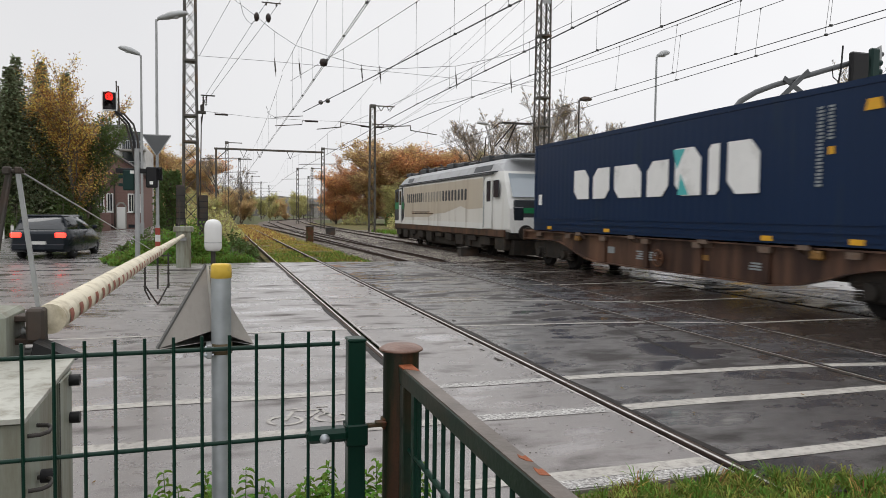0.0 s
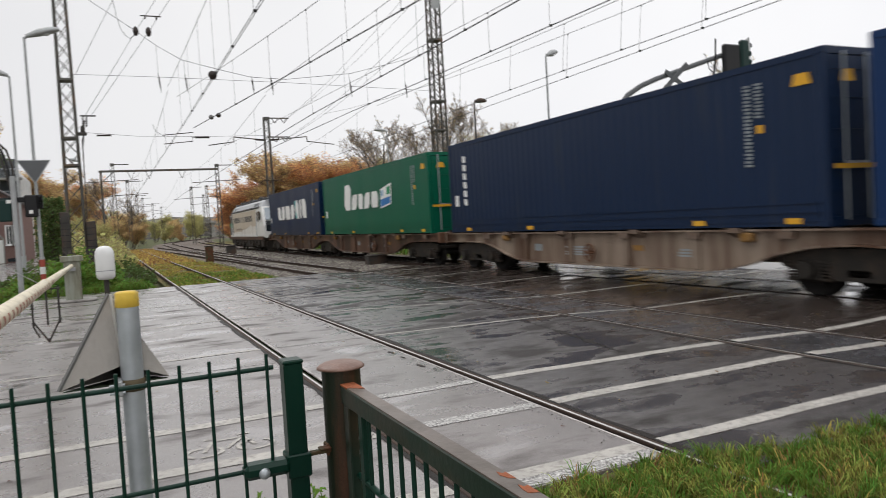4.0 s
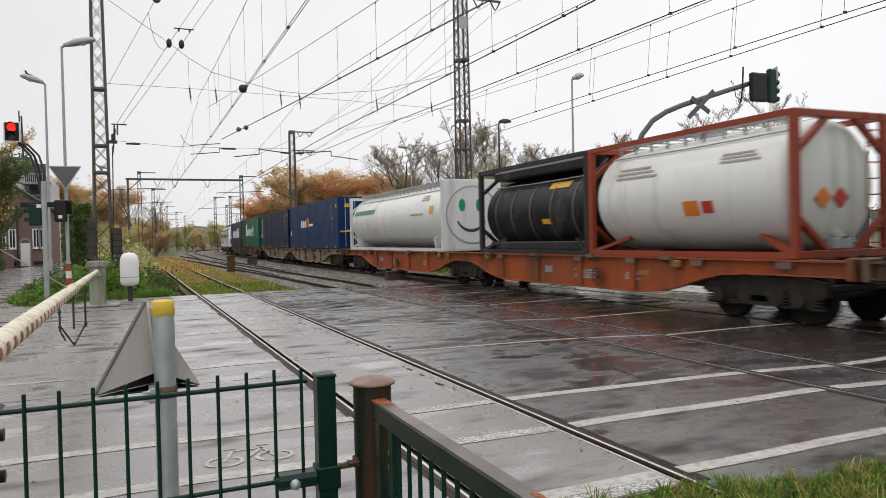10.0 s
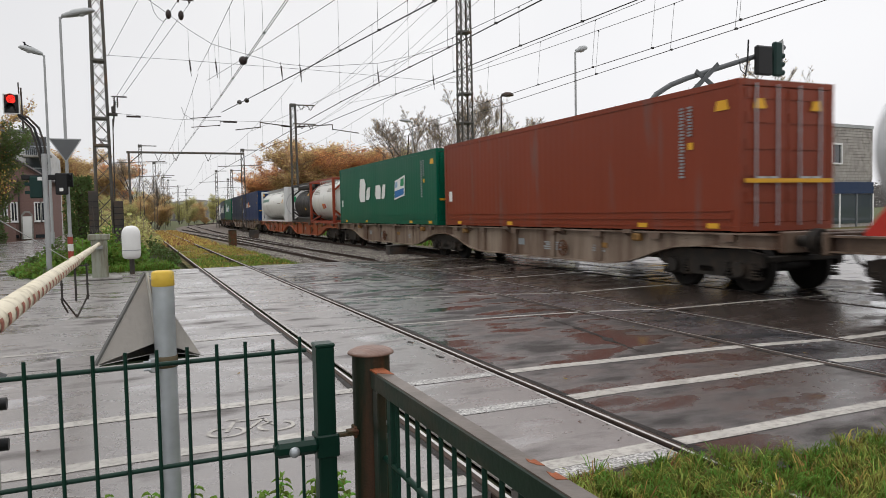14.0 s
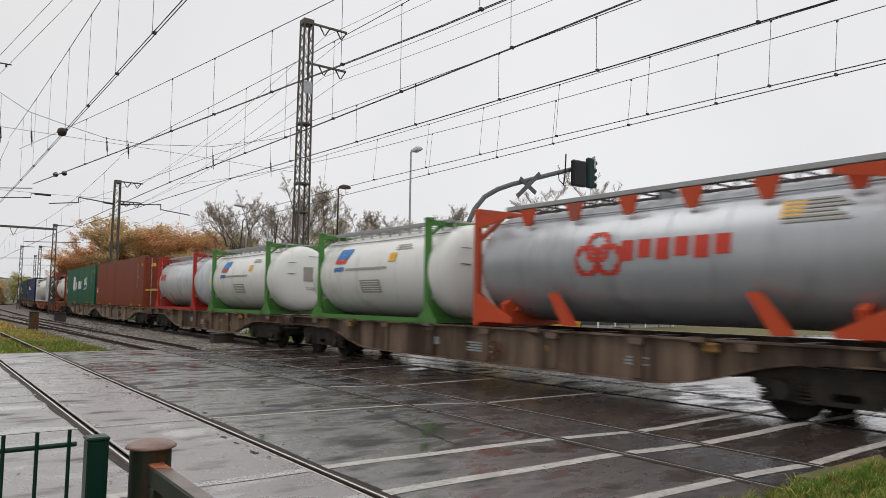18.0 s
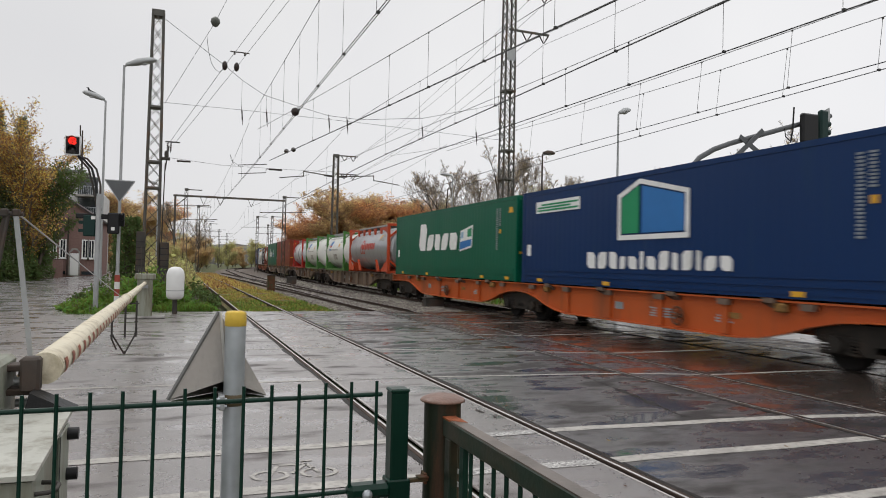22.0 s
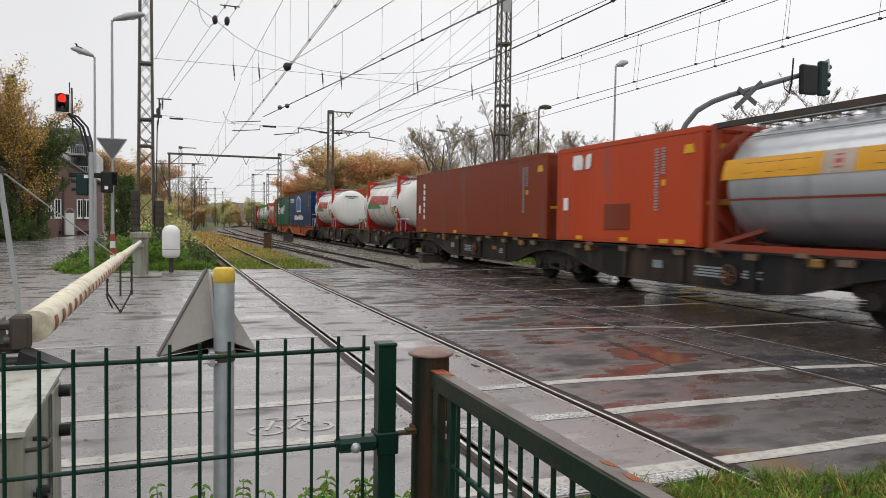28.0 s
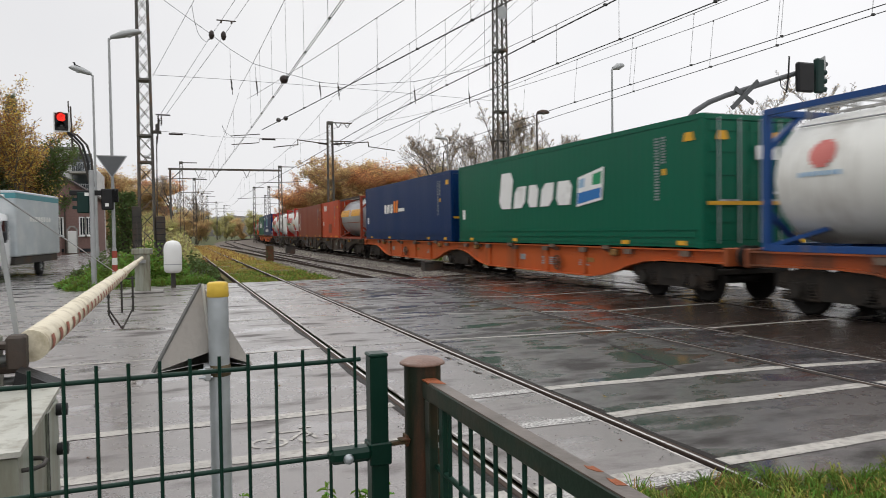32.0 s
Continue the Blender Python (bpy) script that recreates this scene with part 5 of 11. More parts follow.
part("clamp", MB().box(-0.06, 0.06, -0.095, -0.03, 3.7, 3.76, 0.005), GALV_DULL, ys_)
LETTER_STRIPE = mat("red_striped_sleeve", (0.33, 0.07, 0.05), 0.5, var=0.15)
for k in range(4):
    sl = solo("pole_sleeve", MB().lathe([(0.079, 0.0), (0.079, 0.22)][::-1], (-3.71, 24.9, 0.25 + 0.22 * k), "z", 16), LETTER_STRIPE if k % 2 else WHITE_PAINT, "red and white warning sleeve round the lamp pole", "pole sleeve")

# the far side's signal arm
ARM_GREY = mat("dark_grey_arm_paint", (0.1, 0.105, 0.11), 0.45, var=0.15, scale=2)
sa = thing("traffic_signal", pose(14.35, 21.0, 0), "curved grey signal arm with lamps and a crossing warning cross", "traffic signal")
part("pole", MB().cyl((0, 0, -0.3), (0.2, 0, 4.0), 0.13, 0.11, 14), ARM_GREY, sa)
part("curved_arm", MB().pipe([(0.2, 0, 4.0), (0.33, 0, 4.65), (0.62, 0, 5.2), (1.1, 0, 5.72), (1.75, 0, 6.08), (2.5, 0, 6.36), (4.6, 0, 7.0), (7.35, 0, 7.82)], 0.095, 12), ARM_GREY, sa)
part("back_board", MB().prism([(6.5, 7.75), (7.15, 8.1), (7.2, 7.75), (7.1, 6.75), (6.95, 6.6), (6.75, 6.75)], "y", -0.14, -0.1), GALV_DULL, sa)
for x, w in ((5.98, 0.4), (6.68, 0.2)):
    part("signal_head", MB().box(x - w, x + w, -0.38, -0.15, 6.62, 7.72 + (0.2 if x > 6 else 0), 0.06), BLACK if x < 6.3 else SIGNAL_GREEN, sa)
    for q in (6.8, 7.12, 7.44) if x > 6.3 else ():
        part("visor", MB().cyl((x + w, -0.15, q), (x + w + 0.25, -0.15, q), 0.11, n=12), SIGNAL_GREEN, sa)
part("cable_frame", MB().pipe([(5.25, -0.1, 6.6), (5.35, -0.1, 7.1), (5.4, -0.1, 7.95)], 0.035, 6).pipe([(5.25, -0.1, 6.65), (5.0, -0.1, 6.8), (4.95, -0.1, 7.1)], 0.02, 6), BLACK, sa)
for s in (-1, 1):
    a_, b_ = ((-0.6, -0.55), (0.62, 0.5)) if s > 0 else ((-0.4, 0.2), (0.45, -0.3))
    part("cross_board", MB().bar((3.2 + a_[0], -0.16 - 0.03 * s, 6.42 + a_[1]), (3.2 + b_[0], -0.16 - 0.03 * s, 6.42 + b_[1]), 0.04, 0.17), ARM_GREY, sa)
part("lower_head", MB().box(0.25, 0.6, -0.2, 0.12, 2.6, 3.6, 0.04), SIGNAL_GREEN, sa)
part("lower_visor", MB().cyl((0.42, -0.2, 3.4), (0.42, -0.45, 3.4), 0.12, n=12).cyl((0.42, -0.2, 3.1), (0.42, -0.45, 3.1), 0.12, n=12), BLACK, sa)

# short pale bollards at the edge of the side street
for k in range(4):
    b_ = thing("bollard", pose(-14.6 + 0.46 * k, 50.6 + 0.2 * k, 0), "short pale concrete bollard beside the street", "bollard", "bollards by the street")
    part("shaft", MB().cyl((0, 0, -0.3), (0, 0, 0.62), 0.085, 0.08, 12), WHITE_PAINT, b_)
    part("cap", MB().lathe([(0.08, 0.0), (0.085, 0.03), (0.05, 0.09), (0.0, 0.1)], (0, 0, 0.62), "z", 12), CONCRETE, b_)


# ---- the goods train ----
def painted(name, col, dirt=(0.12, 0.1, 0.09), amt=0.22, rough=0.42, var=0.1):
    return mat(name, col, rough, var=var, scale=0.7, fine=25, bump=0.05, dirt=dirt, dirt_amt=amt, dirt_scale=1.4, streak=True, spec=0.22)


NAVY = painted("navy_container_paint", (0.002, 0.016, 0.054), (0.012, 0.026, 0.045))
BLUE = painted("blue_container_paint", (0.001, 0.024, 0.098), (0.006, 0.032, 0.08))
NAVY_DARK = painted("dark_navy_container_paint", (0.003, 0.015, 0.048), (0.02, 0.028, 0.045))
EGREEN = painted("green_container_paint", (0.0, 0.1, 0.054), (0.006, 0.082, 0.05))
OXIDE = painted("oxide_red_container_paint", (0.2, 0.038, 0.016))
ORANGERED = painted("orange_red_container_paint", (0.46, 0.06, 0.017))
W_BROWN = painted("rusty_brown_wagon_paint", (0.04, 0.022, 0.017), (0.15, 0.08, 0.05), 0.6)
W_TAN = painted("faded_tan_wagon_paint", (0.28, 0.22, 0.17), (0.085, 0.045, 0.028), 0.7)
W_GRIMY = painted("grimy_tan_wagon_paint", (0.22, 0.155, 0.11), (0.045, 0.026, 0.018), 0.85)
W_ORANGE = painted("orange_wagon_paint", (0.45, 0.092, 0.022), (0.2, 0.07, 0.03), 0.35)
W_RED = painted("red_orange_wagon_paint", (0.34, 0.075, 0.022), (0.13, 0.055, 0.03), 0.6)
W_DARK = painted("dark_grey_wagon_paint", (0.016, 0.015, 0.015), (0.08, 0.05, 0.035), 0.45)
BOGIE = mat("grimy_bogie_steel", (0.022, 0.019, 0.016), 0.6, var=0.35, dirt=(0.05, 0.035, 0.025), dirt_amt=0.4, dirt_scale=3)
WHEEL = mat("grimy_wheel_steel", (0.015, 0.013, 0.012), 0.7, 0.2, var=0.3)
TREAD = mat("polished_wheel_tread", (0.4, 0.38, 0.36), 0.25, 0.9, var=0.1)
LETTER = mat("white_lettering", (0.78, 0.78, 0.76), 0.45, var=0.06, dirt=(0.5, 0.5, 0.47), dirt_amt=0.2)
LETTER_FAINT = mat("worn_white_lettering", (0.29, 0.32, 0.33), 0.5, var=0.25)
LETTER_TEAL = mat("teal_lettering", (0.08, 0.42, 0.42), 0.45, var=0.06)
LETTER_RED = mat("red_lettering", (0.5, 0.05, 0.03), 0.45, var=0.08)
LETTER_DULL = mat("dull_green_lettering", (0.1, 0.24, 0.18), 0.5, var=0.15)
FADED_RED = mat("faded_red_lettering", (0.55, 0.16, 0.14), 0.5, var=0.2)
LETTER_GREEN = mat("green_lettering", (0.02, 0.26, 0.11), 0.45, var=0.08)
LETTER_ORANGE = mat("orange_lettering", (0.7, 0.2, 0.03), 0.45, var=0.08)
LETTER_BLUE = mat("blue_lettering", (0.03, 0.16, 0.42), 0.45, var=0.08)
LETTER_PALE = mat("pale_blue_lettering", (0.3, 0.45, 0.6), 0.45, var=0.08)
LETTER_DARK = mat("dark_lettering", (0.05, 0.055, 0.06), 0.5, var=0.1)
LETTER_GREY = mat("faded_grey_lettering", (0.3, 0.28, 0.24), 0.5, var=0.1)
MARK_YELLOW = mat("yellow_marking", (0.68, 0.36, 0.03), 0.45, var=0.1)
TANK_WHITE = mat("white_tank_cladding", (0.70, 0.70, 0.66), 0.32, var=0.05, scale=1.2, bump=0.02, dirt=(0.42, 0.4, 0.36), dirt_amt=0.25, dirt_scale=1.2, streak=True)
TANK_GREY = mat("pale_grey_tank_cladding", (0.52, 0.54, 0.55), 0.3, 0.15, var=0.06, scale=1.2, bump=0.02, dirt=(0.36, 0.36, 0.35), dirt_amt=0.3, streak=True)
TANK_STEEL = mat("steel_tank_cladding", (0.40, 0.415, 0.43), 0.32, 0.45, var=0.1, scale=1.4, bump=0.03, dirt=(0.25, 0.25, 0.25), dirt_amt=0.3, streak=True)
TANK_BLACK = mat("dark_tank_cladding", (0.012, 0.011, 0.012), 0.45, var=0.2, bump=0.03, dirt=(0.07, 0.065, 0.06), dirt_amt=0.3)
TANK_BAND = mat("yellow_tank_band", (0.62, 0.3, 0.02), 0.4, var=0.1)
F_RED = painted("red_frame_paint", (0.42, 0.03, 0.02))
F_RUSTRED = painted("brown_red_frame_paint", (0.27, 0.05, 0.025))
F_GREEN = painted("green_frame_paint", (0.075, 0.21, 0.05))
F_ORANGE = painted("orange_red_frame_paint", (0.5, 0.07, 0.025))
F_WHITE = painted("white_frame_paint", (0.62, 0.63, 0.62), (0.35, 0.33, 0.3))
F_BLACK = painted("black_frame_paint", (0.03, 0.028, 0.028))
F_BLUE = painted("blue_frame_paint", (0.015, 0.06, 0.2))
WALKWAY = mat("grey_tank_walkway", (0.36, 0.355, 0.34), 0.55, 0.4, var=0.3)
# grey tone paints the shade of ring-shaped dents in the shell
TANK_DENT_SHADE = mat("shade_grey_tank_dent", (0.42, 0.41, 0.39), 0.45, var=0.15, scale=3, bump=0.03)


def run(t):
    """How far the train has gone at t seconds."""
    u = t / 10
    return 71.64 * u + 2.452 * u * u + 0.1304 * u ** 3


TRAIN_ROWS = [(float(t), run(t)) for t in range(33)]
WHEEL_T = [i / 15 for i in range(481)]
moving, wheels = [], []


def vehicle_pose(s, half):
    """Pose of a vehicle whose middle is at s, carried by bogies at s - half and s + half."""
    a, b = on_line(LINE3, s + half), on_line(LINE3, s - half)
    h = math.atan2(a[0] - b[0], a[1] - b[1])
    return pose((a[0] + b[0]) / 2, (a[1] + b[1]) / 2, 0, 0, 0, -math.degrees(h))


def carried_by(ob, middle, half, offset=0.0, z=0.0):
    """Notes a thing that rides on the vehicle whose middle is at chainage 'middle' at the start."""
    moving.append((ob, middle, half, Matrix.Translation((0, offset, z))))


# bogies and wheels
def wheelset_mesh():
    mb = MB()
    for sx in (-1, 1):
        x = sx * 0.7535
        prof = [(0.0, -0.07), (0.10, -0.07), (0.12, -0.02), (0.36, 0.0), (0.40, -0.05), (0.46, -0.052), (0.455, 0.06), (0.49, 0.07), (0.49, 0.09), (0.36, 0.088), (0.3, 0.05), (0.12, 0.06), (0.0, 0.06)]
        mb.lathe([(r, -sx * h) for r, h in prof][:: 1 if sx < 0 else 1], (x, 0, 0), "x", 24)
    mb.cyl((-1.0, 0, 0), (1.0, 0, 0), 0.085, n=10)
    for sx in (-1, 1):
        for k in range(4):
            a = k * math.pi / 2
            mb.cyl((sx * 0.82, 0.24 * math.cos(a), 0.24 * math.sin(a)), (sx * 0.86, 0.24 * math.cos(a), 0.24 * math.sin(a)), 0.04, n=8)
    return mb.mesh("wheelset")


WHEELSET = wheelset_mesh()
WHEELSET.materials.append(WHEEL)


def bogie_mesh():
    mb = MB()
    for sx in (-1, 1):
        x0, x1 = sorted((sx * 0.93, sx * 1.06))
        mb.prism([(-1.4, 0.52), (-1.4, 0.76), (-0.75, 0.86), (-0.45, 0.82), (0.45, 0.82), (0.75, 0.86), (1.4, 0.76), (1.4, 0.52), (1.2, 0.48), (0.6, 0.5), (0.42, 0.3), (-0.42, 0.3), (-0.6, 0.5), (-1.2, 0.48)], "x", x0, x1)
        for y in (-0.9, 0.9):
            mb.box(x0 - 0.02, x1 + 0.07, y - 0.24, y + 0.24, 0.26, 0.66, 0.05)
            mb.cyl((sx * 1.04, y, 0.46), (sx * 1.17, y, 0.46), 0.16, 0.14, n=14)
            mb.box(x0, x1 + 0.02, y - 0.42, y + 0.42, 0.27, 0.34, 0.02)
            for dy in (-0.33, 0.33):
                for k in range(5):
                    mb.cyl((sx * 1.02, y + dy, 0.36 + 0.055 * k), (sx * 1.02, y + dy, 0.385 + 0.055 * k), 0.085, n=10)
        mb.box(x0, x1 + 0.03, -0.22, 0.22, 0.35, 0.5, 0.02)
    mb.box(-1.0, 1.0, -0.25, 0.25, 0.55, 0.84, 0.04)
    for y in (-1.32, 1.32):
        mb.box(-1.0, 1.0, y - 0.05, y + 0.05, 0.6, 0.72, 0.02)
    for y in (-0.42, 0.42):
        mb.box(-0.85, 0.85, y - 0.06, y + 0.06, 0.38, 0.5, 0.02)
    return mb.mesh("bogie")


BOGIE_MESH = bogie_mesh()
BOGIE_MESH.materials.append(BOGIE)


def add_bogie(parent, y):
    b = part("bogie", BOGIE_MESH, None, parent)
    b.location = (0, y, 0)
    for dy in (-0.9, 0.9):
        w = part("wheelset", WHEELSET, None, b)
        w.location = (0, dy, 0.46)
        wheels.append(w)


def text_bars(mb, x, y0, y1, z0, z1, n, side=-1):
    """Small lines of unreadable lettering as plain bars, on a side face at x."""
    h = (z1 - z0) / n
    for i in range(n):
        e = 0.25 * ((i * 37) % 10) / 10 * (y1 - y0)
        mb.box(x - 0.004, x + 0.004, y0 + (e if i % 2 else 0), y1 - (0 if i % 2 else e), z0 + i * h, z0 + i * h + h * 0.6)


ARCH = ((1.6, 0.9), (0.95, 0.86), (0.35, 0.74), (-0.25, 0.56), (-0.8, 0.44), (-1.4, 0.38))
HANDWHEEL = mat("rusty_handwheel", (0.12, 0.055, 0.03), 0.7, var=0.3, scale=8)
MARK_DULL = mat("grimy_yellow_paint", (0.3, 0.16, 0.045), 0.6, var=0.3, scale=6, dirt=(0.1, 0.06, 0.03), dirt_amt=0.5, dirt_scale=7)
BRACKET = mat("pale_worn_bracket", (0.15, 0.11, 0.085), 0.6, var=0.3, dirt=(0.14, 0.08, 0.05), dirt_amt=0.4, dirt_scale=8)


def wagon(front, rear, paint_m, label, bogie_front=None, bogie_rear=None, group="container wagons of the train"):
    """A low skeletal wagon body from chainage front to rear (at the start), with fish-belly sills."""
    mid, L = (front + rear) / 2, front - rear
    bf = (front - 1.9 if bogie_front is None else bogie_front) - mid
    br = (rear + 1.9 if bogie_rear is None else bogie_rear) - mid
    half = (bf - br) / 2
    w = thing("container_wagon", vehicle_pose(mid, half), label, "freight wagon", group)
    h = L / 2
    for sx in (-1, 1):
        x0, x1 = sorted((sx * 1.08, sx * 1.13))
        a, b = br + 1.7, bf - 1.7
        prof = [(-h, 0.9), (-h, 1.12), (h, 1.12), (h, 0.9)] + [(b + u, q) for u, q in ARCH] + [(a - u, q) for u, q in reversed(ARCH)]
        part("side_sill", MB().prism(prof, "x", x0, x1), paint_m, w)
        fl = MB()
        x0, x1 = sorted((sx * 1.06, sx * 1.24))
        fl.box(x0, x1, -h, h, 1.12, 1.155)
        line = [(-h, 0.9)] + [(a - u, q) for u, q in ARCH] + [(b + u, q) for u, q in reversed(ARCH)] + [(h, 0.9)]
        for (p0, q0), (p1, q1) in zip(line, line[1:]):
            fl.prism([(p0, q0), (p1, q1), (p1, q1 - 0.03), (p0, q0 - 0.03)], "x", x0, x1)
        part("flange", fl, paint_m, w)
        for k in range(int(L / 2.1)):
            y = -h + 1.2 + k * 2.1
            if a + 1.0 < y < b - 1.0:
                part("web_stiffener", MB().box(min(sx * 1.12, sx * 1.19), max(sx * 1.12, sx * 1.19), y - 0.1, y + 0.1, 0.4, 1.0), paint_m, w)
            if sx < 0:
                part("flange_bracket", MB().prism([(y - 0.14, 0.99), (y + 0.14, 0.99), (y + 0.17, 1.115), (y - 0.17, 1.115)], "x", -1.235, -1.13), BRACKET, w)
        for k in range(4):
            y = a + 0.5 + k * (b - a - 1.0) / 3
            part("spigot_bracket", MB().prism([(min(sx * 1.13, sx * 1.34), 1.1), (min(sx * 1.13, sx * 1.34), 1.19 if sx < 0 else 1.0), (max(sx * 1.13, sx * 1.34), 1.19 if sx > 0 else 1.0), (max(sx * 1.13, sx * 1.34), 1.1)], "y", y - 0.14, y + 0.14), BRACKET, w)
        for q0, q1, q2, q3, nn in ((-0.4, 0.5, 0.58, 0.82, 4), (a + 1.6, a + 2.1, 0.62, 0.8, 3)):
            tb = MB()
            text_bars(tb, sx * 1.135, q0, q1, q2, q3, nn)
            part("lettering", tb, LETTER_FAINT, w)
    cm = MB()
    for k in range(int(L / 1.5) + 1):
        y = -h + 0.2 + k * (L - 0.4) / int(L / 1.5)
        cm.box(-1.08, 1.08, y - 0.06, y + 0.06, 0.9, 1.1)
    cm.box(-0.3, 0.3, -h, h, 0.8, 1.0)
    part("underframe", cm, W_DARK, w)
    hw = MB()
    hw.pipe([(-1.24, -0.6 + 0.2 * math.cos(t), 0.66 + 0.2 * math.sin(t)) for t in [2 * math.pi * i / 18 for i in range(19)]], 0.022, 6)
    for i in range(4):
        t = math.pi * i / 4
        hw.cyl((-1.24, -0.6 - 0.2 * math.cos(t), 0.66 - 0.2 * math.sin(t)), (-1.24, -0.6 + 0.2 * math.cos(t), 0.66 + 0.2 * math.sin(t)), 0.014, n=5)
    hw.cyl((-1.13, -0.6, 0.66), (-1.27, -0.6, 0.66), 0.045, n=10)
    part("brake_handwheel", hw, HANDWHEEL, w)
    for y, z0, z1, m_ in ((1.6, 0.66, 0.84, LETTER_FAINT), (-2.4, 0.72, 0.84, MARK_DULL)):
        if a + 0.8 < y < b - 0.8:
            part("data_panel", MB().box(-1.142, -1.13, y, y + 0.34, z0, z1, 0.003), m_, w)
    for y in (a + 0.3, b - 0.3):
        part("lashing_ring", MB().box(-1.27, -1.13, y - 0.14, y + 0.14, 0.93, 1.1, 0.03), MARK_DULL, w, "dull yellow lifting lug")
    for yy, on in ((h, bogie_front is None), (-h, bogie_rear is None)):
        if not on:
            continue
        sg = 1 if yy > 0 else -1
        part("headstock", MB().box(-1.25, 1.25, min(yy, yy + sg * 0.12), max(yy, yy + sg * 0.12), 0.82, 1.2, 0.02), paint_m, w)
        for sx in (-1, 1):
            bm_ = MB()
            bm_.cyl((sx * 0.875, yy, 1.03), (sx * 0.875, yy + sg * 0.42, 1.03), 0.1, n=12)
            bm_.cyl((sx * 0.875, yy + sg * 0.42, 1.03), (sx * 0.875, yy + sg * 0.48, 1.03), 0.22, 0.23, n=16)
            part("buffer", bm_, BOGIE, w)
        hk = MB().box(-0.05, 0.05, min(yy, yy + sg * 0.5), max(yy, yy + sg * 0.5), 0.98, 1.08, 0.02)
        hk.pipe([(0.35, yy + sg * 0.1, 0.95), (0.36, yy + sg * 0.35, 0.6), (0.3, yy + sg * 0.5, 0.55)], 0.025, 6)
        part("coupling", hk, BOGIE, w)
    for y in (bf, br):
        if abs(y) < h + 0.6:
            add_bogie(w, y)
    moving.append((w, mid, half, Matrix()))
    return mid, half


def block_row(c, x, y1, y0, z0, z1, shapes, m, slant=0.0, label=""):
    """A row of plain cut-cornered blocks in place of a name; shapes are (width, bottom, top)."""
    tot = sum(s[0] for s in shapes) + 0.22 * (len(shapes) - 1)
    k, y, H = (y1 - y0) / tot, y1, z1 - z0
    for n, (w, b, t) in enumerate(shapes):
        ya, yb, za, zb = y, y - w * k, z0 + b * H, z0 + t * H
        cut = min(0.28 * (ya - yb), 0.28 * (zb - za))
        pts = [(ya - cut, za), (yb, za), (yb, zb - cut), (yb + cut, zb), (ya, zb), (ya, za + cut)]
        if n % 2:
            pts = [(ya, za), (yb + cut, za), (yb, za + cut), (yb, zb), (ya - cut, zb), (ya, zb - cut)]
        part("name_block", MB().prism([(p - slant * (q - z0), q) for p, q in pts], "x", x - 0.004, x + 0.004), m, c, label)
        y = yb - 0.22 * k


def corrugated(mb, x, y0, y1, z0, z1, out, pitch=0.28, depth=0.003):
    """A pressed-steel side wall facing out (-1 or 1) along x."""
    n = max(2, int((y1 - y0) / pitch))
    k = (y1 - y0) / n
    prof = []
    for i in range(n):
        y = y0 + i * k
        prof += [(y, 0), (y + k * 0.30, 0), (y + k * 0.5, 1), (y + k * 0.8, 1)]
    prof.append((y1, 0))
    vs = [(x - out * depth * d, y, z) for z in (z0, z1) for y, d in prof]
    m = len(prof)
    fs = [(i, i + 1, m + i + 1, m + i) if out > 0 else (i + 1, i, m + i, m + i + 1) for i in range(m - 1)]
    mb.add(vs, fs)


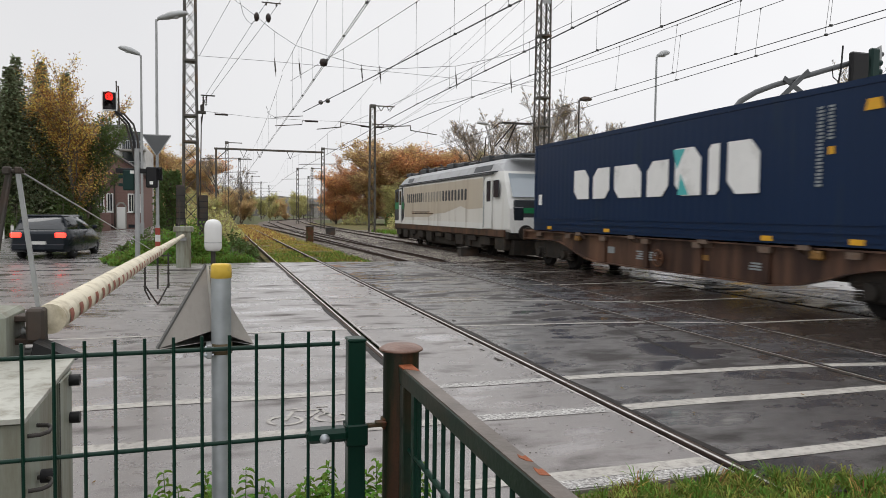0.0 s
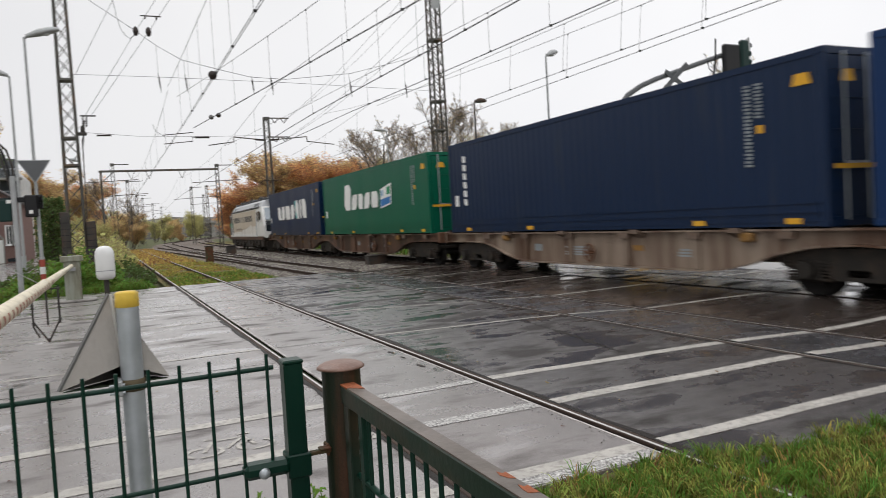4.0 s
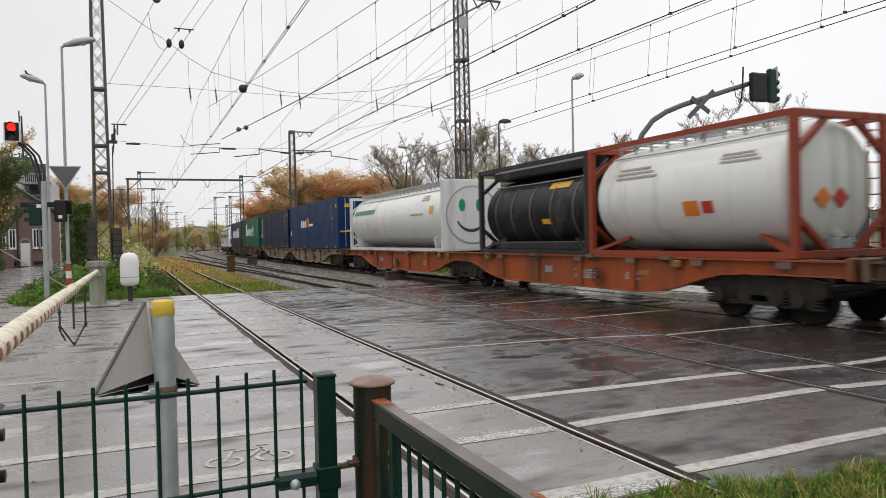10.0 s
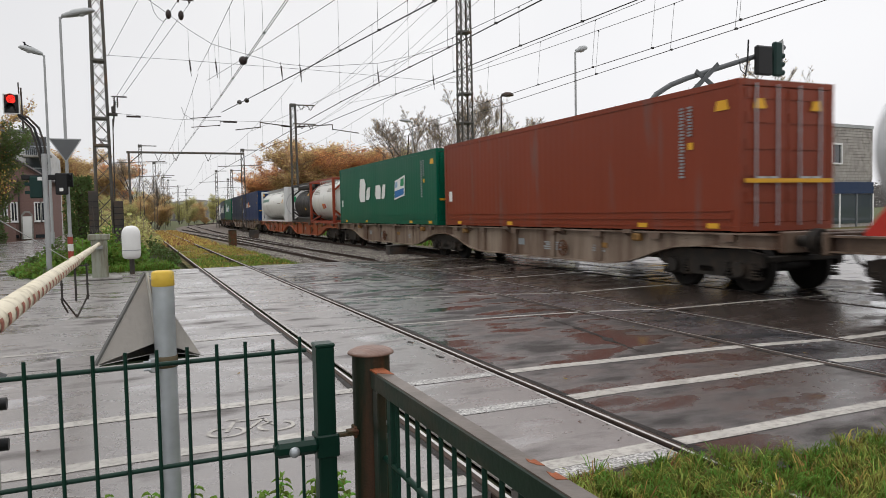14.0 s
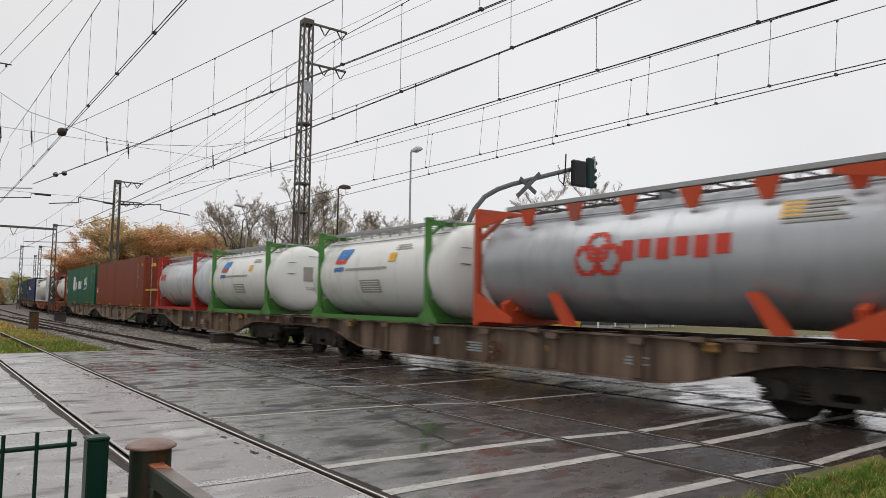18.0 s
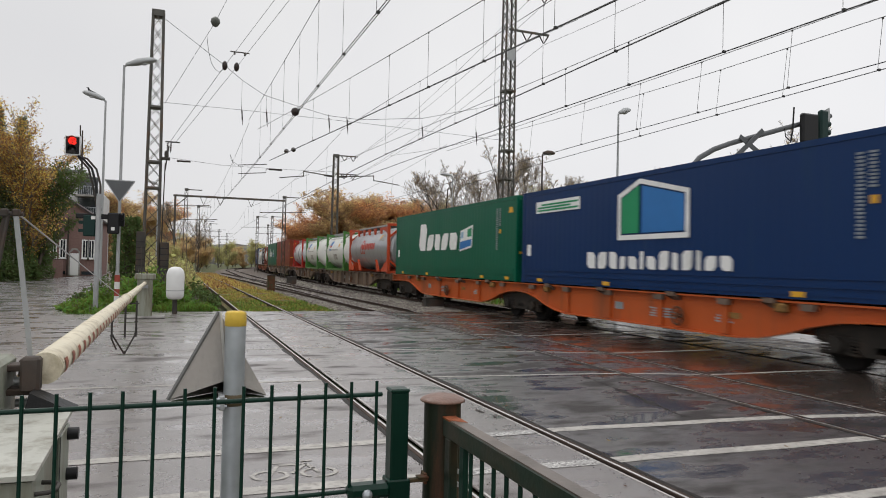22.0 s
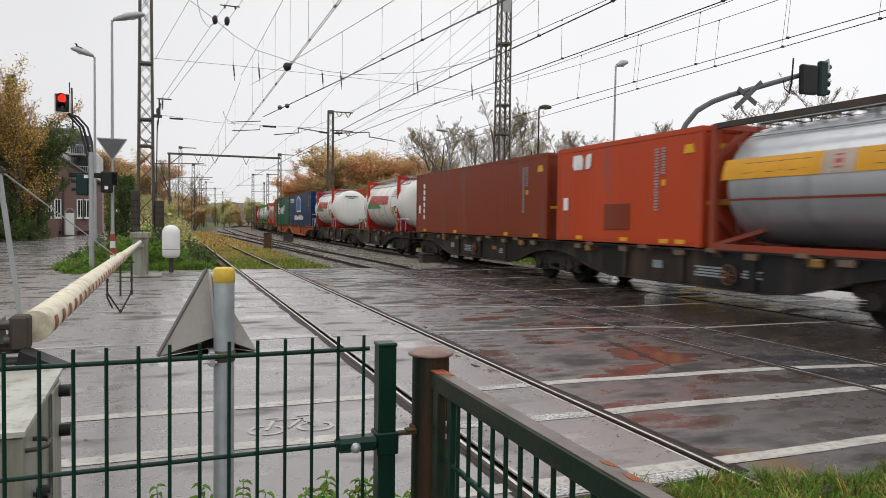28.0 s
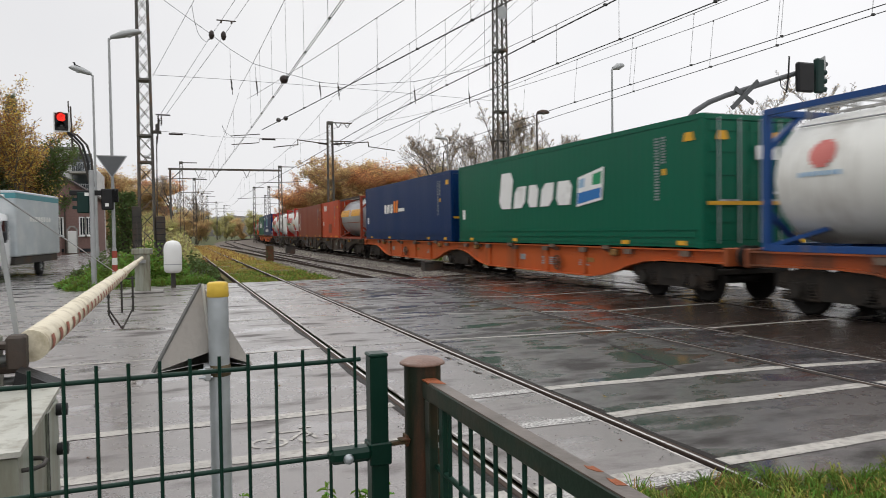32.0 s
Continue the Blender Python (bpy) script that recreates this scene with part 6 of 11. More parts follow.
def container(L, paint_m, label, front, mid, half, z=1.175, H=2.86, W=2.5, logo=None, cat="shipping container", door_text=True, corr=0.28, deep=0.0014):
    """A box container whose front end is at chainage 'front'; doors at the rear."""
    c = thing("shipping_container", Matrix(), label, cat, "containers on the train")
    h, w = L / 2, W / 2
    side = MB()
    for sx in (-1, 1):
        corrugated(side, sx * (w - 0.012), -h + 0.12, h - 0.12, 0.2, H - 0.12, sx, corr, deep)
    part("side_wall", side, paint_m, c)
    roof = MB()
    n = int(L / 0.6)
    for i in range(n):
        y = -h + 0.1 + i * (L - 0.2) / n
        roof.box(-w + 0.06, w - 0.06, y, y + (L - 0.2) / n * 0.55, H - 0.06, H - 0.02)
    roof.box(-w + 0.05, w - 0.05, -h + 0.05, h - 0.05, H - 0.09, H - 0.05)
    part("roof", roof, paint_m, c)
    fe = MB()
    for i in range(9):
        x = -w + 0.14 + i * (W - 0.28) / 9
        fe.prism([(x, h - 0.05), (x + 0.1, h - 0.015), (x + 0.2, h - 0.05)], "z", 0.2, H - 0.12)
    fe.box(-w + 0.1, w - 0.1, h - 0.09, h - 0.05, 0.15, H - 0.1)
    part("front_wall", fe, paint_m, c)
    fr = MB()
    for sx in (-1, 1):
        for sy in (-1, 1):
            y0, y1 = sorted((sy * h, sy * (h - 0.16)))
            x0, x1 = sorted((sx * w, sx * (w - 0.12)))
            fr.box(x0, x1, y0, y1, 0.0, H, 0.012)
        x0, x1 = sorted((sx * w, sx * (w - 0.06)))
        fr.box(x0, x1, -h + 0.16, h - 0.16, 0.02, 0.2)
        fr.box(x0, x1, -h + 0.16, h - 0.16, H - 0.12, H - 0.005)
        fr.box(min(sx * w, sx * (w + 0.012)), max(sx * w, sx * (w + 0.012)), -h + 0.16, h - 0.16, 0.095, 0.115)
    for sy in (-1, 1):
        y0, y1 = sorted((sy * h, sy * (h - 0.12)))
        fr.box(-w + 0.12, w - 0.12, y0, y1, 0.0, 0.16)
        fr.box(-w + 0.12, w - 0.12, y0, y1, H - 0.12, H - 0.005)
    part("frame", fr, paint_m, c)
    if L > 13:
        # the deep ribbed lower rail of the long boxes
        for sx in (-1, 1):
            x0, x1 = sorted((sx * (w - 0.02), sx * (w + 0.004)))
            part("lower_rail", MB().box(x0, x1, -h + 0.16, h - 0.16, 0.2, 0.4), paint_m, c)
            for q in (0.24, 0.39):
                x0, x1 = sorted((sx * (w - 0.01), sx * (w + 0.022)))
                part("rail_rib", MB().box(x0, x1, -h + 0.16, h - 0.16, q, q + 0.022), paint_m, c)
    for sx in (-1, 1):
        for sy in (-1, 1):
            for zz in (0.0, H - 0.118):
                x0, x1 = sorted((sx * (w + 0.004), sx * (w - 0.16)))
                y0, y1 = sorted((sy * (h + 0.004), sy * (h - 0.178)))
                part("corner_casting", MB().box(x0, x1, y0, y1, zz, zz + 0.118, 0.015), paint_m, c)
    for sx in (-1, 1):
        d = MB()
        x0, x1 = sorted((sx * 0.01, sx * (w - 0.13)))
        d.box(x0, x1, -h + 0.02, -h + 0.06, 0.16, H - 0.13, 0.01)
        door = part("door", d, paint_m, c)
        for q in (0.55, 1.05, 1.55, 2.05, 2.5):
            if q + 0.2 < H - 0.13:
                part("door_rib", MB().box(x0 + 0.05, x1 - 0.05, -h + 0.003, -h + 0.022, q, q + 0.2), paint_m, door)
        for f in (0.25, 0.75):
            x = x0 + (x1 - x0) * f
            lb = MB().cyl((x, -h - 0.03, 0.1), (x, -h - 0.03, H - 0.08), 0.018, n=6)
            lb.box(x - 0.02, x + 0.25 * (1 if f < 0.5 else -1), -h - 0.05, -h - 0.03, 1.0, 1.04)
            part("locking_bar", lb, GALV, door)
    # small markings every box carries
    for y, zb, tall_, n in ((-h + 1.45, H - 1.78, 1.45, 22), (-h + 1.22, H - 0.95, 0.62, 10)):
        mk = MB()
        text_bars(mk, -w - 0.003, y, y + 0.13, zb, zb + tall_, n)
        part("number_marking", mk, LETTER_FAINT, c)
    part("small_label", MB().box(-w - 0.004, -w + 0.004, -h + 1.2, -h + 1.33, H - 1.22, H - 1.08), MARK_YELLOW, c)
    part("data_plate", MB().box(-w - 0.004, -w + 0.006, h - 0.62, h - 0.38, 0.85, 1.2, 0.004), LETTER, c, "white data plate")
    for y in (-h + 0.5, -h + 2.6, h - 1.4, h - 5):
        part("yellow_mark", MB().box(-w - 0.014, -w, y, y + 0.3, 0.06, 0.16), MARK_YELLOW, c)
    for sx in (-0.75, 0.75):
        part("warning_triangle", MB().prism([(sx - 0.16, H - 0.55), (sx + 0.16, H - 0.55), (sx + 0.1, H - 0.36), (sx - 0.1, H - 0.36)], "y", -h - 0.024, -h - 0.019), MARK_YELLOW, c)
    part("warning_triangle", MB().prism([(-h + 0.25, H - 0.55), (-h + 0.6, H - 0.55), (-h + 0.55, H - 0.36), (-h + 0.3, H - 0.36)], "x", -w - 0.004, -w - 0.001), MARK_YELLOW, c)
    part("height_bar", MB().box(-w + 0.1, w - 0.1, -h - 0.062, -h - 0.052, 0.92, 1.0), MARK_YELLOW, c, "yellow bar across the doors")
    if door_text:
        cu = bpy.data.curves.new("size_number", "FONT")
        cu.body, cu.size, cu.extrude, cu.align_x = "45", 0.5, 0.003, "CENTER"
        cu.materials.append(LETTER)
        o = new("size_number", cu)
        o.parent = c
        o.matrix_basis = pose(0.62, -h - 0.052, 1.15, 90, 0, 0)
        gm = MB()
        for i in range(3):
            gm.box(0.15 + i * 0.34, 0.42 + i * 0.34, -h - 0.056, -h - 0.05, 1.9, 2.2, 0.002)
        part("end_lettering", gm, LETTER, c)
    if logo:
        logo(c, w, h, H)
    carried_by(c, mid, half, front - h - mid, z)
    return c


# painted signs, as plain shapes
def sign_bold(c, w, h, H):
    """Seven heavy white blocks, one of them with teal corners."""
    block_row(c, -w - 0.008, h - 2.9, -h + 3.0, 1.0, 2.1, [(0.75, 0, 0.78), (0.75, 0, 0.78), (1.1, 0, 0.78), (0.75, 0, 0.8), (0.8, 0, 1), (0.3, 0, 1), (0.8, 0, 1)], LETTER, 0.0, "bold white block")
    part("accent", MB().prism([(-1.2, 1.02), (-1.6, 1.02), (-1.3, 1.5)], "x", -w - 0.018, -w - 0.013), LETTER_TEAL, c, "teal accent")
    part("accent", MB().prism([(-1.0, 2.08), (-1.45, 2.08), (-1.15, 1.62)], "x", -w - 0.018, -w - 0.013), LETTER_TEAL, c, "teal accent")


def sign_script(c, w, h, H, gaps=False):
    """Slanted white blocks and a wavy pennant."""
    y1 = h - 3.65
    if gaps:
        block_row(c, -w - 0.008, y1, y1 - 1.75, 1.05, 1.95, [(1.0, 0, 1.25), (0.6, 0.1, 0.75)], LETTER, 0.22, "slanted white block")
        block_row(c, -w - 0.008, y1 - 2.6, y1 - 4.0, 1.05, 1.95, [(0.9, 0.1, 0.8), (0.5, 0.1, 0.8)], LETTER, 0.22, "slanted white block")
    else:
        block_row(c, -w - 0.008, y1, y1 - 4.7, 1.13, 2.08, [(0.95, 0, 1.25), (0.8, 0, 0.72), (0.65, 0, 0.72), (0.75, 0, 0.72), (0.85, 0, 0.72)], LETTER, 0.22, "slanted white block")
    e = y1 - (6.9 if gaps else 6.6)
    part("emblem", MB().prism([(e + 1.55, 1.05), (e + 0.3, 1.2), (e + 0.2, 2.05), (e + 1.45, 1.85)], "x", -w - 0.012, -w - 0.004), LETTER, c, "slanted white pennant emblem")
    part("emblem_field", MB().prism([(e + 1.5, 1.12), (e + 0.36, 1.26), (e + 0.33, 1.52), (e + 1.47, 1.42)], "x", -w - 0.018, -w - 0.0135), LETTER_BLUE, c)
    part("emblem_field", MB().prism([(e + 0.75, 1.6), (e + 0.34, 1.62), (e + 0.3, 1.95), (e + 0.72, 1.88)], "x", -w - 0.018, -w - 0.0135), LETTER_GREEN, c)
    part("emblem_field", MB().prism([(e + 1.42, 1.55), (e + 1.15, 1.58), (e + 1.12, 1.82), (e + 1.4, 1.78)], "x", -w - 0.018, -w - 0.0135), LETTER_PALE, c)


def sign_house(c, w, h, H):
    """A house-shaped emblem in green and blue with a white outline, and a line of white blocks under it."""
    y = 0.17
    mb = MB()
    o = [(y + 1.35, 1.22), (y - 1.35, 1.22), (y - 1.35, 2.3), (y + 0.45, 2.7), (y + 1.35, 2.36)]
    i_ = [(y + 1.22, 1.34), (y - 1.22, 1.34), (y - 1.22, 2.22), (y + 0.45, 2.58), (y + 1.22, 2.28)]
    for k in range(5):
        a, b, p, q = o[k], o[(k + 1) % 5], i_[(k + 1) % 5], i_[k]
        mb.prism([a, b, p, q], "x", -w - 0.012, -w - 0.004)
    part("emblem_outline", mb, LETTER, c)
    part("emblem_panel", MB().prism([(y + 1.18, 1.38), (y + 0.48, 1.38), (y + 0.48, 2.54), (y + 1.18, 2.26)], "x", -w - 0.01, -w - 0.003), LETTER_GREEN, c)
    part("emblem_panel", MB().prism([(y + 0.36, 1.38), (y - 1.18, 1.38), (y - 1.18, 2.19), (y + 0.36, 2.52)], "x", -w - 0.01, -w - 0.003), LETTER_BLUE, c)
    block_row(c, -w - 0.008, y + 2.75, y - 2.65, 0.5, 0.93, [(0.6, 0, 1), (0.6, 0, 1), (0.5, 0, 1), (0.35, 0, 0.72), (0.5, 0, 0.72), (0.2, 0, 1), (0.5, 0, 0.72), (0.5, 0, 1), (0.3, 0, 0.9), (0.5, 0, 1), (0.2, 0, 1), (0.5, 0, 0.72), (0.5, 0, 0.72)], LETTER, 0.0, "white block")
    part("notice", MB().box(-w - 0.008, -w, h - 3.5, h - 0.95, 2.15, 2.5), LETTER, c, "white notice panel")
    tb = MB()
    text_bars(tb, -w - 0.011, h - 3.4, h - 1.05, 2.2, 2.45, 3)
    part("notice_text", tb, LETTER_GREEN, c)


def sign_small(c, w, h, H):
    """A short line of white blocks with two orange ones."""
    block_row(c, -w - 0.008, 2.9, 1.4, 1.35, 1.8, [(0.6, 0, 1), (0.6, 0, 1), (0.2, 0, 1), (0.5, 0, 1)], LETTER, 0.1, "white block")
    part("name_line", MB().box(-w - 0.012, -w - 0.004, -0.6, 0.4, 1.4, 1.56), LETTER, c)
    block_row(c, -w - 0.008, 1.25, 0.5, 1.35, 1.95, [(0.6, 0, 1), (0.6, 0, 1)], LETTER_ORANGE, 0.1, "orange block")


def sign_column(c, w, h, H):
    """A column of small white blocks down the wall."""
    for k in range(6):
        z = H - 0.65 - k * 0.27
        block_row(c, -w - 0.008, h - 1.02, h - 1.23, z, z + 0.2, [(1, 0, 1)], LETTER, 0.0, "white block")


def sign_square(c, w, h, H):
    block_row(c, -w - 0.008, h - 0.85, h - 1.75, 1.95, 2.35, [(0.8, 0, 1), (0.4, 0, 1)], LETTER, 0.1, "white block")
    part("repair_patch", MB().box(-w - 0.006, -w + 0.002, -0.5, 0.6, 0.35, 1.0, 0.004), OXIDE, c, "darker red repair patch")


def tank(L, front, mid, half, tank_m, frame_m, label, r=1.2, z=1.16, H=2.6, bands=(), style="end", signs=None, dome=0.32, inset=0.25, beam=True, seams=(), top_m=None, ladder=True):
    """A tank container with end frames; 'front' is the chainage of its front end."""
    c = thing("tank_container", Matrix(), label, "tank container", "tank containers on the train")
    h, w, zc = L / 2, 1.22, r + 0.13 if style == "full" else H / 2 + 0.02
    a, b = h - inset, -h + inset
    prof = [(0.0, b), (r * 0.4, b + dome * 0.05), (r * 0.7, b + dome * 0.17), (r * 0.86, b + dome * 0.36), (r * 0.95, b + dome * 0.6), (r * 0.985, b + dome * 0.8), (r, b + dome)]
    prof = prof + [(r, a - dome)] + [(q, a - (hh - b)) for q, hh in reversed(prof[:-1])]
    part("tank_shell", MB().lathe([(q, y) for q, y in prof][::-1], (0, 0, zc), "y", 40), tank_m, c)
    bulging, foot = inset < -0.3, 0.4 if beam else 0.12
    n_b = max(2, int(L / 1.05))
    for y in seams or [b + dome + 0.35 + k * (a - b - 2 * dome - 0.7) / (n_b - 1) for k in range(n_b)]:
        q = 0.045 if seams else 0.025
        part("band", MB().lathe([(r + 0.001, y - q), (r + 0.006, y - q * 0.8), (r + 0.006, y + q * 0.8), (r + 0.001, y + q)][::-1], (0, 0, zc), "y", 36), TANK_DENT_SHADE if seams else tank_m, c)
    if bulging:
        for y in (a - dome, b + dome):
            part("band", MB().lathe([(r + 0.001, y - 0.02), (r + 0.008, y - 0.015), (r + 0.008, y + 0.015), (r + 0.001, y + 0.02)][::-1], (0, 0, zc), "y", 36), tank_m, c)
    for sy in (-1, 1):
        f = MB()
        y0, y1 = sorted((sy * h, sy * (h - 0.15)))
        for sx in (-1, 1):
            x0, x1 = sorted((sx * w, sx * (w - 0.15)))
            f.box(x0, x1, y0, y1, 0, H, 0.015)
            if bulging:
                # gusset feet and top knees, with the shell standing out past the frame
                xa, xb = sorted((sx * w, sx * (w - 0.03)))
                f.prism([(sy * (h - 0.15), 0.0), (sy * (h - 0.5), 0.0), (sy * (h - 0.5), 0.05), (sy * (h - 0.15), 0.32)], "x", xa, xb)
                f.prism([(sy * h, 0.0), (sy * (h + foot), 0.0), (sy * (h + foot), 0.05), (sy * h, foot * 1.25)], "x", xa, xb)
                f.bar((sx * (w - 0.1), sy * (h - 0.08), H - 0.4), (sx * 0.62, sy * (h - 0.08), H - 0.03), 0.1, 0.06)
                f.box(min(sx * w, sx * (w - 0.2)), max(sx * w, sx * (w - 0.2)), y0 - 0.03, y1 + 0.03, H - 0.02, H + 0.06, 0.01)
                continue
            yc = (y0 + y1) / 2
            f.bar((sx * (w - 0.08), yc, 0.75), (sx * 0.35, yc, 0.1), 0.12, 0.1)
            f.bar((sx * (w - 0.08), yc, H - 0.75), (sx * 0.35, yc, H - 0.1), 0.12, 0.1)
            f.bar((sx * (w - 0.08), sy * (h - 0.1), 0.08), (sx * 0.75, sy * (h - 1.1), 0.42), 0.16, 0.08)
        f.box(-w + 0.1, w - 0.1, y0, y1, 0, 0.14, 0.01)
        f.box(-w + 0.1, w - 0.1, y0, y1, H - 0.13, H, 0.01)
        part("end_frame", f, frame_m, c)
    if beam:
        s = MB()
        for sx in (-1, 1):
            s.box(min(sx * w, sx * (w - 0.12)), max(sx * w, sx * (w - 0.12)), -h + 0.15, h - 0.15, 0, 0.12)
        part("bottom_rail", s, frame_m, c)
    if style == "full":
        s = MB()
        for sx in (-1, 1):
            s.box(min(sx * w, sx * (w - 0.1)), max(sx * w, sx * (w - 0.1)), -h + 0.15, h - 0.15, H - 0.11, H)
        part("top_rail", s, top_m or frame_m, c)
    for sy in (-1, 1) if style == "end" else ():
        y = sy * (h - inset - 0.9)
        sd = MB().prism([(-1.05, 0.06), (-1.15, 0.5), (-0.95, 0.6), (-0.6, 0.32), (0.6, 0.32), (0.95, 0.6), (1.15, 0.5), (1.05, 0.06)], "y", y - 0.08, y + 0.08)
        part("saddle", sd, frame_m, c)
    wk = MB()
    for x in (-0.62, -0.5, -0.38, 0.3, 0.42):
        wk.box(x, x + 0.045, b + 0.45, a - 0.45, H - 0.02, H + 0.012)
    n_s = int((a - b - 0.9) / 0.5)
    for k in range(n_s + 1):
        y = b + 0.45 + k * (a - b - 0.9) / n_s
        wk.box(-0.64, 0.48, y - 0.02, y + 0.02, H - 0.045, H - 0.015)
        wk.box(-0.62, -0.58, y - 0.02, y + 0.02, H - 0.22, H - 0.02)
    part("walkway", wk, top_m or WALKWAY, c)
    if top_m is F_BLACK:
        # black boxes added to keep the gaps under and over the black shell dark
        part("pipe_cover", MB().box(-0.95, 0.95, -h + 0.3, h - 0.3, 0.1, 0.34, 0.03), F_BLACK, c)
        part("top_cover", MB().box(-0.8, 0.8, -h + 0.3, h - 0.3, H - 0.34, H - 0.06, 0.05), F_BLACK, c)
    part("walkway_edge", MB().box(-0.68, -0.65, b + 0.45, a - 0.45, H - 0.05, H + 0.04, 0.005), GALV_DULL, c)
    part("drain_trough", MB().pipe([(-0.78, a - 0.4, zc + 0.98 * r * 0.82), (-0.8, 0.0, zc + r * 0.78), (-0.78, b + 0.4, zc + 0.98 * r * 0.82)], 0.016, 6), GALV_DULL, c)
    mh = MB().cyl((0.1, 0.2, H - 0.16), (0.1, 0.2, H + 0.02), 0.28, n=16)
    part("manhole", mh, GALV_DULL, c)
    ld = MB()
    for k in range(8):
        ld.cyl((0.55, -h - 0.02, 0.25 + k * 0.29), (0.95, -h - 0.02, 0.25 + k * 0.29), 0.013, n=6)
    for x in (0.55, 0.95):
        ld.cyl((x, -h - 0.02, 0.1), (x, -h - 0.02, H), 0.016, n=6)
    if ladder and not bulging:
        part("ladder", ld, frame_m, c)
    vl = MB().cyl((0, -h + 0.05, 0.3), (0, -h + 0.25, 0.42), 0.12, n=12)
    vl.box(-0.25, 0.25, -h + 0.02, -h + 0.2, 0.15, 0.35, 0.02)
    part("outlet_valve", vl, GALV_DULL, c)

    def arc(nm, y0, y1, a0, a1, m, lbl="", rr=0.016):
        """A painted panel wrapped on the shell's near side; angles in degrees above the middle."""
        n = max(2, int(abs(a1 - a0) / 6) + 1)
        mb = MB()
        an = [radians(a0 + (a1 - a0) * i / (n - 1)) for i in range(n)]
        vs = [(-(r + rr) * math.cos(t), y, zc + (r + rr) * math.sin(t)) for t in an for y in (y0, y1)]
        mb.add(vs, [(2 * i, 2 * i + 2, 2 * i + 3, 2 * i + 1) for i in range(n - 1)], True)
        return part(nm, mb, m, c, lbl)
    for y0, y1, a0, a1, m in bands:
        arc("painted_panel", y0, y1, a0, a1, m)
    if signs:
        signs(arc, h, c, zc, r)
    carried_by(c, mid, half, front - h - mid, z)
    return c


def arc_letters(arc, y1, y0, a0, a1, n, m, lbl):
    """A line of plain blocks round the shell from y1 down to y0, in place of a name."""
    k = (y1 - y0) / n
    for i in range(n):
        y = y1 - i * k
        arc("name_block", y - k * 0.74, y, a0 + (a1 - a0) * 0.12 * (i % 2), a1, m, lbl)


def small_text(arc, y1, y0, a0, a1, n, m):
    k = (a1 - a0) / n
    for i in range(n):
        arc("small_text", y0 + (i % 3) * 0.1 * (y1 - y0), y1, a0 + i * k, a0 + i * k + k * 0.5, m)


# ---- the locomotive ----
L_BODY = painted("silver_white_loco_paint", (0.68, 0.66, 0.61), (0.3, 0.27, 0.23), 0.3)
L_WHITE = painted("white_loco_paint", (0.70, 0.70, 0.67), (0.45, 0.42, 0.37), 0.25)
L_BEIGE = painted("beige_dirty_panel", (0.52, 0.46, 0.37), (0.4, 0.33, 0.25), 0.35)
# the wet roof's sky sheen is put into this paler grey
L_ROOF = painted("sheen_grey_loco_roof", (0.36, 0.37, 0.38), (0.2, 0.19, 0.18), 0.35)
L_DARK = painted("dark_grey_loco_paint", (0.045, 0.05, 0.055))
L_GREEN = painted("green_loco_stripe", (0.02, 0.20, 0.08))
L_GLASS = glass("dark_cab_glass", (0.02, 0.025, 0.03), 0.06)
# the sky mirrored in the cab glass is put into a pale base colour
L_PALE_GLASS = glass("reflection_toned_windscreen", (0.28, 0.32, 0.35), 0.08)


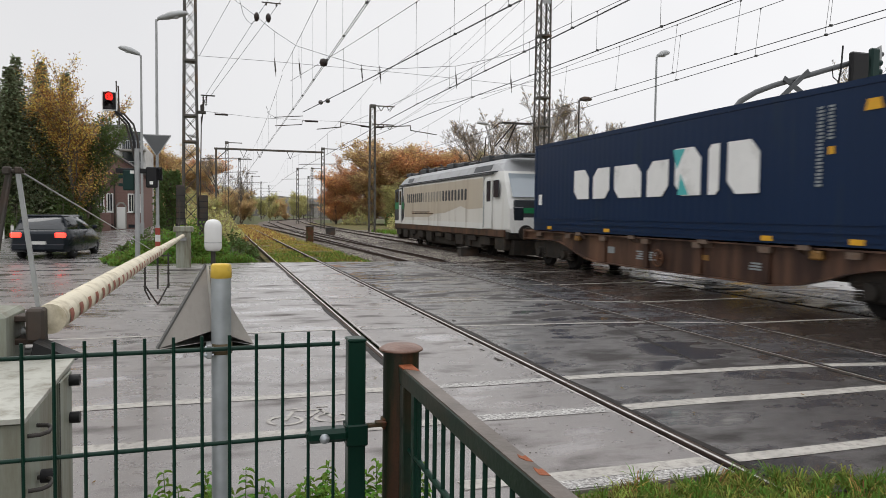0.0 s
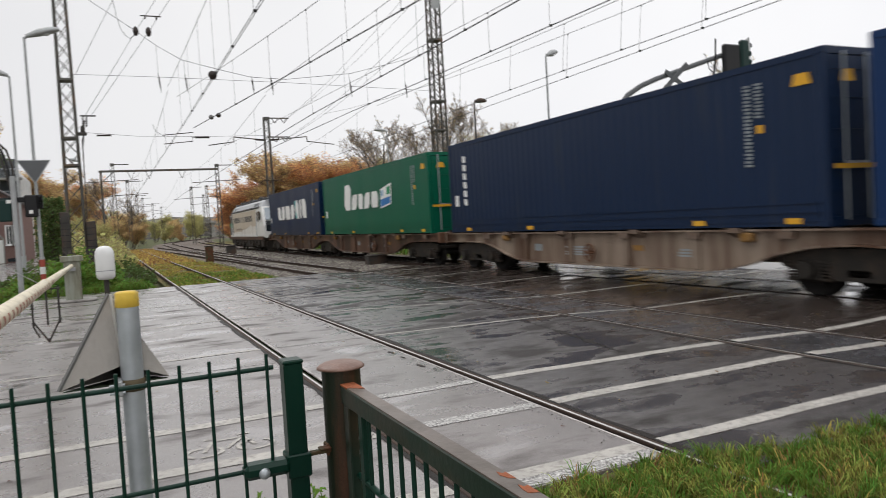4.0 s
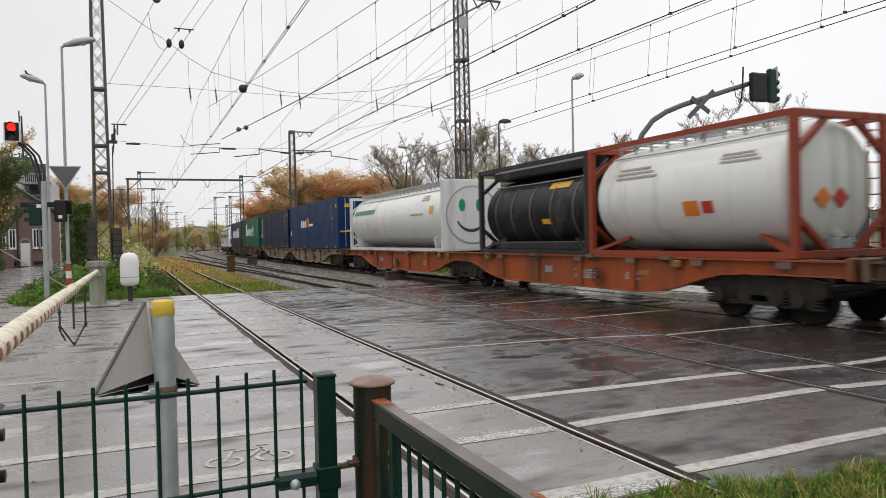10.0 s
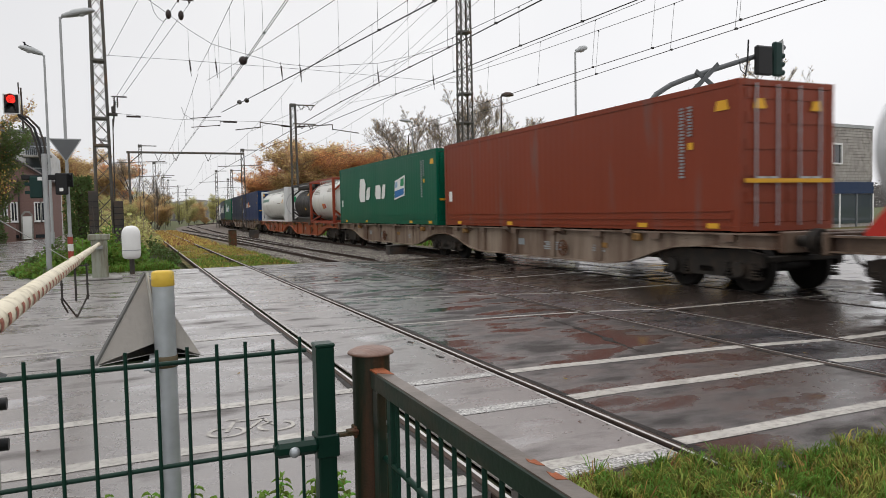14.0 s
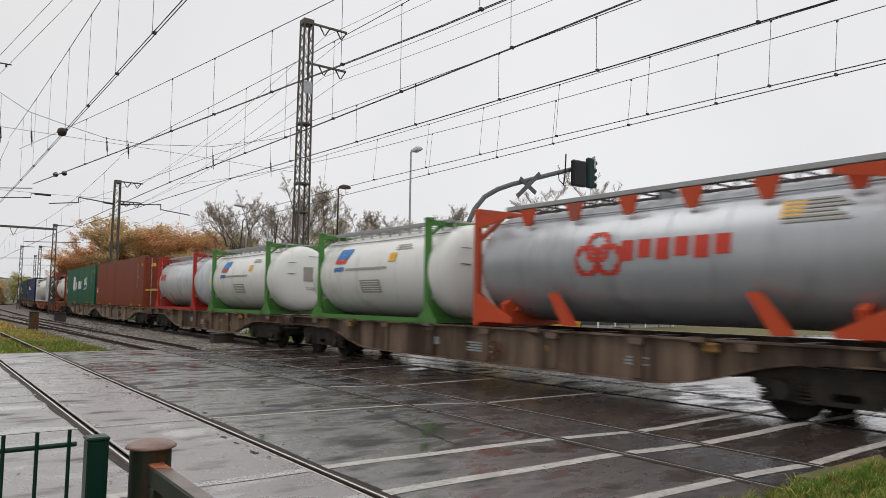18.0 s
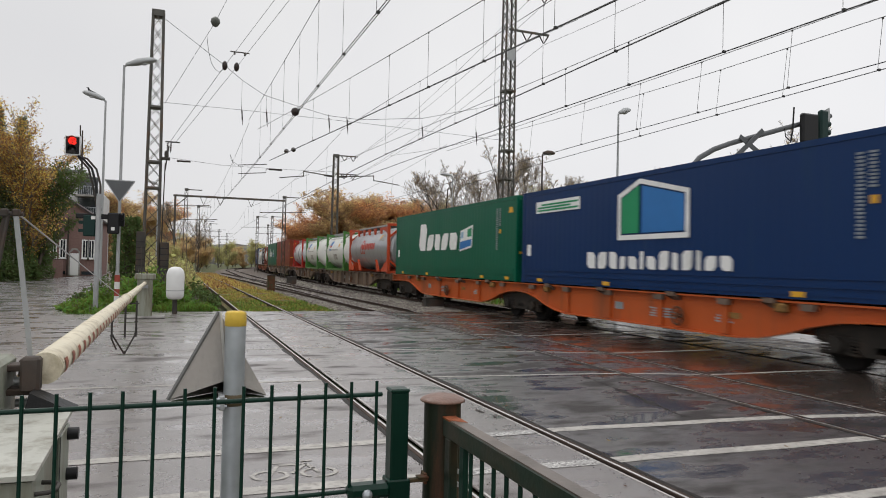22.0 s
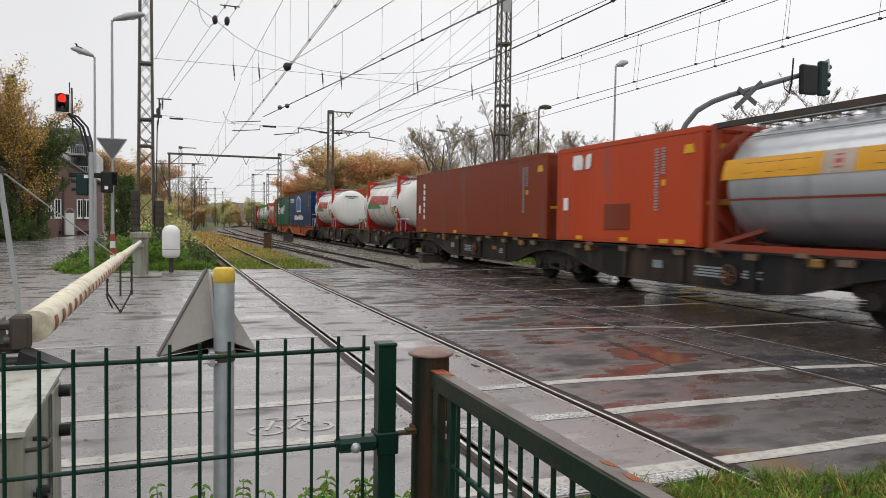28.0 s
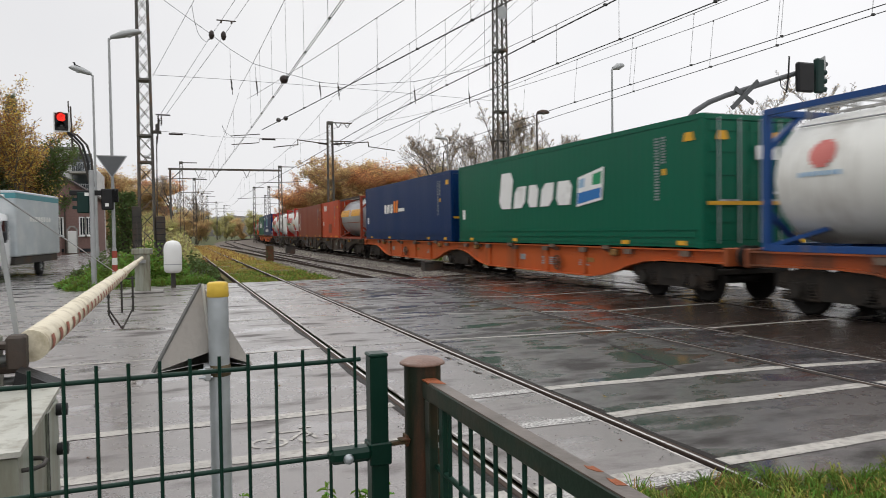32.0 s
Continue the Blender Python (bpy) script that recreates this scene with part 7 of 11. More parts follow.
def loco():
    mid, half = 33.55, 4.75
    o = thing("locomotive", vehicle_pose(mid, half), "white and grimy silver electric locomotive with a raised pantograph", "locomotive")
    prof = [(1.40, 1.02), (1.48, 1.15), (1.49, 1.9), (1.47, 2.9), (1.40, 3.35)]

    def nose(z):
        return 9.15 - 0.05 * max(0, z - 1.0) - max(0.0, z - 2.15) * 0.62 - max(0.0, z - 3.3) * 0.5

    def shell(name, pr, m, y_in):
        vs, k = [], len(pr)
        full = [(-x, z) for x, z in pr] + [(x, z) for x, z in reversed(pr)]
        n = len(full)
        for s in (1, 0, 2, -1):
            for x, z in full:
                y = {1: nose(z), 0: y_in, 2: -y_in, -1: -nose(z)}[s]
                if s in (1, -1):
                    x = x * (0.93 if z < 3.4 else 0.9)
                vs.append((x, y, z))
        mb = MB()
        fs = [(r * n + i, r * n + i + 1, (r + 1) * n + i + 1, (r + 1) * n + i) for r in range(3) for i in range(n - 1)]
        mb.add(vs, [f[::-1] for f in fs])
        for r, flip in ((0, False), (3, True)):
            for i in range(k - 1):
                q = (r * n + i, r * n + i + 1, r * n + n - 2 - i, r * n + n - 1 - i)
                mb.add([vs[j] for j in (q if flip else q[::-1])], [(0, 1, 2, 3)])
        return part(name, mb, m, o)
    shell("body", prof, L_WHITE, 7.3)
    shell("roof_cove", [(1.40, 3.35), (1.22, 3.68), (0.95, 3.86), (0.3, 3.92)], L_ROOF, 7.3)
    part("roof_seam", MB().box(-1.44, 1.44, -7.8, 7.8, 3.33, 3.37), L_DARK, o)
    x = -1.495
    part("side_panel", MB().prism([(-6.6, 1.35), (6.2, 1.35), (6.7, 2.4), (6.6, 3.2), (-6.6, 3.2)], "x", x - 0.006, x + 0.01), L_BODY, o)
    part("dirt_panel", MB().prism([(-6.55, 1.95), (-4.8, 1.9), (-3.8, 2.05), (-1.5, 1.75), (0.5, 1.7), (1.2, 1.55), (6.2, 1.5), (6.5, 3.15), (-6.55, 3.15)], "x", x - 0.012, x - 0.004), L_BEIGE, o, "beige grime over the side")
    part("front_stripe", MB().prism([(6.6, 1.3), (8.6, 1.3), (8.6, 3.1), (6.9, 3.2), (6.2, 2.2)], "x", x - 0.014, x + 0.02), L_DARK, o)
    part("green_stripe", MB().prism([(6.35, 1.95), (8.6, 1.95), (8.6, 2.35), (6.45, 2.35)], "x", x - 0.018, x - 0.010), L_GREEN, o)
    block_row(o, x - 0.016, 5.6, 2.55, 2.3, 2.78, [(0.3, 0, 1)] * 8, LETTER_DARK, 0.0, "dark block")
    block_row(o, x - 0.016, 2.4, -0.9, 2.3, 2.78, [(0.3, 0, 1)] * 7, LETTER_GREY, 0.0, "faded grey block")
    block_row(o, x - 0.016, -1.1, -4.6, 2.3, 2.78, [(0.3, 0, 1)] * 8, LETTER_DARK, 0.0, "dark block")
    mb = MB()
    text_bars(mb, x - 0.014, 0.4, 4.6, 1.68, 1.85, 2)
    part("small_lettering", mb, W_BROWN, o)
    for s in (1, -1):
        part("cab_door", MB().box(x - 0.02, x, s * 7.25 - 0.35, s * 7.25 + 0.35, 1.15, 3.1, 0.008), L_WHITE, o)
        part("door_window", MB().box(x - 0.026, x - 0.015, s * 7.25 - 0.22, s * 7.25 + 0.22, 2.2, 3.0, 0.006), L_GLASS, o)
        part("handrail", MB().pipe([(x - 0.06, s * 6.82, 1.2), (x - 0.06, s * 6.82, 2.6)], 0.02, 6), GALV, o)
        part("windscreen", MB().add([(sx * 1.22, s * (nose(z) + 0.02), z) for sx, z in ((-1, 2.35), (1, 2.35), (0.95, 3.25), (-0.95, 3.25))], [(0, 1, 2, 3) if s < 0 else (3, 2, 1, 0)]), L_PALE_GLASS, o)
        part("front_mask", MB().box(-1.2, 1.2, min(s * 9.0, s * 9.12), max(s * 9.0, s * 9.12), 1.5, 2.25, 0.03), L_DARK, o)
        part("number_band", MB().box(-1.0, 1.0, min(s * 9.12, s * 9.13), max(s * 9.12, s * 9.13), 1.75, 1.95), L_GREEN, o)
        for sx in (-1, 1):
            part("headlight", MB().box(sx * 1.02 - 0.22, sx * 1.02 + 0.22, min(s * 9.0, s * 9.14), max(s * 9.0, s * 9.14), 1.45, 2.0, 0.05), L_GLASS, o)
            bm_ = MB().cyl((sx * 0.875, s * 9.0, 1.05), (sx * 0.875, s * 9.4, 1.05), 0.11, n=12).cyl((sx * 0.875, s * 9.4, 1.05), (sx * 0.875, s * 9.48, 1.05), 0.27, n=18)
            part("buffer", bm_, BOGIE, o)
        part("snow_plough", MB().prism([(s * 8.7, 0.2), (s * 9.1, 0.2), (s * 9.15, 0.75), (s * 8.7, 0.75)], "x", -1.2, 1.2), BOGIE, o)
        part("cab_window", MB().box(x - 0.02, x + 0.01, s * 8.05 - 0.25, s * 8.05 + 0.3, 2.35, 3.0, 0.01), L_GLASS, o)
    part("underframe", MB().box(-1.4, 1.4, -9.0, 9.0, 0.78, 1.06, 0.03), BOGIE, o)
    part("side_skirt", MB().box(-1.48, -1.40, -8.8, 8.8, 0.86, 1.12, 0.01), W_BROWN, o)
    part("transformer_case", MB().box(-1.25, 1.25, -2.4, 2.4, 0.25, 0.85, 0.06), BOGIE, o)
    part("rain_gutter", MB().box(-1.50, -1.44, -7.6, 7.6, 3.24, 3.3), L_DARK, o)
    for y in (5.6, -5.6, -6.5):
        part("roof_vent", MB().prism([(-1.36, 3.42), (-1.25, 3.64), (-1.26, 3.65), (-1.37, 3.43)], "y", y - 0.55, y + 0.55), L_DARK, o)
    part("white_skirt", MB().prism([(-6.6, 1.12), (8.5, 1.12), (8.5, 1.36), (-6.6, 1.36)], "x", x - 0.012, x + 0.01), L_WHITE, o)
    rnd_l = random.Random(5)
    for k in range(26):
        y = -6.2 + k * 0.48
        part("roof_cable", MB().pipe([(rnd_l.uniform(-0.8, 0.2), y, 3.98), (rnd_l.uniform(-0.8, 0.4), y + rnd_l.uniform(0.2, 0.8), rnd_l.uniform(4.1, 4.32)), (rnd_l.uniform(-0.8, 0.4), y + rnd_l.uniform(0.8, 1.5), 4.0)], 0.022, 5), DARK_STEEL if k % 3 else GALV_DULL, o)
    for k, (y, w, h, l) in enumerate(((5.2, 0.5, 0.16, 1.1), (3.4, 0.6, 0.22, 1.2), (1.5, 0.5, 0.2, 1.0), (-0.6, 0.55, 0.24, 1.4), (-2.6, 0.45, 0.18, 1.0), (-4.4, 0.5, 0.15, 1.2))):
        part("roof_box", MB().box(-w, w, y - l / 2, y + l / 2, 3.85, 3.92 + h, 0.04), L_DARK, o)
    for y in (6.0, 4.2, 2.5, 0.5, -1.6, -3.5):
        part("roof_insulator", MB().lathe([(0.05, 0), (0.09, 0.03), (0.05, 0.08), (0.09, 0.12), (0.05, 0.2), (0.0, 0.22)], (-0.7, y, 3.85), "z", 10), INSULATOR, o)
    part("roof_conductor", MB().pipe([(-0.7, 6.0, 4.07), (-0.7, 2.5, 4.1), (-0.5, 0.5, 4.07), (-0.7, -3.5, 4.07)], 0.025, 6), DARK_STEEL, o)
    for y0, up in ((-5.6, True), (5.9, False)):
        top = 5.4 if up else 4.22
        ky, kz = (y0 + 1.0, 4.62) if up else (y0 + 1.3, 4.12)
        part("pantograph", MB().pipe([(0, y0 - 0.4, 3.95), (0, ky, kz)], 0.045, 8).pipe([(0.25, ky, kz), (0.05, y0 - 0.6, top)], 0.03, 8).pipe([(-0.25, ky, kz), (-0.05, y0 - 0.6, top)], 0.03, 8).box(-0.45, 0.45, y0 - 0.7, y0 + 0.4, 3.9, 3.97, 0.02), DARK_STEEL, o)
        part("collector_bow", MB().pipe([(-0.95, y0 - 0.6, top - 0.22), (-0.7, y0 - 0.6, top), (0.7, y0 - 0.6, top), (0.95, y0 - 0.6, top - 0.22)], 0.025, 8).pipe([(-0.7, y0 - 0.9, top), (0.7, y0 - 0.9, top)], 0.025, 8), DARK_STEEL, o)
    for k in range(11):
        y = -8.2 + k * 1.62
        part("equipment_case", MB().box(-1.42, -1.05, y - 0.55, y + 0.45, 0.36 + 0.12 * (k % 3), 0.84, 0.03), BOGIE, o)
        part("roof_grille", MB().box(-0.85, 0.85, y - 0.6, y + 0.5, 3.9, 4.0 + 0.07 * (k % 3), 0.03), L_DARK, o)
        part("roof_insulator", MB().lathe([(0.06, 0), (0.1, 0.04), (0.06, 0.1), (0.1, 0.15), (0.05, 0.3), (0.0, 0.32)], (0.5, y, 3.95), "z", 10), INSULATOR, o)
    for y in (half, -half):
        add_bogie(o, y)
        part("bogie_fairing", MB().prism([(y - 1.9, 0.6), (y - 1.5, 0.85), (y + 1.5, 0.85), (y + 1.9, 0.6), (y + 1.4, 0.35), (y - 1.4, 0.35)], "x", -1.32, -1.18), BOGIE, o)
        for dy in (-1.4, 0, 1.4):
            part("damper", MB().cyl((-1.36, y + dy, 0.4), (-1.36, y + dy, 0.95), 0.06, n=8), BOGIE, o)
    moving.append((o, mid, half, Matrix()))


loco()


STRAP = mat("dull_steel_strap", (0.13, 0.125, 0.12), 0.5, 0.2, var=0.2)
# ---- the train, front to rear, by chainage at the clip's start ----
wp = wagon(23.4, 8.45, W_BROWN, "rusty brown skeletal container wagon, wet and grimy", bogie_rear=8.45)
container(13.716, NAVY, "navy blue box container with bold white lettering shapes", 22.62, *wp, logo=sign_bold, deep=0.0015)
wp = wagon(8.45, -6.2, W_BROWN, "rusty brown skeletal container wagon, wet and grimy", bogie_front=8.46)
container(13.716, EGREEN, "green box container with slanted white lettering shapes", 8.05, *wp, logo=sign_script)
wp = wagon(-6.95, -21.45, W_TAN, "faded tan skeletal container wagon streaked with rust", bogie_rear=-21.45)
container(13.716, NAVY_DARK, "dark navy corrugated container with a column of white letters", -7.4, *wp, logo=sign_column, deep=0.007)
wp = wagon(-21.45, -36.1, W_TAN, "faded tan skeletal container wagon streaked with rust", bogie_front=-21.44)
container(13.716, BLUE, "blue box container with small white and orange lettering", -21.85, *wp, logo=sign_small, deep=0.006)
wp = wagon(-37.2, -51.6, W_RED, "orange-red skeletal wagon with white brackets", bogie_rear=-51.6)


def smile(arc, h, c, zc, r):
    y = -h - 0.012
    for sx in (-0.42, 0.28):
        part("painted_eye", MB().prism([(sx + 0.13 * math.cos(t), zc + 0.35 + 0.24 * math.sin(t)) for t in [i * math.pi / 8 for i in range(16)]], "y", y - 0.006, y), LETTER_GREEN, c)
    mb = MB()
    for i in range(10):
        t0, t1 = radians(205 + 13 * i), radians(218 + 13 * i)
        k0, k1 = 0.03 + 0.03 * math.sin(math.pi * i / 10), 0.03 + 0.03 * math.sin(math.pi * (i + 1) / 10)
        mb.prism([((0.62 + s * k) * math.cos(t) - 0.05, zc + 0.02 + (0.62 + s * k) * math.sin(t)) for s, k, t in ((-1, k0, t0), (-1, k1, t1), (1, k1, t1), (1, k0, t0))], "y", y - 0.006, y)
    part("painted_mouth", mb, LETTER_DARK, c)
    mb = MB()
    for i in range(36):
        t0, t1 = radians(10 * i), radians(10 * i + 10)
        mb.prism([(q * math.cos(t), zc + q * math.sin(t)) for q, t in ((1.03, t0), (1.08, t0), (1.08, t1), (1.03, t1))], "y", y - 0.02, y)
    part("end_ring", mb, GALV_DULL, c)
    ep = MB().prism([(1.2 * math.cos(t), zc + 1.24 * math.sin(t)) for t in [radians(i * 45 + 22.5) for i in range(8)]], "y", -h + 0.0, -h + 0.02)
    ep.box(-1.2, 1.2, -h, -h + 0.03, 0.05, 2.6, 0.01)
    part("end_plate", MB().box(-1.2, 1.2, -h - 0.01, -h + 0.03, 0.05, 2.62, 0.01), F_WHITE, c)
    arc_letters(arc, h - 0.8, h - 4.0, 15, 27, 12, LETTER_DULL, "small green lettering shapes")
    arc("dark_panel", -h + 1.9, -h + 3.3, 3, 6, LETTER_GREY)
    small_text(arc, -h + 2.4, -h + 1.6, 30, 44, 3, LETTER_GREY)
    arc("hazard_plate", -h + 0.9, -h + 1.3, 4, 18, MARK_YELLOW)


tank(12.19, -37.8, *wp, TANK_WHITE, F_WHITE, "long white tank container with a smiling face on its end", r=1.22, signs=smile, dome=0.4, inset=0.1, H=2.65, ladder=False)
wp = wagon(-51.6, -66.1, W_RED, "orange-red skeletal wagon with white brackets", bogie_front=-51.59)
tank(6.06, -53.0, *wp, TANK_BLACK, F_BLACK, "black tank container in a black frame with pale straps", style="full", r=1.06, inset=0.06, dome=0.25, top_m=F_BLACK, ladder=False,
     signs=lambda arc, h, c, zc, r: [arc("strap", y, y + 0.06, -60, 80, STRAP) for y in (-2.2, -1.1, 0.0, 1.1, 2.1)] + [arc("yellow_label", -1.75, -0.75, 34, 46, MARK_YELLOW), arc("yellow_label", -1.0, -0.6, -20, -12, MARK_YELLOW)])
tank(6.06, -59.1, *wp, TANK_WHITE, F_RUSTRED, "white tank container in a brown-red frame", style="full", r=1.2, inset=0.1, dome=0.36,
     signs=lambda arc, h, c, zc, r: [arc("hazard_plate", -0.68, -0.25, -24, -9, LETTER_ORANGE), arc("hazard_label", -1.08, -0.78, -22, -10, LETTER_RED), small_text(arc, 2.0, 0.6, 20, 36, 3, LETTER_GREY), small_text(arc, -1.2, -2.2, 24, 36, 3, LETTER_GREY)]
     + [part("hazard_diamond", MB().prism([(x, zc - 0.45), (x + 0.19, zc - 0.26), (x, zc - 0.07), (x - 0.19, zc - 0.26)], "y", -h + 0.085, -h + 0.2), m_, c) for x, m_ in ((-0.42, LETTER_ORANGE), (0.02, LETTER_RED))])
wp = wagon(-66.5, -81.0, W_TAN, "faded tan skeletal container wagon streaked with rust", bogie_rear=-81.0)
container(13.716, EGREEN, "green box container with gaps in its white lettering shapes", -66.9, *wp, logo=lambda c, w, h, H: sign_script(c, w, h, H, True))
wp = wagon(-81.0, -96.0, W_TAN, "faded tan skeletal container wagon streaked with rust", bogie_front=-80.99)
container(13.716, OXIDE, "oxide-red corrugated box container, plain and weathered", -81.4, *wp, door_text=False)
wp = wagon(-97.0, -114.1, W_GRIMY, "grimy tan skeletal wagon with dark ribs")
tank(6.06, -98.0, *wp, TANK_GREY, F_RED, "pale grey tank container with red end frames", r=1.18, inset=-0.55, dome=0.4,
     signs=lambda arc, h, c, zc, r: [arc_letters(arc, 2.6, 1.7, 5, 20, 3, LETTER_RED, "red lettering shapes")])


def blue_panel(arc, h, c, zc, r):
    for k in range(7):
        # a leaning blue emblem with a red foot
        lean = 0.028 * k
        arc("emblem", 1.3 - lean, 1.95 - lean * 0.4, 15 + 3.4 * k, 18.4 + 3.4 * k, LETTER_RED if k < 2 else LETTER_BLUE, "blue emblem panel" if k == 6 else "")
    arc("emblem_stripe", 1.5, 1.68, 20, 36, LETTER_PALE)
    arc_letters(arc, 1.95, 1.3, 3, 10, 4, LETTER_BLUE, "dark blue lettering shapes")
    arc_letters(arc, 1.2, -1.1, 4, 8, 15, LETTER_GREY, "pale grey lettering shapes")
    arc("grey_panel", -0.7, 0.4, -27, -9, LETTER_GREY)
    for k in range(5):
        arc("small_text", -0.62 + 0.04 * (k % 2), 0.32, -25 + 3.2 * k, -23.8 + 3.2 * k, TANK_WHITE)
    arc("yellow_label", -1.45, -1.1, 14, 26, MARK_YELLOW)
    small_text(arc, -1.3, -2.1, 30, 40, 3, LETTER_GREY)
    end = -h - 0.757
    part("grey_panel", MB().box(-0.1, 0.42, end - 0.012, end, zc - 0.1, zc + 0.42), LETTER_GREY, c)
    for x_, z_, w_ in ((-0.7, 0.55, 0.3), (-0.72, 0.15, 0.3), (0.1, 0.8, 0.36), (0.0, -0.35, 0.5), (0.05, -0.42, 0.4)):
        part("small_text", MB().box(x_, x_ + w_, end + 0.01, end + 0.028, zc + z_, zc + z_ + 0.02), LETTER_DARK, c)


tank(6.06, -106.6, *wp, TANK_WHITE, F_GREEN, "white tank container with green end frames and a blue emblem", r=1.2, inset=-0.75, dome=0.42, signs=blue_panel)
wp = wagon(-115.1, -134.7, W_GRIMY, "grimy tan skeletal wagon with dark ribs")
tank(6.06, -116.8, *wp, TANK_WHITE, F_GREEN, "white tank container with green end frames and a blue emblem", r=1.2, inset=-0.75, dome=0.42, signs=blue_panel)


def three_rings(arc, h, c, zc, r):
    for oy, oa in ((0.0, 12), (0.27, 0), (-0.27, 0)):
        for k in range(14):
            t0, t1 = 2 * math.pi * k / 14, 2 * math.pi * (k + 1) / 14
            y0, y1 = oy + 0.27 * math.cos(t0), oy + 0.27 * math.cos(t1)
            z0, z1 = oa + 13 * math.sin(t0), oa + 13 * math.sin(t1)
            arc("ring_emblem", 0.95 + min(y0, y1) - 0.02, 0.95 + max(y0, y1) + 0.02, min(z0, z1) - 1.2, max(z0, z1) + 1.2, LETTER_RED)
    arc_letters(arc, 0.4, -1.9, -2, 16, 6, LETTER_RED, "red lettering shapes")
    small_text(arc, -2.6, -3.6, 20, 42, 6, LETTER_GREY)
    arc("yellow_label", -2.9, -2.55, 24, 40, MARK_YELLOW)
    for k in range(6):
        part("frame_bracket", MB().prism([(h - 1.3 - k * 1.35, 2.55), (h - 1.75 - k * 1.35, 2.55), (h - 1.62 - k * 1.35, 2.2), (h - 1.45 - k * 1.35, 2.2)], "x", -0.98, -0.9), F_ORANGE, c)
    for y in (h - 2.4, -h + 2.6):
        part("frame_bracket", MB().prism([(y, 0.75), (y - 0.22, 0.75), (y - 0.75, 0.1), (y - 0.4, 0.1)], "x", -1.22, -1.12), F_ORANGE, c)
    for sy in (1, -1):
        for zz, z2 in ((2.5, 2.2), (0.1, 0.4)):
            part("corner_gusset", MB().prism([(sy * h, zz), (sy * (h - 1.3), zz if zz > 1 else 0.1), (sy * (h - 1.3), zz - 0.08 if zz > 1 else 0.2), (sy * (h - 0.1), z2 if zz > 1 else 0.75)], "x", -1.215, -1.16), F_ORANGE, c)


tank(9.3, -124.7, *wp, TANK_STEEL, F_ORANGE, "long grey steel tank container with orange frame and red lettering shapes", r=1.2, inset=0.05, signs=three_rings, style="end", H=2.68, beam=False, top_m=DARK_STEEL)
wp = wagon(-135.3, -149.5, W_ORANGE, "bright orange skeletal container wagon", bogie_rear=-149.5)
container(13.716, EGREEN, "green box container with slanted white lettering shapes", -135.7, *wp, logo=sign_script)
wp = wagon(-149.5, -164.3, W_ORANGE, "bright orange skeletal container wagon", bogie_front=-149.49)
container(13.716, BLUE, "blue box container with a house-shaped emblem and white lettering", -149.85, *wp, logo=sign_house, door_text=False)
wp = wagon(-165.2, -178.4, W_DARK, "dark grey skeletal wagon, half empty", bogie_rear=-178.4)


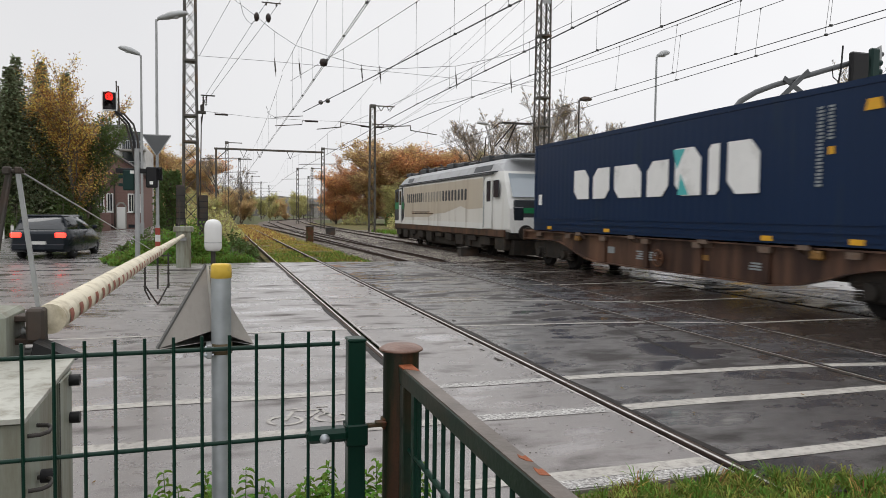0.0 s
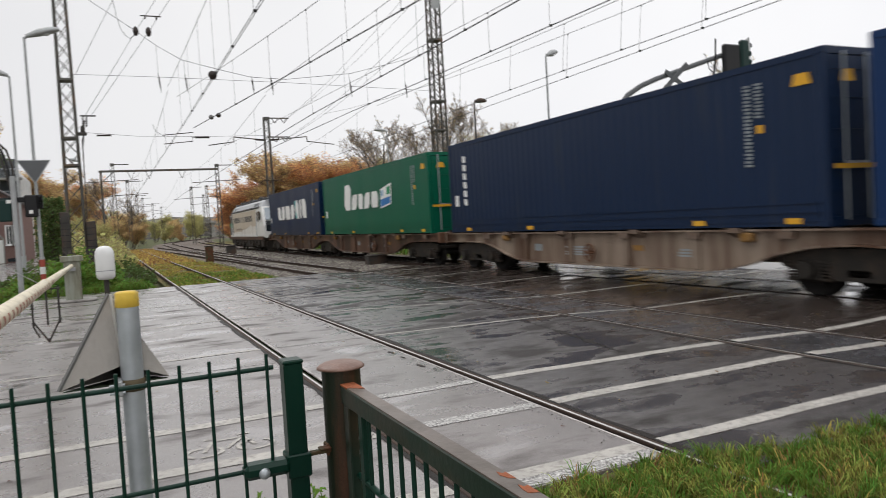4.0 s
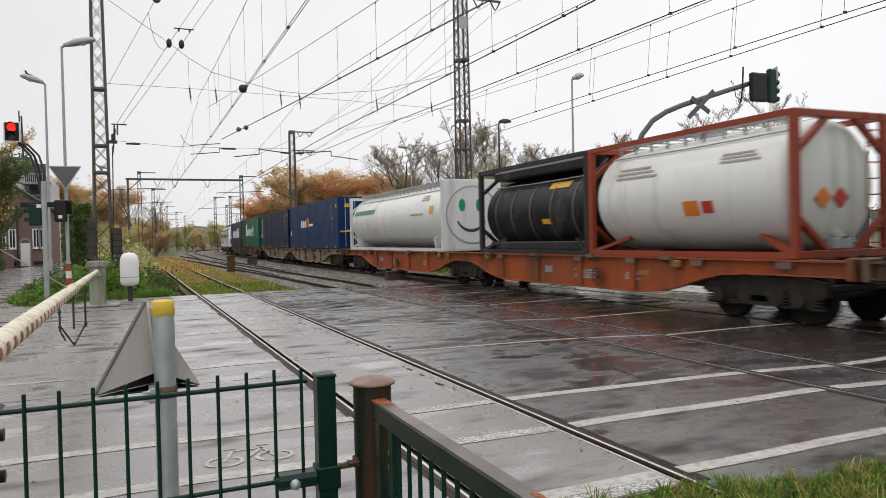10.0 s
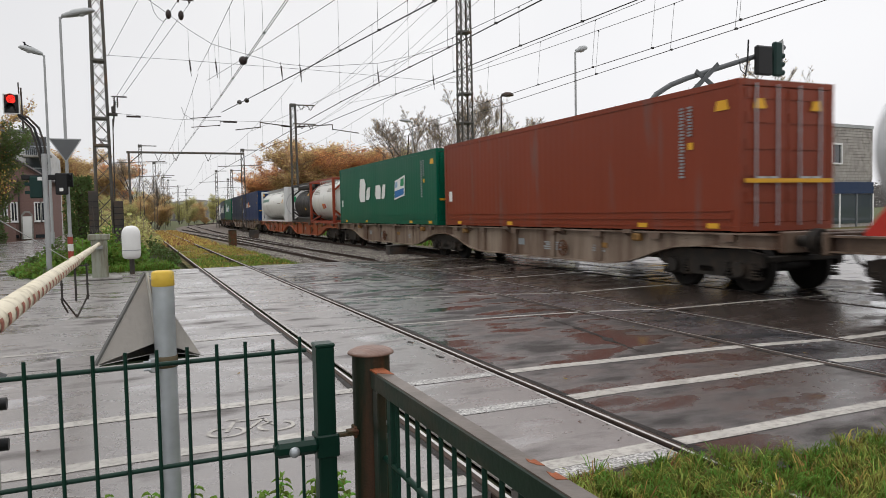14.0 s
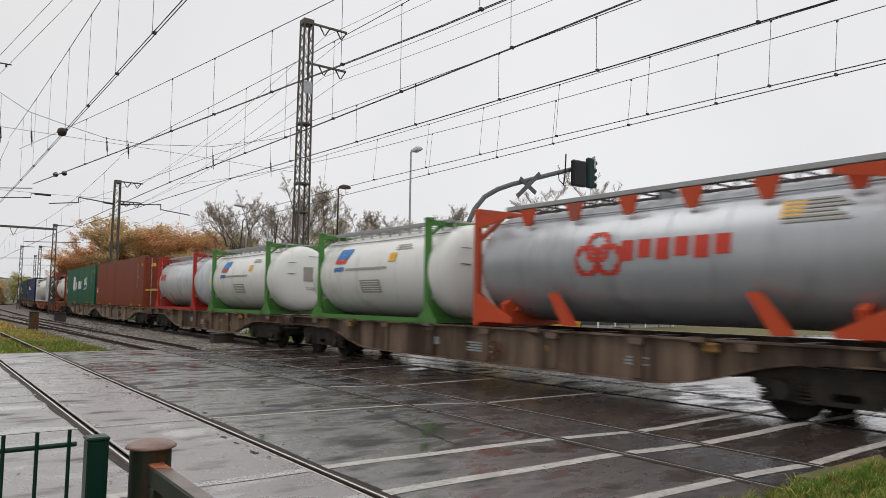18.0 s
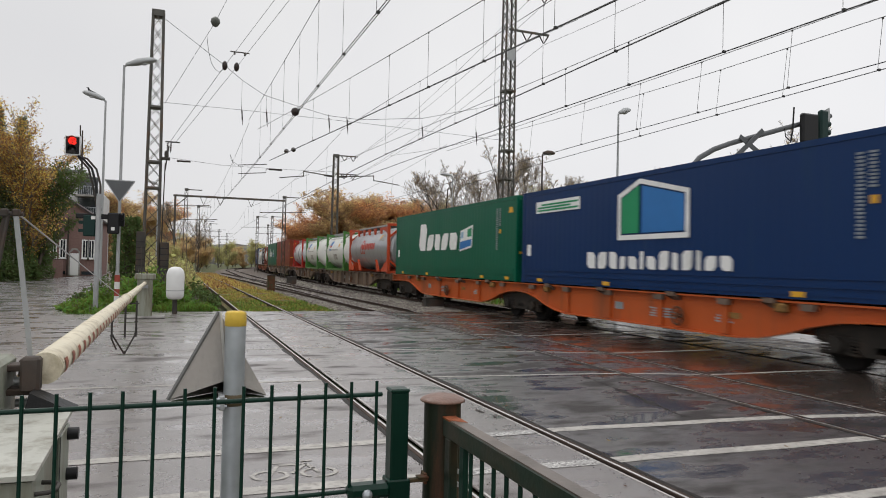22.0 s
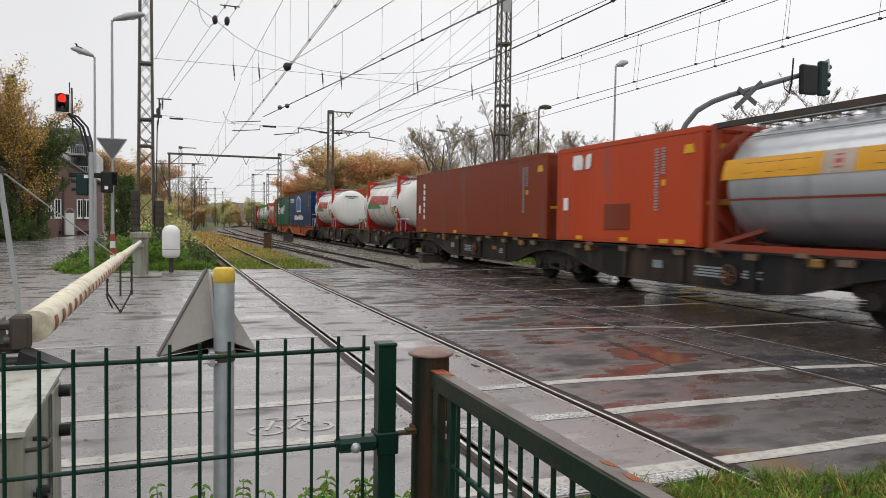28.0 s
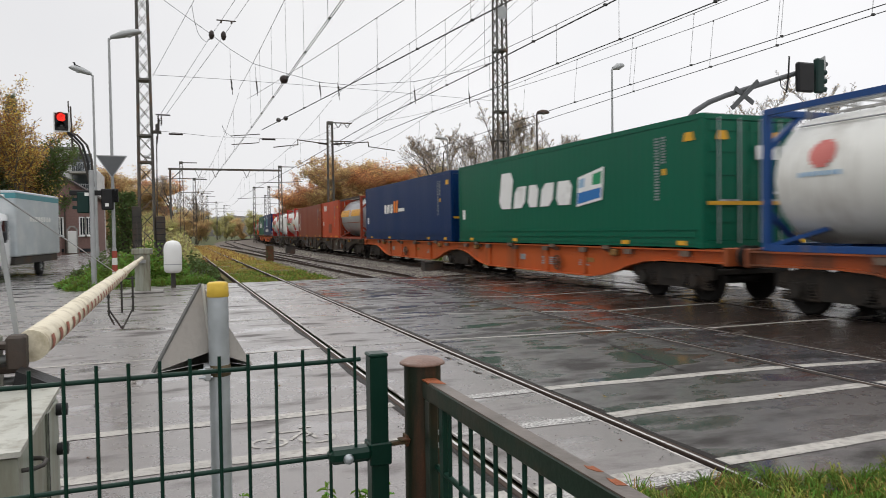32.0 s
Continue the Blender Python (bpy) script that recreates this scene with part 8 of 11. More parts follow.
def red_words(arc, h, c, zc, r):
    # a green wedge, its peak towards the front, with red name shapes across it
    mb, cols = MB(), 30
    for k in range(cols):
        ys = [2.83 - 3.0 * q / cols for q in (k, k + 1)]
        tops = [-9 + 31 * ((2.83 - y) / 0.66 if y > 2.17 else (y + 0.17) / 2.34) for y in ys]
        for m_ in range(4):
            q = [radians(-9 + (top + 9) * f / 4) for f in (m_, m_ + 1) for top in tops]
            vs = [(-(r + 0.012) * math.cos(a_), y, zc + (r + 0.012) * math.sin(a_)) for a_, y in zip(q, ys + ys)]
            mb.add(vs, [(0, 2, 3, 1)], True)
    part("green_wedge", mb, LETTER_GREEN, c, "green painted wedge")
    small_text(arc, 2.2, 0.9, -6, -2, 2, LETTER_GREY)
    y1 = 2.21
    for k, w_ in enumerate((0.12, 0.17, 0.1, 0.2, 0.13, 0.1, 0.22, 0.12, 0.15, 0.1, 0.19, 0.12, 0.16, 0.1, 0.2, 0.14)):
        arc("name_bar", y1 - w_, y1, -1 + 2 * (k % 3 == 1), 25 - 0.3 * k, LETTER_RED, "red painted bar", 0.02)
        y1 -= w_ + (0.06 if k % 2 else 0.1)
    for k, (ya, yb) in enumerate(((-2.8, -2.0), (-2.3, -1.95), (-2.5, -1.95), (-2.75, -1.95), (-2.7, -1.9))):
        arc("small_text", ya, yb, 40 - 6 * k, 43 - 6 * k, LETTER_GREY)
    for ya, yb, a0, a1, m_ in ((-2.2, -1.95, -14, -6, MARK_YELLOW), (-2.5, -2.25, -14, -6, MARK_YELLOW), (-2.8, -2.55, -8, -5, LETTER_DARK), (-2.25, -1.95, -19, -16, LETTER_DARK),
                              (-2.25, -1.95, -24, -21, LETTER_DARK), (-2.8, -2.45, -21, -18, LETTER_DARK), (-2.3, -2.02, -36, -27, MARK_YELLOW), (-0.2, 0.1, -24, -23, LETTER_GREY), (-0.25, 0.15, -28, -27, LETTER_DARK)):
        arc("small_label", ya, yb, a0, a1, m_)
    end = -h - 1.057
    for k, (w_, z_) in enumerate(((0.95, 0.78), (0.42, 0.66))):
        for q in range(int(w_ / 0.1)):
            x_ = -w_ / 2 + q * 0.1
            part("small_text", MB().box(x_, x_ + 0.06, end + 0.015 + 0.02 * k, end + 0.11, zc + z_, zc + z_ + 0.07), LETTER_DARK, c)
    for sy in (1, -1):
        part("handrail", MB().pipe([(-1.26, sy * (h - 0.1), 0.6), (-1.28, sy * (h + 1.7), 0.6), (-1.2, sy * (h + 1.8), 0.55)], 0.026, 6).pipe([(-1.27, sy * (h + 0.7), 0.02), (-1.27, sy * (h + 0.7), 0.6)], 0.022, 6).pipe([(-1.27, sy * (h + 1.5), 0.02), (-1.27, sy * (h + 1.5), 0.6)], 0.022, 6)
             .pipe([(-1.27, sy * (h + 0.02), 0.15), (-1.27, sy * (h + 0.42), 0.58)], 0.02, 6), GALV, c)


tank(6.06, -166.12, *wp, TANK_WHITE, F_RED, "white tank container with red frames and red lettering shapes", r=1.24, H=2.7, inset=-1.05, dome=0.42, signs=red_words, beam=False, seams=(1.67, 0.43, -0.65, -1.81))
wp = wagon(-178.4, -190.2, W_DARK, "dark grey skeletal wagon", bogie_front=-178.39)
tank(6.06, -182.26, *wp, TANK_WHITE, F_RED, "white tank container with red frames and red lettering shapes", r=1.24, H=2.7, inset=-1.05, dome=0.42, signs=red_words, beam=False, seams=(1.67, 0.43, -0.65, -1.81))
wp = wagon(-191.0, -203.85, W_DARK, "dark grey skeletal wagon", bogie_rear=-203.85)
container(12.19, OXIDE, "oxide-red corrugated box container with white markings", -191.35, *wp, H=2.59, logo=sign_column, door_text=False)
wp = wagon(-203.85, -217.0, W_DARK, "dark grey skeletal wagon", bogie_front=-203.84)
container(6.06, ORANGERED, "orange-red short box container with a white emblem", -204.15, *wp, H=2.59, logo=sign_square, door_text=False)


def yellow_belt(arc, h, c, zc, r):
    arc("yellow_belt", -h + 0.35, h - 0.35, 4, 24, TANK_BAND)
    arc_letters(arc, 2.1, 0.5, 9, 19, 6, LETTER_DARK, "dark lettering shapes")
    arc_letters(arc, -0.7, -2.2, 9, 19, 6, LETTER_DARK, "dark lettering shapes")
    arc("emblem", -0.35, 0.3, 4, 24, LETTER)
    arc("emblem", -0.1, 0.05, 8, 20, LETTER_RED)
    arc("red_line", -h + 0.35, h - 0.35, -16, -14, F_RUSTRED)


tank(6.06, -210.4, *wp, TANK_STEEL, F_RUSTRED, "grey steel tank container with a yellow belt", r=1.2, style="full", top_m=DARK_STEEL, signs=yellow_belt)
wp = wagon(-217.55, -232.1, W_ORANGE, "orange skeletal container wagon", bogie_rear=-232.1)
container(13.716, BLUE, "blue box container with small white and orange lettering", -217.9, *wp, logo=sign_small)
wp = wagon(-232.1, -246.8, W_ORANGE, "orange skeletal container wagon", bogie_front=-232.09)
container(13.716, EGREEN, "green box container with slanted white lettering shapes", -232.5, *wp, logo=sign_script)
wp = wagon(-247.5, -262.0, W_RED, "grimy orange-red skeletal wagon")


def round_mark(arc, h, c, zc, r):
    for k in range(8):
        a0, a1 = -1 + 0.25 * k, -0.75 + 0.25 * k
        q = 0.27 * math.sqrt(1 - ((a0 + a1) / 2) ** 2)
        arc("round_emblem", h - 1.3 - q, h - 1.3 + q, 19 + 12 * a0, 19 + 12 * a1, FADED_RED, "faded red round emblem")
    arc_letters(arc, h - 0.85, h - 1.75, 0, 4, 7, LETTER_PALE, "dark blue lettering shapes")


tank(7.2, -247.8, *wp, TANK_WHITE, F_BLUE, "white tank container with a blue frame and a red round emblem", r=1.2, inset=0.06, style="full", H=2.66, signs=round_mark)


# ---- trees, bushes and grass ----
rng = random.Random(11)
BARK = mat("grey_brown_bark", (0.085, 0.07, 0.055), 0.9, var=0.35, scale=5, fine=30, bump=0.5)
BARK_GREY = mat("pale_grey_bark", (0.16, 0.145, 0.125), 0.9, var=0.3, scale=5, fine=30, bump=0.4)


def leaf_mat(name, col, island=0.4):
    m = mat(name, col, 0.6, var=0.3, scale=0.35, fine=6, bump=0, island=island, spec=0.1)
    n, l = m.node_tree.nodes, m.node_tree.links
    bs, out = n["Principled BSDF"], n["Material Output"]
    tr, mx = n.new("ShaderNodeBsdfTranslucent"), n.new("ShaderNodeMixShader")
    mx.inputs["Fac"].default_value = 0.45
    l.new(bs.inputs["Base Color"].links[0].from_socket, tr.inputs["Color"])
    l.new(bs.outputs["BSDF"], mx.inputs[1])
    l.new(tr.outputs["BSDF"], mx.inputs[2])
    l.new(mx.outputs["Shader"], out.inputs["Surface"])
    return m


# orange, russet and olive are lightened to carry the haze of distance
LEAF_ORANGE = leaf_mat("hazed_orange_brown_leaves", (0.68, 0.385, 0.2))
LEAF_BROWN = leaf_mat("hazed_russet_leaves", (0.6, 0.43, 0.23))
LEAF_OLIVE = leaf_mat("hazed_olive_leaves", (0.52, 0.48, 0.22))
LEAF_YELLOW = leaf_mat("yellow_birch_leaves", (0.58, 0.37, 0.12), 0.5)
LEAF_GREEN = leaf_mat("dark_green_leaves", (0.12, 0.165, 0.058))
LEAF_FRESH = leaf_mat("fresh_green_leaves", (0.17, 0.27, 0.055))
LEAF_NETTLE = leaf_mat("bright_nettle_leaves", (0.17, 0.3, 0.05))
# needle colour is raised too, to hold the pale distance haze
NEEDLE = leaf_mat("hazed_spruce_needles", (0.2, 0.225, 0.13), 0.55)
GRASS = leaf_mat("wet_green_grass", (0.13, 0.205, 0.034), 0.5)
GRASS_YELLOW = leaf_mat("yellow_green_grass", (0.3, 0.3, 0.07), 0.6)
GRASS_DRY = leaf_mat("dry_yellow_grass", (0.44, 0.28, 0.095), 0.5)
TWIG = mat("grey_twigs", (0.21, 0.18, 0.155), 0.9, var=0.3, bump=0)


def leaf(mb, p, size, up=None, droop=0.0):
    """One leaf or spray: a folded diamond with some thickness in its fold."""
    d = Vector((rng.gauss(0, 1), rng.gauss(0, 1), rng.gauss(0, 0.7) - droop)).normalized()
    u = d.orthogonal().normalized()
    a = rng.random() * 6.283
    u = (u * math.cos(a) + d.cross(u) * math.sin(a))
    w = d.cross(u) * size * 0.18
    p = Vector(p)
    mb.add([p, p + d * size * 0.5 + u * size * 0.32 + w, p + d * size, p + d * size * 0.5 - u * size * 0.32 + w], [(0, 1, 2), (0, 2, 3)])


def branches(h, spread, r0, levels, rnd, lean=0.25, first=0.25, kids=(5, 4, 3)):
    """A trunk with limbs: returns the segments as (p0, p1, r0, r1, level)."""
    segs = []

    def grow(p, d, length, r, lev):
        steps = 3 if lev < 2 else 2
        q = p
        for i in range(steps):
            d = (d + Vector((rnd.gauss(0, 0.12), rnd.gauss(0, 0.12), rnd.gauss(0.03, 0.08)))).normalized()
            e = q + d * (length / steps)
            ra, rb = r * (1 - 0.65 * i / steps), r * (1 - 0.65 * (i + 1) / steps)
            segs.append((q, e, ra, rb, lev))
            if lev < levels and (lev > 0 or i >= 0):
                k = kids[min(lev, len(kids) - 1)]
                for _ in range(k):
                    f = rnd.random()
                    s = q.lerp(e, f)
                    if lev == 0 and s.z < h * first:
                        continue
                    ang = rnd.random() * 6.283
                    side = Vector((math.cos(ang), math.sin(ang), rnd.uniform(0.15, 0.9)))
                    nd = (d * 0.45 + side * spread).normalized()
                    grow(s, nd, length * rnd.uniform(0.32, 0.55) * (1.0 if lev else 0.95), rb * 0.55, lev + 1)
            q = e
    grow(Vector((0, 0, -0.35)), Vector((rnd.gauss(0, lean * 0.2), rnd.gauss(0, lean * 0.2), 1)).normalized(), h, r0, 0)
    return segs


def wood(segs, m):
    mb = MB()
    for a, b, ra, rb, lev in segs:
        mb.cyl(a, b, max(ra, 0.012), max(rb, 0.008), 8 if lev == 0 else 5 if lev == 1 else 3, False)
    return mb


def broad_tree(h, leaf_m, bark_m, label, seed, leaves=1500, size=0.42, spread=0.9, m=None, kids=(4, 3, 2), first=0.2):
    rnd = random.Random(seed)
    t = thing("tree", m or Matrix(), label, "tree", "autumn trees beside the railway")
    segs = branches(h, spread, h * 0.022, 3, rnd, kids=kids, first=first)
    part("trunk", wood([s for s in segs if s[4] < 2], bark_m), bark_m, t)
    part("twig_work", wood([s for s in segs if s[4] >= 2], TWIG), TWIG, t)
    if leaves:
        mb = MB()
        tips = [s for s in segs if s[4] >= 2]
        for _ in range(leaves):
            a, b, *_r = tips[rng.randrange(len(tips))]
            p = a.lerp(b, rng.random()) + Vector((rng.gauss(0, 0.035 * h * 0.6), rng.gauss(0, 0.035 * h * 0.6), rng.gauss(0, 0.028 * h * 0.6)))
            leaf(mb, p, size * rng.uniform(0.6, 1.3))
        part("crown", mb, leaf_m, t)
    return t


def bare_tree(h, label, seed, leaves=1400):
    """A leafless broad tree: limbs that rise steeply, with fine upright twigs."""
    rnd = random.Random(seed)
    t = thing("tree", Matrix(), label, "tree", "autumn trees beside the railway")
    segs = []

    def grow(p, d, length, r, lev):
        steps, q = (5, 4, 3, 3, 2)[lev], p
        for i in range(steps):
            d = (d + Vector((rnd.gauss(0, 0.13), rnd.gauss(0, 0.13), 0.04 + rnd.gauss(0, 0.07)))).normalized()
            e = q + d * (length / steps)
            ra, rb = r * (1 - 0.75 * i / steps), r * (1 - 0.75 * (i + 1) / steps)
            segs.append((q, e, ra, rb, lev))
            for _ in range(0 if lev == 4 or (lev < 2 and i == 0) else (3, 2, 2, 2)[lev]):
                ang, out = rnd.random() * 6.283, rnd.uniform(0.45, 0.95)
                nd = (d * 0.7 + Vector((math.cos(ang) * out, math.sin(ang) * out, rnd.uniform(0.0, 0.45)))).normalized()
                k = (rnd.uniform(0.42, 0.6), rnd.uniform(0.4, 0.62), rnd.uniform(0.4, 0.65), rnd.uniform(0.4, 0.7))[lev]
                grow(q.lerp(e, rnd.random()), nd, length * k * (1.0 - 0.5 * i / steps), rb * 0.55 + 0.004, lev + 1)
            q = e
    grow(Vector((0, 0, -0.35)), Vector((rnd.gauss(0, 0.05), rnd.gauss(0, 0.05), 1)), h, h * 0.02, 0)
    part("trunk", wood([g for g in segs if g[4] < 2], BARK), BARK, t)
    tw = MB()
    for a, b, ra, rb, lev in segs:
        if lev >= 2:
            tw.cyl(a, b, max(ra, 0.011), max(rb, 0.009), 3, False)
    part("twig_work", tw, TWIG, t)
    tips, mb = [g for g in segs if g[4] >= 3], MB()
    for _ in range(leaves):
        a, b, *_r = tips[rnd.randrange(len(tips))]
        leaf(mb, a.lerp(b, rnd.random()), 0.11 * rnd.uniform(0.6, 1.3))
    part("crown", mb, LEAF_BROWN, t)
    return t


def spruce(h, r, seed, m=None, label="dark green spruce with drooping branches"):
    t = thing("spruce_tree", m or Matrix(), label, "spruce", "spruces by the street")
    rnd = random.Random(seed)
    part("trunk", MB().cyl((0, 0, -0.35), (0, 0, h * 0.97), h * 0.018, 0.02, 8), BARK, t)
    mb = MB()
    z = h * 0.06
    while z < h:
        rr = 1.2 * r * (1 - z / h) ** 0.8 + 0.12
        n = int(8 + rr * 4)
        off = rnd.random() * 6.28
        for i in range(n):
            a = off + 6.283 * i / n + rnd.gauss(0, 0.15)
            L = rr * rnd.uniform(0.75, 1.15)
            for k in range(max(2, int(L / 0.19))):
                f = (k + rnd.random()) / max(2, int(L / 0.19))
                p = Vector((math.cos(a) * L * f, math.sin(a) * L * f, z - 0.35 * L * f + 0.12 * L * f * f))
                s = 0.3 * (1.15 - 0.4 * f)
                d = Vector((math.cos(a + rnd.gauss(0, 0.7)), math.sin(a + rnd.gauss(0, 0.7)), rnd.gauss(-0.3, 0.4))).normalized()
                u = d.cross(Vector((0, 0, 1))).normalized() * s * 0.33
                dn = Vector((0, 0, -s * 0.22))
                mb.add([p, p + d * s * 0.6 + u + dn, p + d * s * 1.15, p + d * s * 0.6 - u + dn], [(0, 1, 2), (0, 2, 3)])
        z += max(0.08, h * 0.0085)
    part("needle_crown", mb, NEEDLE, t)
    return t


def bush(x, y, rx, ry, h, leaf_m, label, n, size=0.14, z0=-0.2):
    b = thing("bush", pose(x, y, z0), label, "bush", "bushes by the crossing")
    st = MB()
    for _ in range(14):
        a, f = rng.random() * 6.283, rng.random() ** 0.5
        st.cyl((rx * 0.4 * f * math.cos(a), ry * 0.4 * f * math.sin(a), 0), (rx * 0.8 * f * math.cos(a), ry * 0.8 * f * math.sin(a), h * 0.8), 0.012, 0.005, 4, False)
    part("stem_work", st, TWIG, b)
    mb = MB()
    for _ in range(n):
        a, f = rng.random() * 6.283, rng.random() ** 0.45
        top = h * (0.55 + 0.45 * math.sin(a * 3 + x) * math.sin(a * 2 + y)) * (1 - 0.5 * f * f)
        leaf(mb, (rx * f * math.cos(a), ry * f * math.sin(a), max(0.05, top * rng.random() ** 0.5)), size * rng.uniform(0.6, 1.4))
    part("foliage", mb, leaf_m, b)


def grass(name, region, n, hmin, hmax, leaf_m, label, zf=lambda x, y: -0.1, w=0.008):
    mb = MB()
    for _ in range(n):
        x, y = region()
        h = rng.uniform(hmin, hmax)
        a, l = rng.random() * 6.283, h * rng.uniform(0.2, 0.9)
        dx, dy = math.cos(a) * l, math.sin(a) * l
        px, py = -math.sin(a) * w, math.cos(a) * w
        z = zf(x, y)
        p1 = (x + dx * 0.35, y + dy * 0.35, z + h * 0.65)
        p2 = (x + dx, y + dy, z + h * rng.uniform(0.7, 1.0))
        mb.add([(x - px, y - py, z), (x + px, y + py, z), (p1[0] + px * 0.8, p1[1] + py * 0.8, p1[2]), (p1[0] - px * 0.8, p1[1] - py * 0.8, p1[2]), p2], [(0, 1, 2, 3), (3, 2, 4)])
    return solo(name, mb, leaf_m, label, "grass", kind="stuff")


# spruces and a yellow birch along the side street
for i, (x, y, h, r) in enumerate(((-15.3, 55.4, 11.3, 2.0), (-13.5, 56, 11.6, 1.9), (-17.0, 58, 11.6, 2.2), (-15.5, 58, 12.5, 2.1), (-14.0, 58.5, 12.3, 2.0), (-12.9, 61, 12.1, 1.9), (-18.8, 57, 12.4, 2.4), (-21.5, 55, 12.0, 2.6), (-24.5, 52, 11.0, 2.6))):
    spruce(h, r, 100 + i, pose(x, y, 0))
broad_tree(8.8, LEAF_YELLOW, BARK_GREY, "tall birch with thin yellow autumn leaves", 5, 17000, 0.14, 0.42, pose(-11.7, 57.5, 0), (6, 4, 3), first=0.08)
broad_tree(6.2, LEAF_YELLOW, BARK_GREY, "yellowing birch beside the street", 6, 12000, 0.15, 0.5, pose(-11.8, 60, 0), (6, 4, 3), first=0.05)
broad_tree(6.4, LEAF_GREEN, BARK, "dark green leafy tree at the street's edge", 8, 16000, 0.16, 0.7, pose(-11.0, 56.2, 0), (6, 4, 3), first=0.03)
broad_tree(6.0, LEAF_GREEN, BARK, "dark green leafy tree at the street's edge", 18, 12000, 0.17, 0.8, pose(-13.6, 55.6, 0), (6, 4, 3), first=0.03)
for x, y, rx, h in ((-14.5, 53, 2.2, 2.8), (-12.0, 62, 1.4, 3.4), (-12.9, 55.5, 1.4, 4.6), (-11.7, 56.0, 1.1, 3.9), (-12.2, 55.0, 1.2, 3.0), (-17.8, 50, 2.2, 2.6), (-21, 48, 2.4, 2.6)):
    bush(x, y, rx, 1.2, h, LEAF_GREEN, "dark shrub under the street trees", 2600, 0.17)

# the woods beyond the tracks: three leafy builds in several colours, two bare ones
proto = {}
for nm, lm_, seed, lv in (("orange", LEAF_ORANGE, 21, 26000), ("russet", LEAF_BROWN, 22, 24000), ("olive", LEAF_OLIVE, 23, 17000)):
    proto[nm] = [lm_, seed, lv]
made, heights = {}, {}
WIDE = {"orange": 1.35, "russet": 1.35, "olive": 1.3, "bare": 1.0}
LABELS = {"orange": "broad tree with orange autumn leaves", "russet": "broad tree with russet brown leaves", "olive": "broad tree with thinning olive leaves", "bare": "nearly bare tree with fine grey twigs and few leaves"}


def tall(t):
    return max(v.co.z for o in t.children for v in o.data.vertices)


def plant(kind, x, y, h, seed=0):
    key = (kind, seed)
    f = 1.0
    if key in made:
        f = h / (tall(made[key]) if key not in heights else heights[key])
    m = pose(x, y, -0.2, 0, 0, rng.uniform(0, 360)) @ Matrix.Diagonal((f * WIDE[kind], f * WIDE[kind], f, 1))
    if key in made:
        t = copy_thing(made[key], m)
        t.matrix_basis = m
        return t
    if kind == "bare":
        t = bare_tree(12, LABELS[kind], 40 + seed)
    else:
        lm_, sd, lv = proto[kind]
        t = broad_tree(12, lm_, BARK, LABELS[kind], sd + seed * 7, lv, 0.27, 0.95, kids=(6, 4, 3), first=0.04)
    heights[key] = tall(t)
    f = h / heights[key]
    t.matrix_basis = m @ Matrix.Diagonal((f, f, f, 1))
    made[key] = t
    return t


